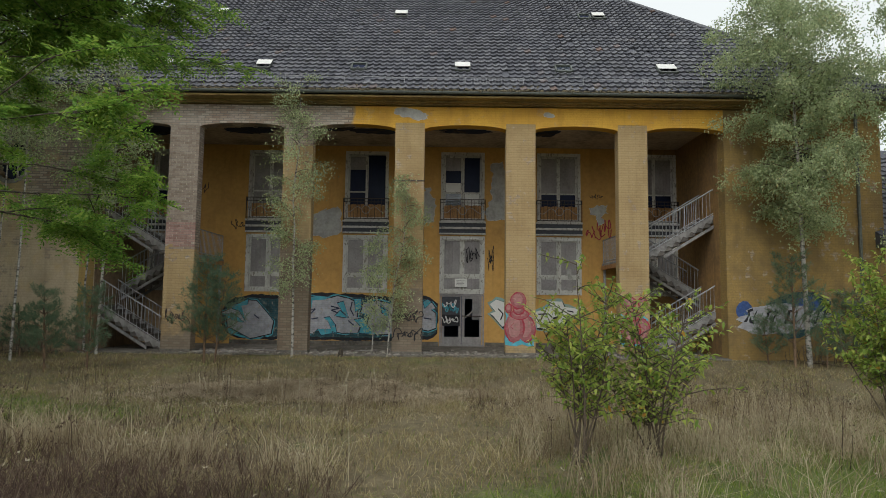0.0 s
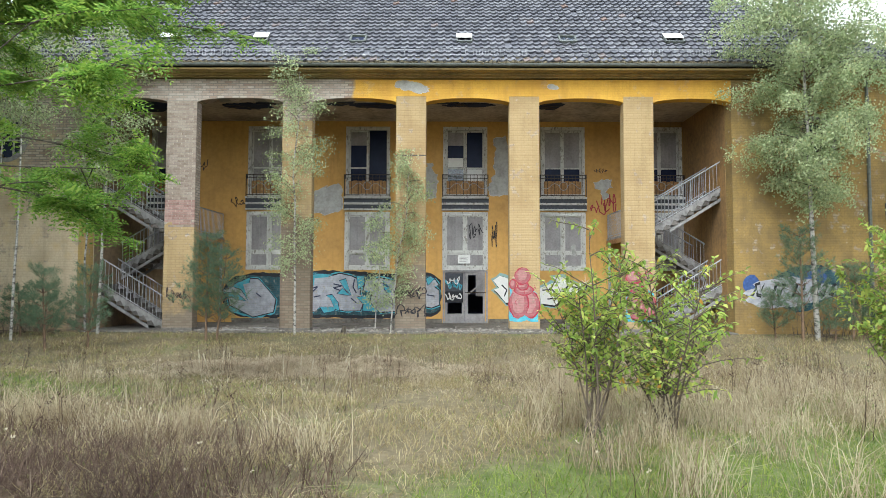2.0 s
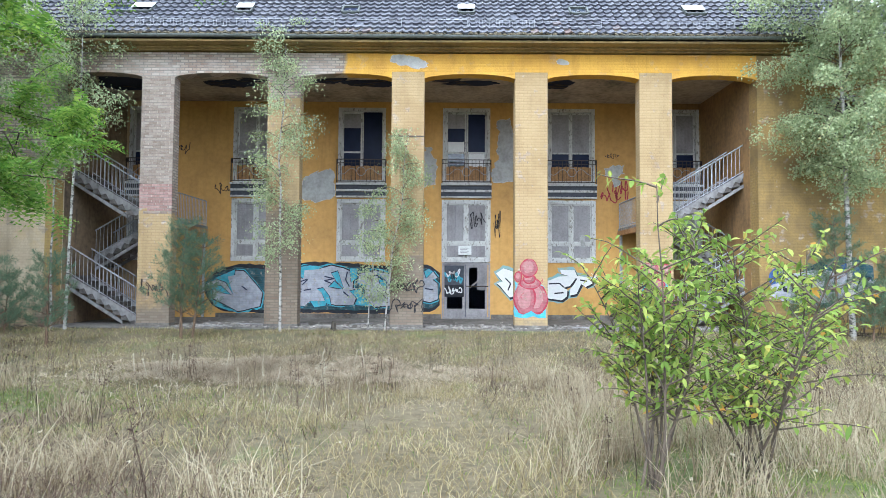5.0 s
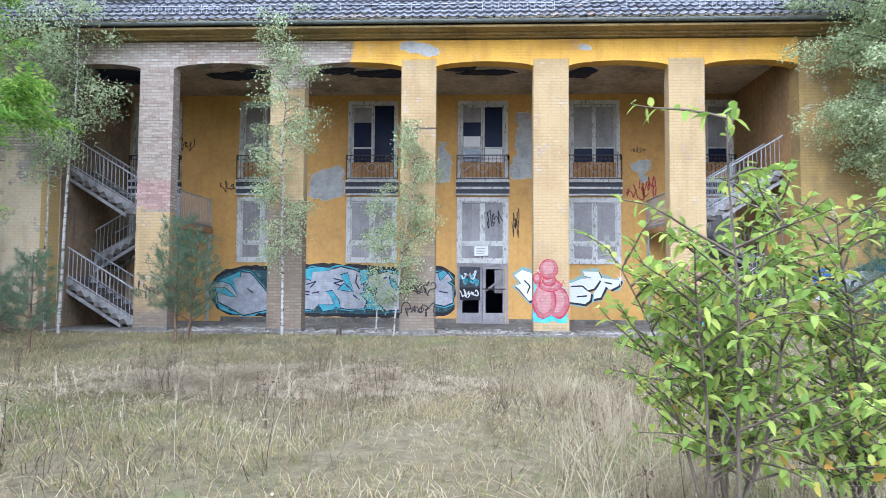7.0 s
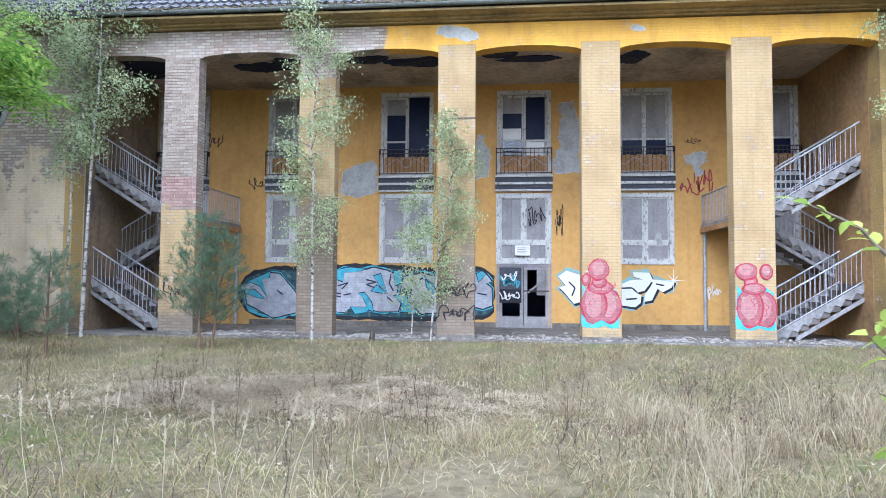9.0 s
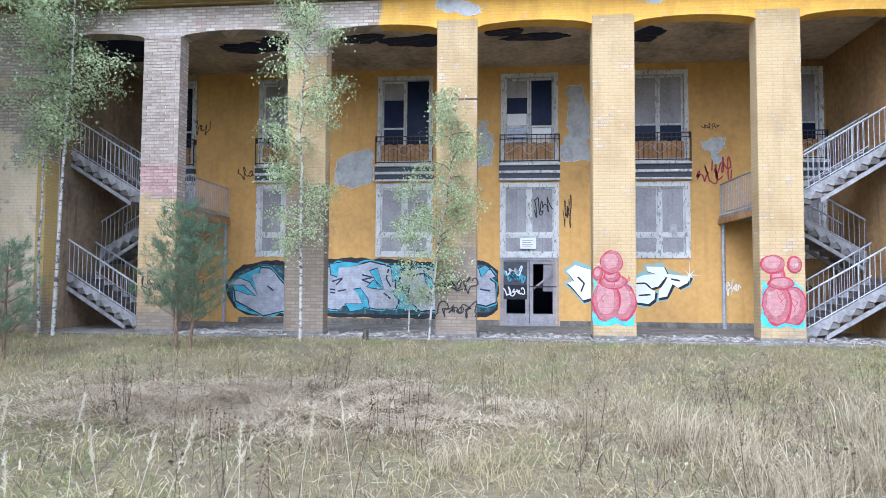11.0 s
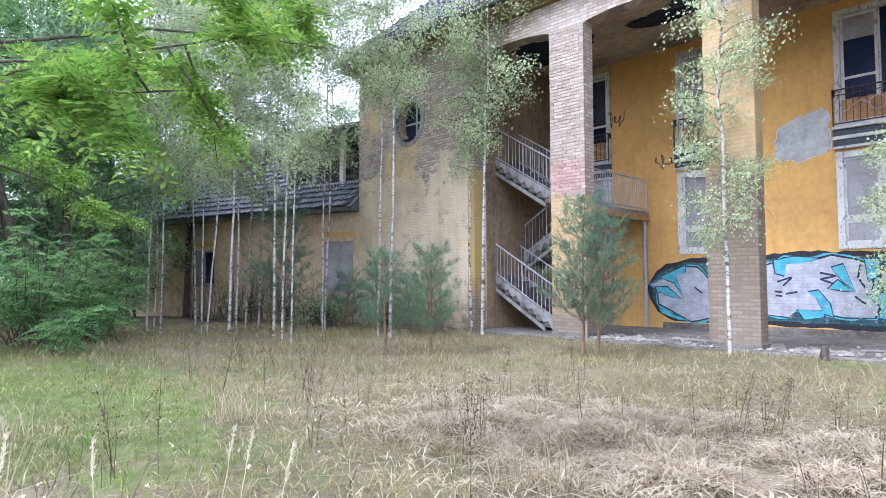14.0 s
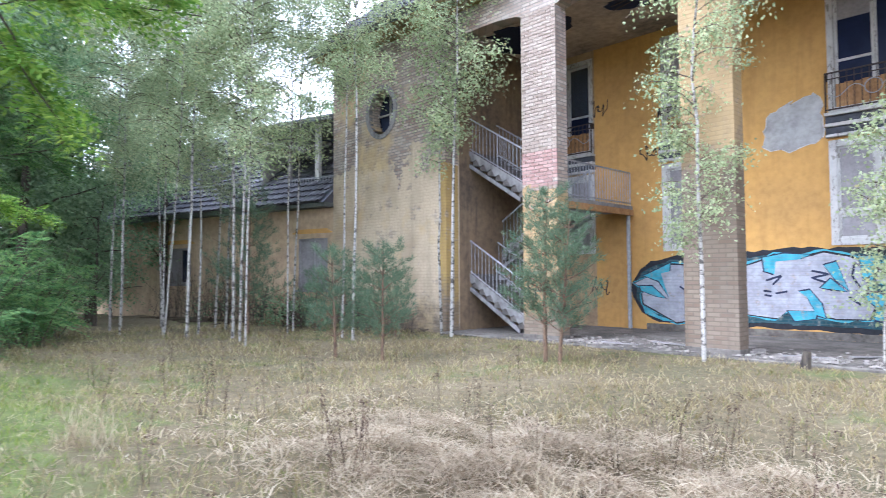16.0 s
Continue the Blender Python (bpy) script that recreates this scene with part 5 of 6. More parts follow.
BIRCHES = ((-16.2, 16.9, 10.5, (1.4, 0.3)), (-16.7, 18.0, 11.0, (0.2, 0.1)), (-14.6, 18.0, 11.8, (0.3, 0.0)), (-12.9, 17.5, 10.8, (0.1, 0.1)),
           (-12.7, 20.0, 11.2, (0.1, 0.0)), (-11.9, 19.75, 11.0, (0.15, 0.1)), (-18.1, 16.4, 11.5, (0.2, 0.1)), (-19.2, 17.9, 12.0, (-0.2, 0.0)), (-17.6, 19.2, 10.5, (0.3, 0.0)), (-21.0, 17.3, 11.2, (0.1, 0.2)),
           (-14.0, 17.9, 12.4, (0.3, 0.1)), (-15.5, 17.2, 12.6, (0.2, 0.2)), (-17.4, 17.3, 12.8, (-0.3, 0.1)), (-19.7, 16.6, 12.8, (0.4, 0.1)), (-18.8, 19.4, 12.6, (0.7, 0.0)), (-14.7, 19.6, 12.8, (0.2, 0.0)), (-15.6, 20.3, 13.0, (0.1, 0.1)))
for i, (x, y, h, l) in enumerate(BIRCHES):
    birch(x, y, h, 1.9, 0.55 if -13 < x and y > 19 else 0.38, 42, 40 + i, l, 0.022 + 0.008 * (i % 3), 18, 0.066)
# pines
for i, (x, y, h, d) in enumerate(((-6.42, 20.05, 3.25, True), (-8.8, 18.2, 2.25, False), (-9.6, 17.7, 2.2, False), (-12.4, 20.9, 1.7, False), (-13.9, 20.9, 2.1, False), (-15.6, 18.9, 4.0, False),
                                  (-14.9, 20.6, 1.8, False), (-11.7, 20.9, 1.8, False), (11.2, 20.6, 3.5, False), (12.9, 20.9, 2.4, True), (14.0, 20.2, 2.0, False), (11.9, 20.2, 1.7, False), (13.4, 19.6, 1.9, True), (10.7, 21.2, 1.5, False))):
    pine(x, y, h, 70 + i, d)
# the near locust tree and woodland
locust(-8.1, 9.0, 9.0, 6.1, 38, 396, 90, 0.27, 0.55, 1.0, 0.16, leaf="locust_leaf")
locust(-14.5, 9.0, 11.0, 5.0, 24, 300, 91, 0.25, 0.6, 1.15, 0.17)
locust(-17.0, 13.0, 11.5, 4.2, 22, 264, 92, 0.2, None, 1.25, 0.15)
locust(-21.0, 11.5, 12.0, 4.5, 20, 240, 93, 0.2, None, 1.3, 0.17)
for i, (x, y, h) in enumerate(((-13.6, 12.2, 2.7), (-15.3, 12.7, 2.9), (-12.6, 10.6, 2.1), (-16.6, 14.0, 2.8), (-18.2, 14.6, 2.5), (-14.6, 13.6, 1.7), (-11.9, 12.2, 0.9))):
    shrub(x, y, h, 20 if h > 1 else 5, 110 + i)
rng = np.random.default_rng(130)
WOOD = [(-23 + rng.uniform(-1.5, 1.5), 15.5), (-25.5, 13.0), (-27.5, 16.5), (-29, 11.5), (-31, 19), (-33, 15), (-35, 20), (-26.5, 9), (-31, 8), (-36, 12), (-40, 17), (-38, 24),
        (-24.0, 6.0), (-19, 5.5), (-30, 3), (-42, 8), (-36.5, 27), (-34, 33), (-30.5, 33.5), (-27, 34), (-23.5, 34), (-20.5, 34.5), (-25.5, 36.5), (-44, 22), (-46, 14), (-22.2, 14.6), (-25, 20), (-28, 20.6), (-20.0, 14.4), (-17.0, 11.8), (-24.0, 16.0), (-28.5, 17.2), (-19.5, 9.0), (-22.5, 12.6), (-26.0, 15.0),
        (21, 27), (24, 22), (20, 18), (26, 33), (19, 12), (23, 8)]
for i, (x, y) in enumerate(WOOD):
    wood_tree(x, y, rng.uniform(9.5, 14.5), rng.uniform(2.3, 3.4), (12000 if -25 < x and y < 17 else 7600) if x < 0 else 3200, 140 + i)
# undergrowth along the wood's edge
for i, (x, y, h) in enumerate(((-22, 16.8, 3.0), (-24, 17.2, 3.4), (-26.5, 15, 3.8), (-21.5, 13.2, 2.6), (-20, 9.5, 3.2), (-17.5, 7.2, 3.0), (-29, 17.5, 4.0), (-32, 17.0, 4.2), (-24.5, 11, 3.4), (-34, 10, 4.5), (-38, 14, 5), (-36, 18, 5), (-30, 14, 4), (-33, 6, 4.5), (-42, 18, 5.5), (-28, 7, 4), (-40, 10, 5), (-36, 22, 6), (-38.5, 24.5, 6), (-41, 22.5, 6), (-35.6, 25.5, 5), (-43, 26, 6), (-34.6, 21.4, 2.6), (-35.6, 20.4, 3.0), (-33.2, 20.2, 2.2), (-36.8, 22.9, 3.2), (-37, 20, 3.5), (-39, 21, 3.5), (-44, 24.5, 4), (-47, 26.5, 5), (-50, 24, 6), (-48, 30, 6), (-52, 28, 6), (-46, 20, 5), (-24.5, 17.2, 2.2), (-26.6, 18.6, 2.4), (-28.5, 18.3, 2.8), (-31, 19.6, 2.6), (-21.4, 14.2, 2.6))):
    wood_tree(x, y, h + 0.8, 1.6, 3500, 190 + i)
# low brush along the wing's foot
rng = np.random.default_rng(260)
for i in range(9):
    wood_tree(-28 + i * 1.7 + rng.uniform(-0.5, 0.5), rng.uniform(20.6, 21.9), rng.uniform(0.5, 1.0), 0.7, 900, 270 + i)


def brushwood(x, y, height, seed):
    """A thicket of bare brown shoots and fallen sticks."""
    rng = np.random.default_rng(seed)
    z0 = float(soil(x, y)) - 0.03
    t = thing("brushwood", (x, y, z0), "thicket of bare brown shoots and dead sticks", "brushwood", "bare thickets")
    tb = Tubes()
    for k in range(26):
        a, lean = rng.uniform(0, 2 * np.pi), rng.uniform(0.05, 0.9 if k % 4 == 0 else 0.3)
        st = bend((rng.normal(0, 0.5), rng.normal(0, 0.3), 0), (lean * math.cos(a), lean * math.sin(a), 1), height * rng.uniform(0.4, 1.1), rng, 0.0, 0.10, 7)
        tb.add(st, np.linspace(0.012, 0.003, 7), 4)
        for m in range(3):
            j = rng.integers(2, 6)
            tb.add(bend(st[j], (rng.normal(), rng.normal(), 0.8), height * 0.25, rng, 0.02, 0.15, 4), np.linspace(0.005, 0.002, 4), 3)
    for k in range(5):
        a = rng.uniform(0, np.pi)
        c = np.array([rng.normal(0, 0.6), rng.normal(0, 0.4), 0.06])
        d = np.array([math.cos(a), math.sin(a), rng.uniform(-0.05, 0.1)])
        tb.add(np.array([c - d * 0.6, c + [0, 0, 0.02], c + d * 0.6]), [0.015, 0.018, 0.01], 5)
    v, q = tb.out()
    mesh_np("branching", v, q, M["twig"], t, "bare brown shoots")


for i, (x, y, h) in enumerate(((-14.6, 21.6, 0.8), (-16.4, 21.0, 1.7), (-18.2, 20.4, 2.2), (-19.6, 20.2, 2.6), (-20.9, 20.0, 2.2), (-22.6, 20.0, 2.4), (-24.6, 20.2, 2.0), (-17.4, 21.6, 1.2), (-12.9, 21.8, 0.6), (12.4, 21.4, 0.9))):
    brushwood(x, y, h, 300 + i)
# bushes in the meadow
bush(1.86, 7.55, 1.88, 1.05, 9, 201, 0.062)
bush(2.60, 7.75, 1.70, 1.2, 9, 202, 0.062)
bush(7.5, 11.4, 2.6, 1.25, 12, 203, 0.10)
bush(8.6, 12.4, 2.2, 1.2, 9, 204, 0.10)


# ---- grass ----
def blades(x, y, height, width, lean, rng, lift=0.0):
    """Bent blades of two joints each."""
    n = len(x)
    a, f = rng.uniform(0, 2 * np.pi, n), rng.uniform(0, 2 * np.pi, n)
    b = np.stack([x, y, soil(x, y) + lift], 1)
    h = height * rng.uniform(0.45, 1.25, n)
    trod = np.exp(-((x - 0.5) / 0.5) ** 4) * np.clip(12.2 - y, 0, 1)
    h = (h * (1 - trod) + np.minimum(h, 0.11) * trod)[:, None]
    out = np.stack([np.cos(a), np.sin(a), np.zeros(n)], 1) * (lean * rng.uniform(0.2, 1.5, n))[:, None]
    s = np.stack([np.cos(f), np.sin(f), np.zeros(n)], 1) * (width * rng.uniform(0.6, 1.4, n) / 2)[:, None]
    z = np.array([0, 0, 1.0])
    m1 = b + h * (0.55 * z + 0.28 * out)
    m2 = b + h * (z * np.maximum(0.35, 1.0 - 0.25 * np.linalg.norm(out, axis=1, keepdims=True)) + out)
    v = np.stack([b - s, b + s, m1 + s * 0.8, m1 - s * 0.8, m2 + s * 0.15, m2 - s * 0.15], 1)
    k = (np.arange(n) * 6)[:, None]
    q = np.concatenate([k + np.array([[0, 1, 2, 3]]), k + np.array([[3, 2, 4, 5]])], 1).reshape(-1, 4)
    return v.reshape(-1, 3), q


rng = np.random.default_rng(300)
GREEN, STRAW, LAWN = [], [], []
for x0, x1, y0, y1, density, width, tall in ((-5.0, 6.0, 2.6, 7.0, 900, 0.0046, 0.19), (-7.5, 8.5, 7.0, 11.5, 520, 0.006, 0.19), (-14, 11, 11.5, 16.5, 330, 0.0075, 0.20),
                                             (-20, 16, 16.5, 22.05, 250, 0.0095, 0.22), (-20, -7.5, 5.5, 11.5, 260, 0.008, 0.15), (-26, -14, 11.5, 16.5, 150, 0.010, 0.24), (8.5, 14, 7, 11.5, 150, 0.008, 0.3)):
    n = int((x1 - x0) * (y1 - y0) * density)
    x, y = rng.uniform(x0, x1, n), rng.uniform(y0, y1, n)
    clump = 0.62 + 0.5 * patchy(1.7 * x + 3, 1.9 * y) + 0.35 * np.sin(7 * x + 2 * np.sin(3 * y)) * np.sin(6.3 * y + 1.5 * np.sin(2.6 * x))
    keep = rng.random(n) < np.clip(clump, 0.22, 1)
    x, y, clump = x[keep], y[keep], np.clip(clump[keep], 0.3, 1.3)
    g = rng.random(len(x)) < green_share(x, y)
    heap = np.exp(-((x + 2.3) / 2.3) ** 2 - ((y - 14.8) / 1.3) ** 2)
    stay = rng.random(len(x)) > 0.95 * heap
    x, y, clump, g = x[stay], y[stay], clump[stay], g[stay]
    hay_flat = 1 - 0.55 * np.exp(-((x + 2.5) / 3.5) ** 2 - ((y - 15) / 2.2) ** 2)
    edge = 1 - 0.45 * np.clip((y - 20.5) / 1.5, 0, 1)
    edge = edge * (1 - 0.55 * np.exp(-((x - 3.4) / 2.6) ** 2 - ((y - 5.2) / 1.4) ** 2) - 0.35 * np.exp(-((x + 5.5) / 3.5) ** 2 - ((y - 10.8) / 1.8) ** 2))
    GREEN.append(blades(x[g], y[g], tall * 0.6 * clump[g] * edge[g], width, 1.2, rng))
    STRAW.append(blades(x[~g], y[~g], tall * 1.1 * clump[~g] * hay_flat[~g] * edge[~g], width, 1.7, rng))


def joined(pieces):
    n, vs, qs = 0, [], []
    for v, q in pieces:
        vs.append(v)
        qs.append(q + n)
        n += len(v)
    return np.concatenate(vs), np.concatenate(qs)


for cx, cy, rx, ry, n in ((4.0, 5.4, 1.8, 1.0, 36000), (1.2, 4.6, 0.5, 0.7, 9000), (-8.5, 11.2, 2.6, 1.4, 12000), (-4.0, 11.2, 1.2, 0.8, 1500), (5.5, 9.0, 2.0, 1.2, 8000)):
    x, y = rng.normal(cx, rx, n), rng.normal(cy, ry, n)
    ok = (y > 2.6) & (rng.random(n) < 0.55 + 0.45 * patchy(2.1 * x, 2.3 * y))
    LAWN.append(blades(x[ok], y[ok], np.full(int(ok.sum()), 0.085), 0.005 + 0.0004 * (cy - 4), 1.3, rng))
tagged(mesh_np("lawn_patches", *joined(LAWN), M["lawn"]), "patches of short fresh green grass", "grass", kind="stuff")
tagged(mesh_np("green_grass", *joined(GREEN), M["grass"]), "low green grass in patches", "grass", kind="stuff")
tagged(mesh_np("dry_grass", *joined(STRAW), M["straw"]), "dry straw-coloured meadow grass", "grass", kind="stuff")
# taller tussocks of pale grass
TUFT = []
for k in range(240):
    cy = rng.uniform(3.6, 15)
    cx = rng.uniform(-0.55, 0.62) * (cy + 1.0) + 0.3
    if (cx > 1.0 and cy < 6.9 and rng.random() < 0.72) or (abs(cx - 0.45) < 0.85 and cy < 11.8) or (cx < -0.6 and cy < 7.2) or (cx < -0.3 and cy > 8.4 and rng.random() < 0.85):
        continue
    n = 110
    TUFT.append(blades(cx + rng.normal(0, 0.13, n), cy + rng.normal(0, 0.13, n), np.full(n, rng.uniform(0.30, 0.58)), 0.0036 + 0.0003 * cy, 0.8, rng))
tagged(mesh_np("grass_tussocks", *joined(TUFT), M["hay"]), "taller tussocks of bleached grass", "grass", kind="stuff")
# flattened hay
n = 26000
x, y = rng.normal(-2.3, 1.5, n), rng.normal(14.8, 0.85, n)
swirl = np.sin(3.1 * x + 1.6 * np.sin(2.3 * y)) * np.sin(3.7 * y + 1.4 * np.sin(1.9 * x)) + 0.5 * np.sin(7.3 * x + 2.0) * np.sin(6.1 * y)
ok = swirl + rng.normal(0, 0.12, n) > -0.42
x, y, swirl = x[ok], y[ok], swirl[ok]
mound = 0.04 + 0.24 * np.clip(swirl + 0.42, 0, 1.2) * np.exp(-((x + 2.4) / 3.2) ** 2 - ((y - 14.9) / 1.7) ** 2) * rng.uniform(0.55, 1, len(x))
HEAP = [blades(x, y, np.full(len(x), 0.085), 0.013, 3.6, rng, mound)]
tagged(mesh_np("hay_heap", *joined(HEAP), M["heap"]), "matted heap of pale pinkish hay with dark hollows", "hay", kind="stuff")
FLAT = []
x, y = rng.normal(0.5, 6, 16000), rng.uniform(10.5, 20, 16000)
FLAT.append(blades(x, y, np.full(16000, 0.07), 0.009, 3.0, rng, 0.02))
tagged(mesh_np("flattened_hay", *joined(FLAT), M["hay"]), "bleached grass lying flat in swirls", "grass", kind="stuff")
# brown dead weeds
WEED = []
for cx, cy, sx, sy, n in ((-2.7, 5.1, 1.4, 1.1, 24000), (-4.6, 8.2, 1.6, 1.4, 5000), (-0.6, 4.2, 0.8, 0.6, 1800), (2.6, 12.5, 3.5, 2.0, 3500), (5.5, 15.0, 2.5, 2.2, 3000)):
    x, y = rng.normal(cx, sx, n), rng.normal(cy, sy, n)
    ok = (np.abs(x - 0.45) > 0.55) & (y > 2.9) & (y < 21.5)
    WEED.append(blades(x[ok], y[ok], 0.30 * (0.75 + 0.5 * np.abs(patchy(3.1 * x[ok], 2.7 * y[ok]))) * rng.uniform(0.6, 1.3, int(ok.sum())), 0.0045, 1.15, rng))
tagged(mesh_np("dead_weeds", *joined(WEED), M["weed"]), "matted reddish brown dead weeds", "weeds", kind="stuff")
# upright dead stalks with seed heads
tb, cs = Tubes(), []
for k in range(230):
    cy = rng.uniform(3.6, 18)
    cx = rng.uniform(-0.75, 0.55) * (cy + 1) + 0.2
    if (abs(cx - 0.45) < 0.8 and cy < 12) or (cx > 0.8 and cy < 7.0) or (cx < -0.4 and 8.4 < cy < 12.5 and rng.random() < 0.6):
        continue
    for m in range(rng.integers(1, 5)):
        b = np.array([cx + rng.normal(0, 0.06), cy + rng.normal(0, 0.06), float(soil(cx, cy))])
        st = bend(b, (rng.normal(0, 0.12), rng.normal(0, 0.12), 1), rng.uniform(0.35, 0.72), rng, 0, 0.05, 5)
        tb.add(st, np.linspace(0.0035, 0.0015, 5), 3)
        for j in range(5):
            cs.append(st[-1 - j % 2] + rng.normal(0, 0.025, (3, 3)))
v, q = tb.out()
v2, q2 = leaf_quads(np.concatenate(cs), 0.022, 0.014, rng, 0)
tagged(mesh_np("dead_stalks", *joined([(v, q), (v2, q2)]), M["weed"]), "dark upright dead stalks with seed heads", "weeds", kind="stuff")
# feathery plumes
for k in range(13):
    cx, cy = rng.uniform(-2.7, -0.25), rng.uniform(9.6, 10.95)
    tb = Tubes()
    b = np.array([cx, cy, float(soil(cx, cy))])
    st = bend(b, (rng.normal(0, 0.22), rng.normal(0, 0.16), 1), rng.uniform(0.5, 0.85), rng, 0.02, 0.05, 9)
    tb.add(st, np.linspace(0.0028, 0.0012, 9), 4)
    w = rng.uniform(0.74, 1.0, 90)
    c = np.stack([np.interp(w, np.linspace(0, 1, 9), st[:, i]) for i in range(3)], 1)
    d = np.repeat(unit(st[-1] - st[-3])[None], 90, 0)
    lv = leaf_quads(c + rng.normal(0, 0.003, c.shape), 0.026, 0.0045, rng, 0, d)
    tagged(mesh_np("grass_plume", *joined([tb.out(), lv]), M["plume"]), "pale feathery reed-grass plume on a thin stem", "grass", "reed-grass plumes")
# yellow and white flower dots
c = np.stack([rng.uniform(-4, 5, 160), rng.uniform(4, 16, 160), np.zeros(160)], 1)
c = c[np.abs(c[:, 0] - 0.5) > 0.7]
c[:, 2] = soil(c[:, 0], c[:, 1]) + rng.uniform(0.12, 0.4, len(c))
tagged(mesh_np("small_flowers", *leaf_quads(np.repeat(c, 3, 0), 0.022, 0.018, rng, -0.5), M["plume"]), "tiny pale flowers scattered in the grass", "flowers", kind="stuff")

# ---- spray paint and flaked plaster ----
def outline(cx, cz, rx, rz, n, rough, rng, angular=False):
    """An uneven closed outline round a centre."""
    a = np.linspace(0, 2 * np.pi, n, endpoint=False) + rng.uniform(-0.5, 0.5)
    r = 1 + rng.uniform(-rough, rough, n)
    if angular:
        w = rng.uniform(0, 6, 3)
        knots = rng.uniform(-0.24, 0.2, 11)
        r = 0.95 + 0.14 * np.sin(2 * a + w[0]) + 0.06 * np.sin(3 * a + w[1]) + np.interp((a - a[0]) / 6.2832 * 11, np.arange(12), np.append(knots, knots[0])) + (r - 1) * 0.35
    if not angular:
        r = (r + np.roll(r, 1) + np.roll(r, -1)) / 3
    return [(cx + rx * k * math.cos(t), cz + rz * k * math.sin(t)) for t, k in zip(a, r)]


def grow(pts, d):
    c = np.mean(pts, 0)
    out = []
    for p in pts:
        v = np.array(p) - c
        out.append(tuple(np.array(p) + v / max(1e-6, np.linalg.norm(v)) * d))
    return out


def sheet(name, pts, y, layer, key, parent, label=""):
    """A thin coat in the shape pts on the plane y; layer sets how far it stands proud."""
    bm = bmesh.new()
    prism(bm, pts, y - 0.003 * layer - 0.0015, y - 0.0005)
    return into(part(name, bm, M[key], None, label), parent)


def ribbon(pts, w):
    p = np.array(pts)
    t = unit(np.gradient(p, axis=0))
    n = np.stack([-t[:, 1], t[:, 0]], 1) * w / 2
    return p + n, p - n


def tag_mark(x, z, w, h, y, key, seed, thick=0.028, layer=2, loops=5.0, parent=None):
    """A scrawled tag: one running line of loops."""
    rng = np.random.default_rng(seed)
    g = parent or thing("spray_tag", (x, y, z), "scrawled spray-paint tag on the wall", "graffiti", "spray tags")
    u = np.linspace(0, 1, 90)
    ph = rng.uniform(0, 6, 4)
    px = x + w * (u + 0.10 * np.sin(2 * np.pi * loops * u + ph[0]) + 0.05 * np.sin(2 * np.pi * 2.3 * loops * u + ph[1]))
    pz = z + h * (0.5 + 0.42 * np.sin(2 * np.pi * loops * u + ph[2]) * (0.6 + 0.4 * np.sin(7 * u + ph[3])) + 0.12 * np.sin(2 * np.pi * 2.7 * loops * u))
    a, b = ribbon(np.stack([px, pz], 1), thick)
    bm = bmesh.new()
    yy = y - 0.003 * layer - 0.0015
    va = [bm.verts.new((q[0], yy, q[1])) for q in a]
    vb = [bm.verts.new((q[0], yy, q[1])) for q in b]
    for i in range(len(va) - 1):
        bm.faces.new((va[i], va[i + 1], vb[i + 1], vb[i]))
    into(part("stroke", bm, M[key]), g)
    return g


rng = np.random.default_rng(400)
# long silver and blue piece
mural = thing("graffiti_mural", (-4, WALL, 1), "long silver and light blue graffiti piece with black outlines", "graffiti")


def jagged(pts, seed, amount=0.03, step=0.16):
    """The same outline with broken, uneven edges."""
    r = np.random.default_rng(seed)
    out = []
    for (xa, za), (xb, zb) in zip(pts, pts[1:] + pts[:1]):
        n = max(1, int(math.hypot(xb - xa, zb - za) / step))
        for i in range(n):
            k = 0.3 if i == 0 else 1.0
            out.append((xa + (xb - xa) * i / n + k * r.normal(0, amount), za + (zb - za) * i / n + k * r.normal(0, amount)))
    return out


back = [(-8.33, 1.25), (-8.06, 1.61), (-7.59, 1.83), (-7.04, 1.96), (-6.11, 1.93), (-4.92, 2.02), (-3.92, 2.06), (-2.84, 2.0), (-1.6, 1.93), (-0.28, 2.0), (0.05, 1.9), (0.36, 1.66),
        (0.36, 0.48), (-0.02, 0.24), (-1.41, 0.17), (-3.0, 0.17), (-4.61, 0.17), (-6.35, 0.17), (-7.0, 0.17), (-7.56, 0.2), (-8.03, 0.44), (-8.26, 0.8)]
sheet("backing", jagged(back, 3, 0.02), WALL, 1, "black", mural)
sheet("backing_fade", [(x * 0.985 - 0.06, 1.05 + (z - 1.05) * 0.86) for x, z in jagged(back, 4, 0.03)], WALL, 2, "teal", mural, "dark teal background")


def block_letter(cx, cz, w, h, lean, seed):
    r = np.random.default_rng(seed)
    base = [(-0.5, -0.5), (-0.12, -0.42), (-0.05, -0.1), (0.12, -0.45), (0.52, -0.5), (0.40, -0.05), (0.55, 0.35), (0.2, 0.52), (0.08, 0.15), (-0.1, 0.5), (-0.55, 0.45), (-0.38, 0.02)]
    pts = []
    for a, b in base:
        a, b = a + r.normal(0, 0.07), b + r.normal(0, 0.06)
        pts.append((cx + w * a + lean * h * b, cz + h * b))
    return pts


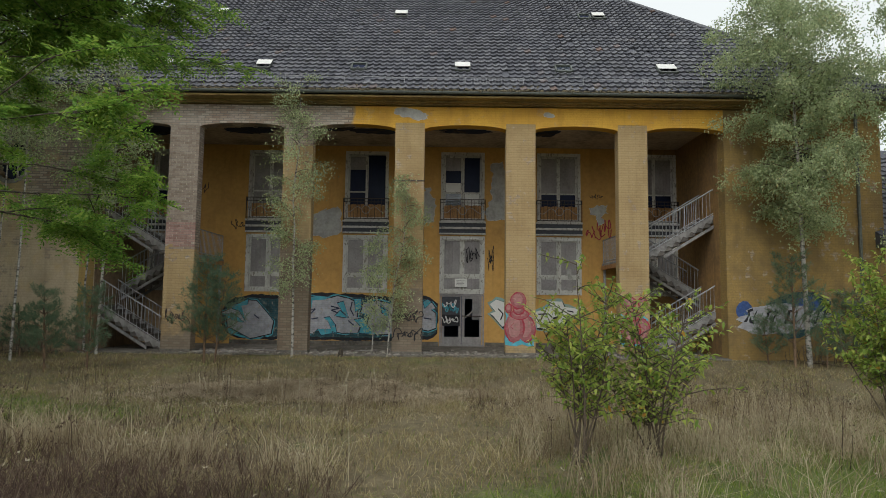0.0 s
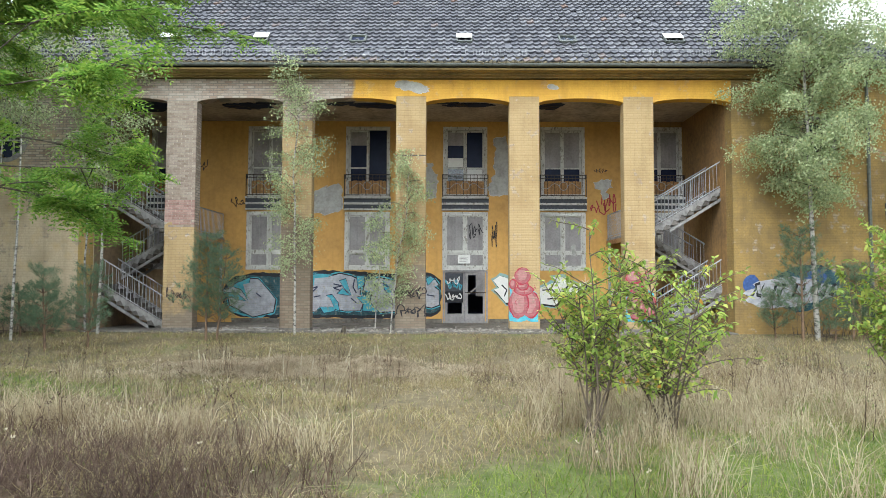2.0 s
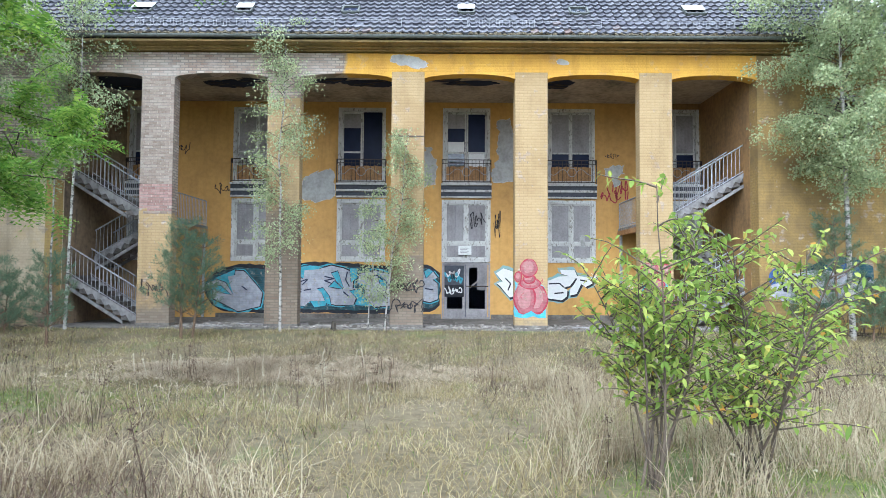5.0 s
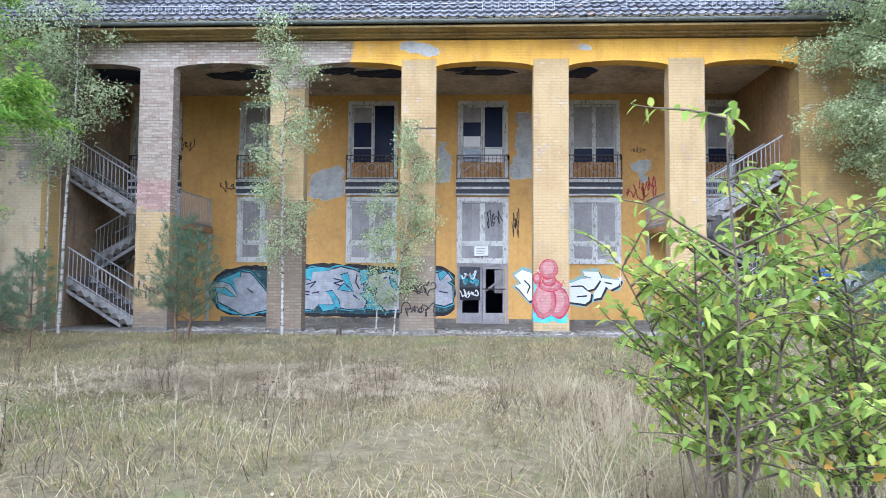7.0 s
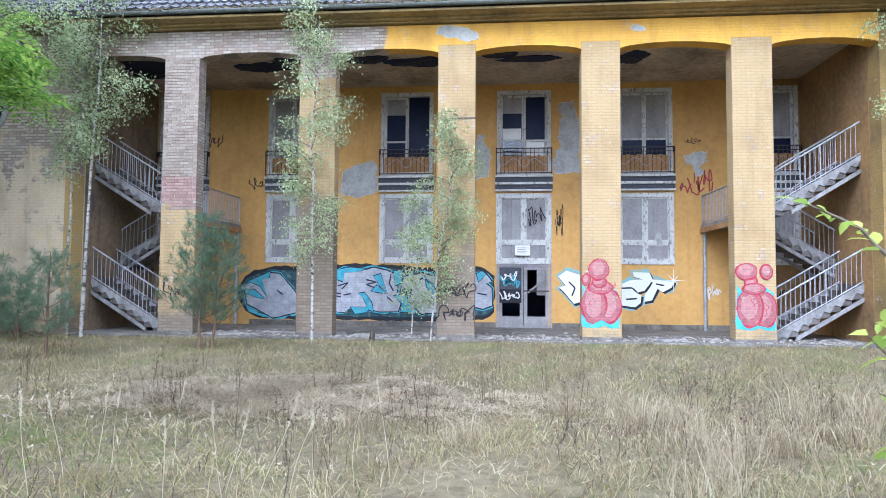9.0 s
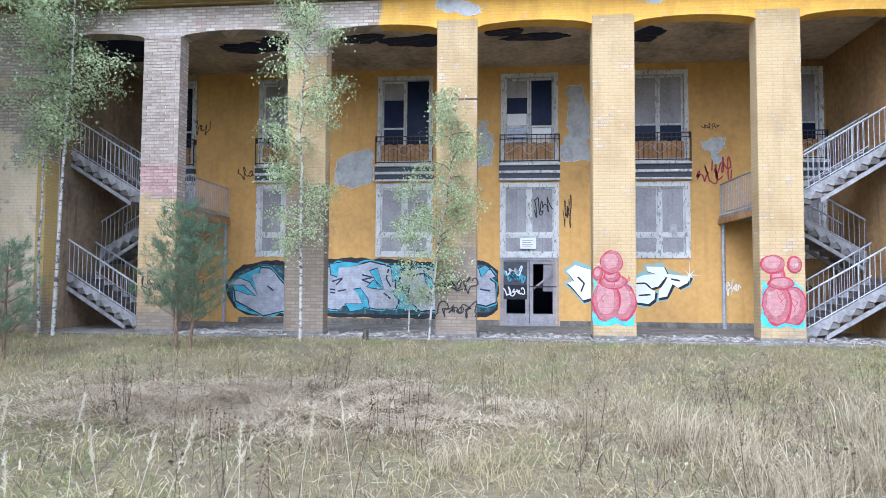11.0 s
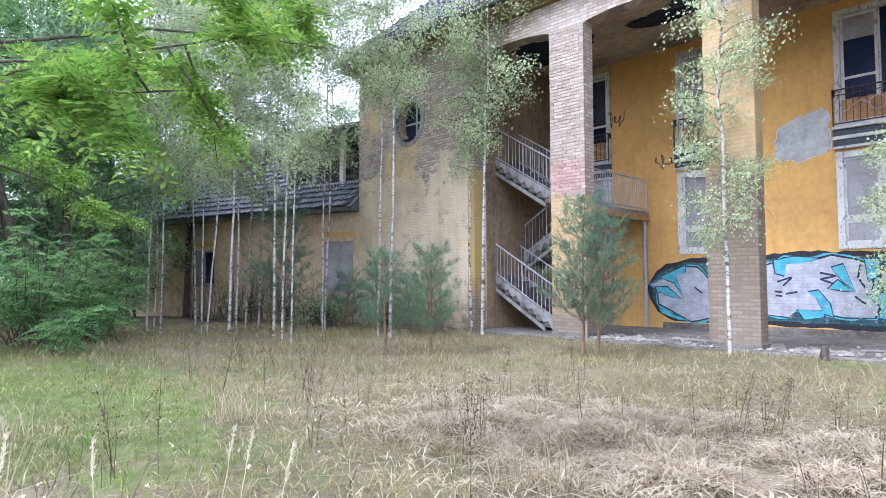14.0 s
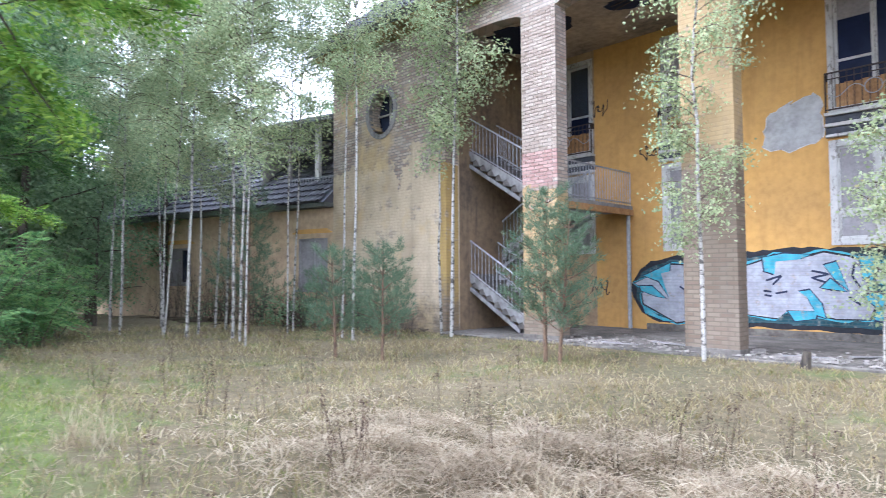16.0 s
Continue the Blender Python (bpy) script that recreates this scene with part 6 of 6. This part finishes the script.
FILLS = ([(-8.24, 1.23), (-7.77, 1.4), (-7.57, 1.54), (-7.18, 1.71), (-6.88, 1.69), (-6.47, 1.26), (-6.18, 0.91), (-6.26, 0.41), (-7.07, 0.22), (-7.98, 0.68), (-8.02, 0.96), (-7.86, 1.04)],
         [(-5.37, 1.63), (-4.93, 1.77), (-4.64, 1.9), (-4.1, 1.81), (-3.65, 1.92), (-3.2, 1.82), (-2.84, 1.68), (-2.86, 1.1), (-2.62, 1.08), (-2.83, 0.48), (-3.45, 0.47), (-3.76, 0.54), (-4.41, 0.61), (-4.62, 0.43), (-5.35, 0.5)],
         [(-2.62, 1.62), (-2.04, 1.75), (-1.63, 1.65), (-1.1, 1.5), (-1.05, 0.5), (-2.03, 0.41), (-2.44, 0.8), (-2.35, 1.2), (-2.7, 1.3)],
         [(-0.28, 1.74), (0.12, 1.69), (0.26, 1.49), (0.07, 1.42), (0.26, 1.28), (0.28, 0.71), (-0.02, 0.6), (-0.5, 0.7), (-0.73, 1.31)])
WEDGES = ([(-7.96, 1.43), (-7.44, 1.65), (-7.2, 1.76), (-7.23, 1.54), (-7.47, 1.49), (-7.27, 0.88), (-7.53, 1.29)], [(-8.08, 1.16), (-7.73, 1.15), (-7.35, 0.84), (-7.65, 0.89), (-8.04, 1.03)],
          [(-8.02, 0.66), (-7.56, 0.37), (-7.13, 0.24), (-7.41, 0.24), (-7.93, 0.42)], [(-4.92, 1.84), (-4.46, 1.92), (-3.92, 1.88), (-4.13, 1.78), (-4.64, 1.74), (-4.67, 1.45), (-4.89, 1.52)],
          [(-3.65, 1.64), (-3.41, 1.71), (-3.19, 1.08), (-3.44, 1.32)], [(-3.73, 1.14), (-3.53, 1.34), (-3.23, 1.06), (-3.51, 1.11)])
WEDGES += ([(-4.16, 1.05), (-3.94, 1.09), (-3.72, 0.79), (-3.65, 0.47), (-3.83, 0.54), (-3.98, 0.89)], [(-2.96, 0.99), (-2.6, 1.06), (-2.44, 0.77), (-2.12, 0.44), (-2.74, 0.47), (-2.69, 0.73)],
           [(-4.41, 0.61), (-3.81, 0.61), (-3.85, 0.45), (-4.26, 0.38)], [(-2.98, 1.82), (-2.7, 1.82), (-2.69, 1.47), (-2.92, 1.32)], [(-1.95, 1.65), (-1.63, 1.33), (-1.63, 1.02), (-1.86, 1.3)], [(-0.23, 1.73), (-0.06, 1.83), (0.08, 1.73), (-0.16, 1.48)])
LINES = ([(-3.9, 1.52), (-3.55, 1.44), (-3.9, 1.36), (-3.62, 1.26)], [(-4.92, 1.06), (-4.74, 1.04)], [(-4.9, 0.96), (-4.74, 0.94)], [(-4.66, 1.0), (-4.4, 1.05)], [(-3.2, 0.96), (-2.98, 0.78)],
         [(-4.86, 1.3), (-4.5, 1.42), (-4.72, 1.2)], [(-2.3, 1.5), (-1.95, 1.58), (-1.75, 1.4)], [(-6.95, 1.15), (-6.75, 1.0)], [(-3.06, 1.7), (-3.12, 1.4), (-2.98, 1.15)], [(-0.2, 1.1), (0.1, 1.05)])


def stroke(name, pts, w, y, layer, key, parent, label=""):
    """A painted line of even width through pts."""
    p = np.array(pts, float)
    u = np.linspace(0, len(p) - 1, 4 * len(p))
    q = np.stack([np.interp(u, np.arange(len(p)), p[:, i]) for i in range(2)], 1)
    a, b = ribbon(q, w)
    bm = bmesh.new()
    yy = y - 0.003 * layer - 0.0015
    va, vb = [bm.verts.new((t[0], yy, t[1])) for t in a], [bm.verts.new((t[0], yy, t[1])) for t in b]
    for i in range(len(va) - 1):
        bm.faces.new((va[i], va[i + 1], vb[i + 1], vb[i]))
    return into(part(name, bm, M[key], None, label), parent)


for k, pts in enumerate(FILLS):
    sheet("letter_glow", jagged(grow(pts, 0.08), 20 + k, 0.02), WALL, 3 + 0.4 * (k % 2), "blue", mural, "light blue edge")
    sheet("letter_outline", grow(pts, 0.045), WALL, 4 + 0.4 * (k % 2), "black", mural)
    sheet("letter_fill", jagged(pts, 30 + k, 0.008), WALL, 5 + 0.4 * (k % 2), "silver", mural, "silver letter fill")
for k, pts in enumerate(WEDGES):
    sheet("wedge_line", grow(pts, 0.035), WALL, 6.2 + 0.3 * (k % 2), "deep_line", mural)
    sheet("wedge", pts, WALL, 7.2 + 0.3 * (k % 2), "blue", mural, "light blue wedge")
for pts in LINES:
    stroke("line", pts, 0.045, WALL, 8, "deep_line", mural, "dark outline stroke")
# white letters beyond the door
gz = thing("graffiti_letters", (4, WALL, 1.2), "white block letters outlined in black on a light blue haze", "graffiti")
WHITES = ([(2.41, 1.67), (2.68, 1.86), (3.15, 1.71), (3.39, 1.34), (3.25, 0.89), (2.91, 0.79), (2.58, 1.19), (2.44, 1.31), (2.65, 1.38)],
          [(4.22, 1.38), (4.44, 1.45), (4.72, 1.57), (5.21, 1.6), (5.34, 1.5), (5.13, 1.23), (4.88, 1.16), (5.04, 1.08), (5.01, 0.84), (4.84, 0.7), (4.3, 0.77)],
          [(4.77, 1.82), (5.3, 1.81), (5.39, 1.6), (6.06, 1.52), (5.98, 1.34), (5.7, 1.19), (5.54, 1.3), (5.37, 0.93), (5.13, 0.88), (5.14, 1.1), (5.27, 1.27), (5.4, 1.5), (4.82, 1.67)])
for k, pts in enumerate(WHITES):
    sheet("haze", jagged(grow(pts, 0.12), 50 + k, 0.03), WALL, 1 + 0.4 * k, "haze_blue", gz, "light blue haze")
    sheet("letter_outline", [(x + 0.035, z - 0.04) for x, z in grow(pts, 0.04)], WALL, 2.4 + 0.4 * k, "black", gz)
    sheet("letter_fill", pts, WALL, 3.8 + 0.4 * k, "paper", gz, "white letter fill")
for pts in ([(4.35, 1.3), (4.75, 1.32), (4.9, 1.18)], [(4.9, 0.98), (4.55, 0.95)], [(2.75, 1.5), (2.95, 1.3), (2.85, 1.05)], [(5.5, 1.45), (5.75, 1.4)]):
    stroke("line", pts, 0.05, WALL, 5.4, "black", gz, "dark outline stroke")
star = []
for i in range(16):
    r = (0.40 if i % 4 == 0 else 0.22) if i % 2 == 0 else 0.03
    star.append((6.04 + r * math.cos(math.pi * i / 8), 1.57 + r * math.sin(math.pi * i / 8)))
sheet("spark", star, WALL, 6, "paper", gz, "white spark")


# pink bulbous shapes on two pillars
def pink_shape(cx, tilt):
    g = thing("graffiti_pink_shape", (cx, FRONT, 1), "pink bulbous spray-paint shape outlined dark red on light blue", "graffiti", "pink shapes")
    r = np.random.default_rng(int(cx * 10))
    sheet("haze", jagged([(cx - 0.47, 0.36), (cx + 0.46, 0.33), (cx + 0.46, 1.25), (cx + 0.2, 1.45), (cx - 0.3, 1.3), (cx - 0.47, 1.45)], 7, 0.03), FRONT, 1, "blue", g, "light blue haze")
    if tilt:
        blobs = [(cx + 0.20, 0.84, 0.27, 0.42), (cx - 0.14, 0.88, 0.30, 0.46), (cx - 0.12, 1.50, 0.13, 0.24), (cx - 0.05, 1.36, 0.25, 0.12), (cx - 0.22, 1.80, 0.24, 0.19), (cx + 0.26, 1.79, 0.13, 0.17)]
    else:
        blobs = [(cx + 0.20, 0.90, 0.29, 0.42), (cx - 0.17, 0.92, 0.30, 0.46), (cx + 0.0, 1.36, 0.29, 0.14), (cx - 0.04, 1.50, 0.16, 0.12), (cx - 0.04, 1.83, 0.24, 0.26), (cx - 0.36, 1.56, 0.09, 0.13)]
    for k, (x, z, a, b) in enumerate(blobs):
        lay = 1.6 + 1.1 * k
        sheet("blob_outline", outline(x, z, a + 0.035, b + 0.035, 26, 0.12, r), FRONT, lay, "red", g)
        sheet("blob", outline(x, z, a, b, 26, 0.10, r), FRONT, lay + 0.4, "pink", g)
        sheet("blob_light", outline(x - 0.02, z + 0.03, a * 0.70, b * 0.74, 24, 0.25, r), FRONT, lay + 0.8, "pink_l", g)
    for m in range(5):
        x, z = cx + r.uniform(-0.3, 0.3), r.uniform(0.6, 1.4)
        stroke("line", [(x, z), (x + r.uniform(-0.1, 0.1), z + 0.08), (x + r.uniform(-0.12, 0.12), z + 0.2)], 0.014, FRONT, 8.6, "red", g, "thin dark red line")


pink_shape(3.10, False)
pink_shape(6.92, True)
# piece on the far end wall
g = thing("graffiti_end_wall", (12, FRONT, 1.4), "silver graffiti piece with deep blue edges on the end wall", "graffiti")
sheet("backing", outline(11.95, 1.42, 1.75, 0.66, 30, 0.3, rng, True), FRONT, 1, "teal", g)
sheet("edge", outline(10.55, 1.55, 0.30, 0.32, 14, 0.2, rng), FRONT, 1.4, "deep_blue", g)
sheet("edge", outline(12.6, 1.85, 0.40, 0.28, 14, 0.2, rng), FRONT, 1.7, "deep_blue", g)
sheet("fill", outline(11.95, 1.34, 1.6, 0.50, 30, 0.3, rng, True), FRONT, 2.2, "silver", g, "silver fill")
for k, x in enumerate((10.75, 11.4, 12.1, 12.8, 13.3)):
    sheet("line_shape", block_letter(x, 1.4, 0.36, 0.45, 0.4, 460 + k), FRONT, 3, "black", g)
    sheet("line_inner", block_letter(x + 0.03, 1.42, 0.2, 0.26, 0.4, 460 + k), FRONT, 4, "silver", g)
# tags
for x, z, w, h, y, key, seed, th, lp in ((-8.0, 4.55, 0.62, 0.42, WALL, "black", 1, 0.03, 3), (-8.75 + 0.1, 0.9, 0.75, 0.5, FRONT, "iron", 2, 0.03, 4), (6.22, 4.25, 0.75, 0.62, WALL, "red", 3, 0.04, 3), (6.75, 4.35, 0.55, 0.95, WALL, "red", 4, 0.04, 3),
                                         (2.35, 3.0, 0.22, 1.0, WALL, "black", 5, 0.022, 4), (-1.08, 1.05, 0.9, 0.42, FRONT, "black", 6, 0.03, 5), (-1.05, 0.45, 0.9, 0.42, FRONT, "black", 7, 0.03, 5), (7.0, 0.95, 0.45, 0.5, WALL, "paper", 8, 0.03, 4),
                                         (6.45, 5.95, 0.5, 0.2, WALL, "iron", 9, 0.02, 4), (-9.6, 0.9, 0.6, 0.5, WALL, "black", 10, 0.03, 3), (-9.5, 6.0, 0.5, 0.5, WALL, "iron", 12, 0.03, 3), (8.6, 1.0, 0.9, 0.4, WALL, "black", 14, 0.04, 3)):
    tag_mark(x, z, w, h, y, key, seed, th, 2, lp)
tag_mark(1.42, 3.25, 0.55, 0.75, WALL - 0.035, "black", 11, 0.03, 1, 3)
tag_mark(0.58, 0.88, 0.55, 0.30, WALL + 0.003, "paper", 15, 0.035, 2, 4)
tag_mark(0.58, 1.30, 0.55, 0.40, WALL + 0.009, "blue", 16, 0.05, 2, 4)
tag_mark(0.60, 1.52, 0.50, 0.30, WALL + 0.006, "paper", 17, 0.035, 2, 3)


# flaked plaster
def flaked(cx, cz, rx, rz, y, seed, key="grey_plaster", shape=None):
    r = np.random.default_rng(seed)
    g = tagged(new("bare_plaster_patch"), "irregular patch where paint has flaked to grey plaster", "plaster patch", "plaster patches")
    g.location = (cx, y, cz)
    lay = 0.5 + 0.55 * (seed % 4)
    if shape:
        sheet("rim", grow(jagged(shape, seed, 0.05, 0.10), 0.018), y, lay, "white", g, "pale broken paint edge")
        sheet("plaster", jagged(shape, seed, 0.05, 0.10), y, lay + 0.6, key, g)
        return
    sheet("rim", outline(cx, cz, rx * 1.05, rz * 1.04, 44, 0.26, np.random.default_rng(seed), True), y, lay, "white", g, "pale broken paint edge")
    sheet("plaster", outline(cx, cz, rx, rz, 44, 0.26, np.random.default_rng(seed), True), y, lay + 0.6, key, g)


for cx, cz, seed, shape in ((-4.2, 4.9, 1, [(-4.87, 4.46), (-4.73, 5.13), (-4.33, 5.36), (-3.84, 5.48), (-3.58, 5.3), (-3.59, 4.52), (-4.13, 4.29), (-4.68, 4.33)]),
                            (-0.1, 5.6, 3, [(-0.3, 4.85), (-0.27, 6.32), (-0.01, 6.32), (0.19, 5.87), (0.14, 4.95)]),
                            (2.7, 6.2, 5, [(2.44, 7.33), (2.9, 7.41), (3.17, 6.52), (3.1, 5.04), (2.3, 5.05), (2.18, 5.4), (2.52, 5.92)]),
                            (6.8, 5.4, 7, [(6.41, 5.58), (6.74, 5.68), (7.14, 5.71), (7.19, 5.38), (6.98, 5.34), (7.02, 5.0), (6.76, 4.9), (6.7, 5.29), (6.44, 5.34)])):
    flaked(cx, cz, 0, 0, WALL, seed, shape=shape)
for a in ((-0.55, 8.10, 0.52, 0.20, FRONT, 8), (-0.9, 8.2, 0.3, 0.14, FRONT, 9), (4.1, 8.12, 0.16, 0.10, FRONT, 10), (5.6, 2.9, 0.1, 0.2, WALL, 12)):
    flaked(*a)
# holes in the loggia ceiling: near-black sheets carry the shade inside them
hm = thing("ceiling_hole", (0, 24, 8.0), "holes in the ceiling where plaster fell from the laths, inner shade painted near-black", "ceiling hole")
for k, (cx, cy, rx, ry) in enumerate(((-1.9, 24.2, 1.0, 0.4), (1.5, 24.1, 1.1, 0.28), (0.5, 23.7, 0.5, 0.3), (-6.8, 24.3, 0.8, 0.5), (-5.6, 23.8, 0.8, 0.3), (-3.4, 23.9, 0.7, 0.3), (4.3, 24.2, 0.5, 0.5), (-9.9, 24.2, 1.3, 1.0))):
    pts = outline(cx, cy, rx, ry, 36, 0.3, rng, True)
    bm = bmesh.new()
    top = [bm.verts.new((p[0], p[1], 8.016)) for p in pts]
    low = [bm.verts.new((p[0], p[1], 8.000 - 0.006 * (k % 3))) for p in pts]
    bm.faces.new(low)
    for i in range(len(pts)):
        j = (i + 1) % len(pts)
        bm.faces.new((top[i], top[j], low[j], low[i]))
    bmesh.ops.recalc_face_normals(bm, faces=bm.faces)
    into(part("hole", bm, M["dark"], None, "near-black sheet painting the shade inside a lath hole"), hm)
    for m in range(3):
        bm = bmesh.new()
        box(bm, -rng.uniform(0.15, 0.5), 0.3, -0.02, 0.02, -0.012, 0.0, pose(cx + rng.uniform(-0.6, 0.6) * rx, cy + rng.uniform(-0.5, 0.5) * ry, 7.985, rng.uniform(-8, 8), rng.uniform(-10, 10), rng.uniform(-15, 15)))
        into(part("lath", bm, M["iron"]), hm)

M["rubble"] = plain("dusty_rubble", (0.27, 0.245, 0.22), 0.95, 0, 0.6, 3)
# rubble on the loggia floor and along its edge
bm = bmesh.new()
for k in range(1300):
    s = rng.uniform(0.010, 0.038) * (2.0 if rng.random() < 0.04 else 1)
    x, y = rng.uniform(-8.2, 9.5), FRONT - 0.22 + abs(rng.normal(0, 0.8))
    box(bm, -s * rng.uniform(0.6, 2), s, -s, s, -s * 0.2, s * rng.uniform(0.3, 0.8), pose(x, min(y, WALL - 0.1), 0.012, rng.uniform(-12, 12), rng.uniform(-12, 12), rng.uniform(0, 180)))
tagged(part("rubble", bm, M["rubble"], None, "plaster crumbs and brick chips on the floor"), category="rubble", kind="stuff")
for x, y, l, a in ((-6.5, 22.6, 0.9, 4), (-5.4, 23.2, 1.3, -8), (-3.0, 22.8, 0.8, 20), (0.0, 22.9, 0.7, -30), (4.9, 22.7, 0.9, 6), (-2.1, 23.6, 1.0, 50)):
    bm = bmesh.new()
    box(bm, -l / 2, l / 2, -0.05, 0.05, 0, 0.022)
    t = tagged(part("fallen_board", bm, M["board"], None, "grey fallen board lying on the loggia floor"), category="board", group="fallen boards")
    t.matrix_world = pose(x, y, 0.012, 2, 1, a)
# a stump and twigs at the pillar foot
bm = bmesh.new()
rod(bm, (-2.75, 21.9, -0.1), (-2.70, 21.88, 0.22), 0.09, 7, 0.06)
tagged(part("tree_stump", bm, M["bark"], None, "short dark stump at the loggia edge"), category="stump")


# ---- bricks of the bare pillar ----
def brick_mat(name, stops):
    m, nt, b = mat(name, 0.9)
    o = nt.nodes.new("ShaderNodeObjectInfo")
    c = ramp(nt, o.outputs["Random"], stops)
    c = mix(nt, 0.4, c, ramp(nt, grain(nt, place(nt), 16, 7), [(0.3, (0.15, 0.12, 0.10)), (0.7, (0.37, 0.325, 0.28))]))
    nt.links.new(c, b.inputs["Base Color"])
    relief(nt, b, grain(nt, place(nt), 70, 4), 0.5, 0.004)
    return m


M["brick_pale"] = brick_mat("weathered_brick", [(0.0, (0.19, 0.135, 0.105)), (0.35, (0.28, 0.22, 0.172)), (0.7, (0.35, 0.295, 0.242)), (1.0, (0.23, 0.17, 0.132))])
M["brick_red"] = brick_mat("red_washed_brick", [(0.0, (0.24, 0.11, 0.10)), (0.5, (0.33, 0.17, 0.15)), (1.0, (0.42, 0.25, 0.22))])
pillar = [o for o in bpy.data.objects if o.name.startswith("loggia_pillar")][0]
brick_me = {}
for key in ("brick_pale", "brick_red"):
    for w in (0.24, 0.115):
        bm = bmesh.new()
        box(bm, 0.005, w, -0.012, 0.02, 0.0, 0.071)
        bmesh.ops.bevel(bm, geom=[e for e in bm.edges if e.calc_length() > 0.02 and all(v.co.y < 0 for v in e.verts)], offset=0.004, segments=1, affect="EDGES")
        me = bpy.data.meshes.new("brick")
        bm.to_mesh(me)
        bm.free()
        me.materials.append(M[key])
        brick_me[key, w] = me
rng = np.random.default_rng(500)
for r in range(51):
    z = 3.40 + r * 0.083
    key = "brick_red" if 3.45 < z + rng.normal(0, 0.03) < 4.28 else "brick_pale"
    x, first = PILLAR_X[0] + 0.005, r % 2 == 0
    while x < PILLAR_X[0] + PILLAR_W - 0.1:
        w = 0.24 if not (first and x < PILLAR_X[0] + 0.01) and x + 0.25 < PILLAR_X[0] + PILLAR_W else 0.115
        if z > 3.6 or rng.random() < 0.7:
            b = new("brick", brick_me[key, w])
            b.parent = pillar
            b.location = (x, FRONT + rng.normal(0, 0.0025), z)
        x += w + 0.012
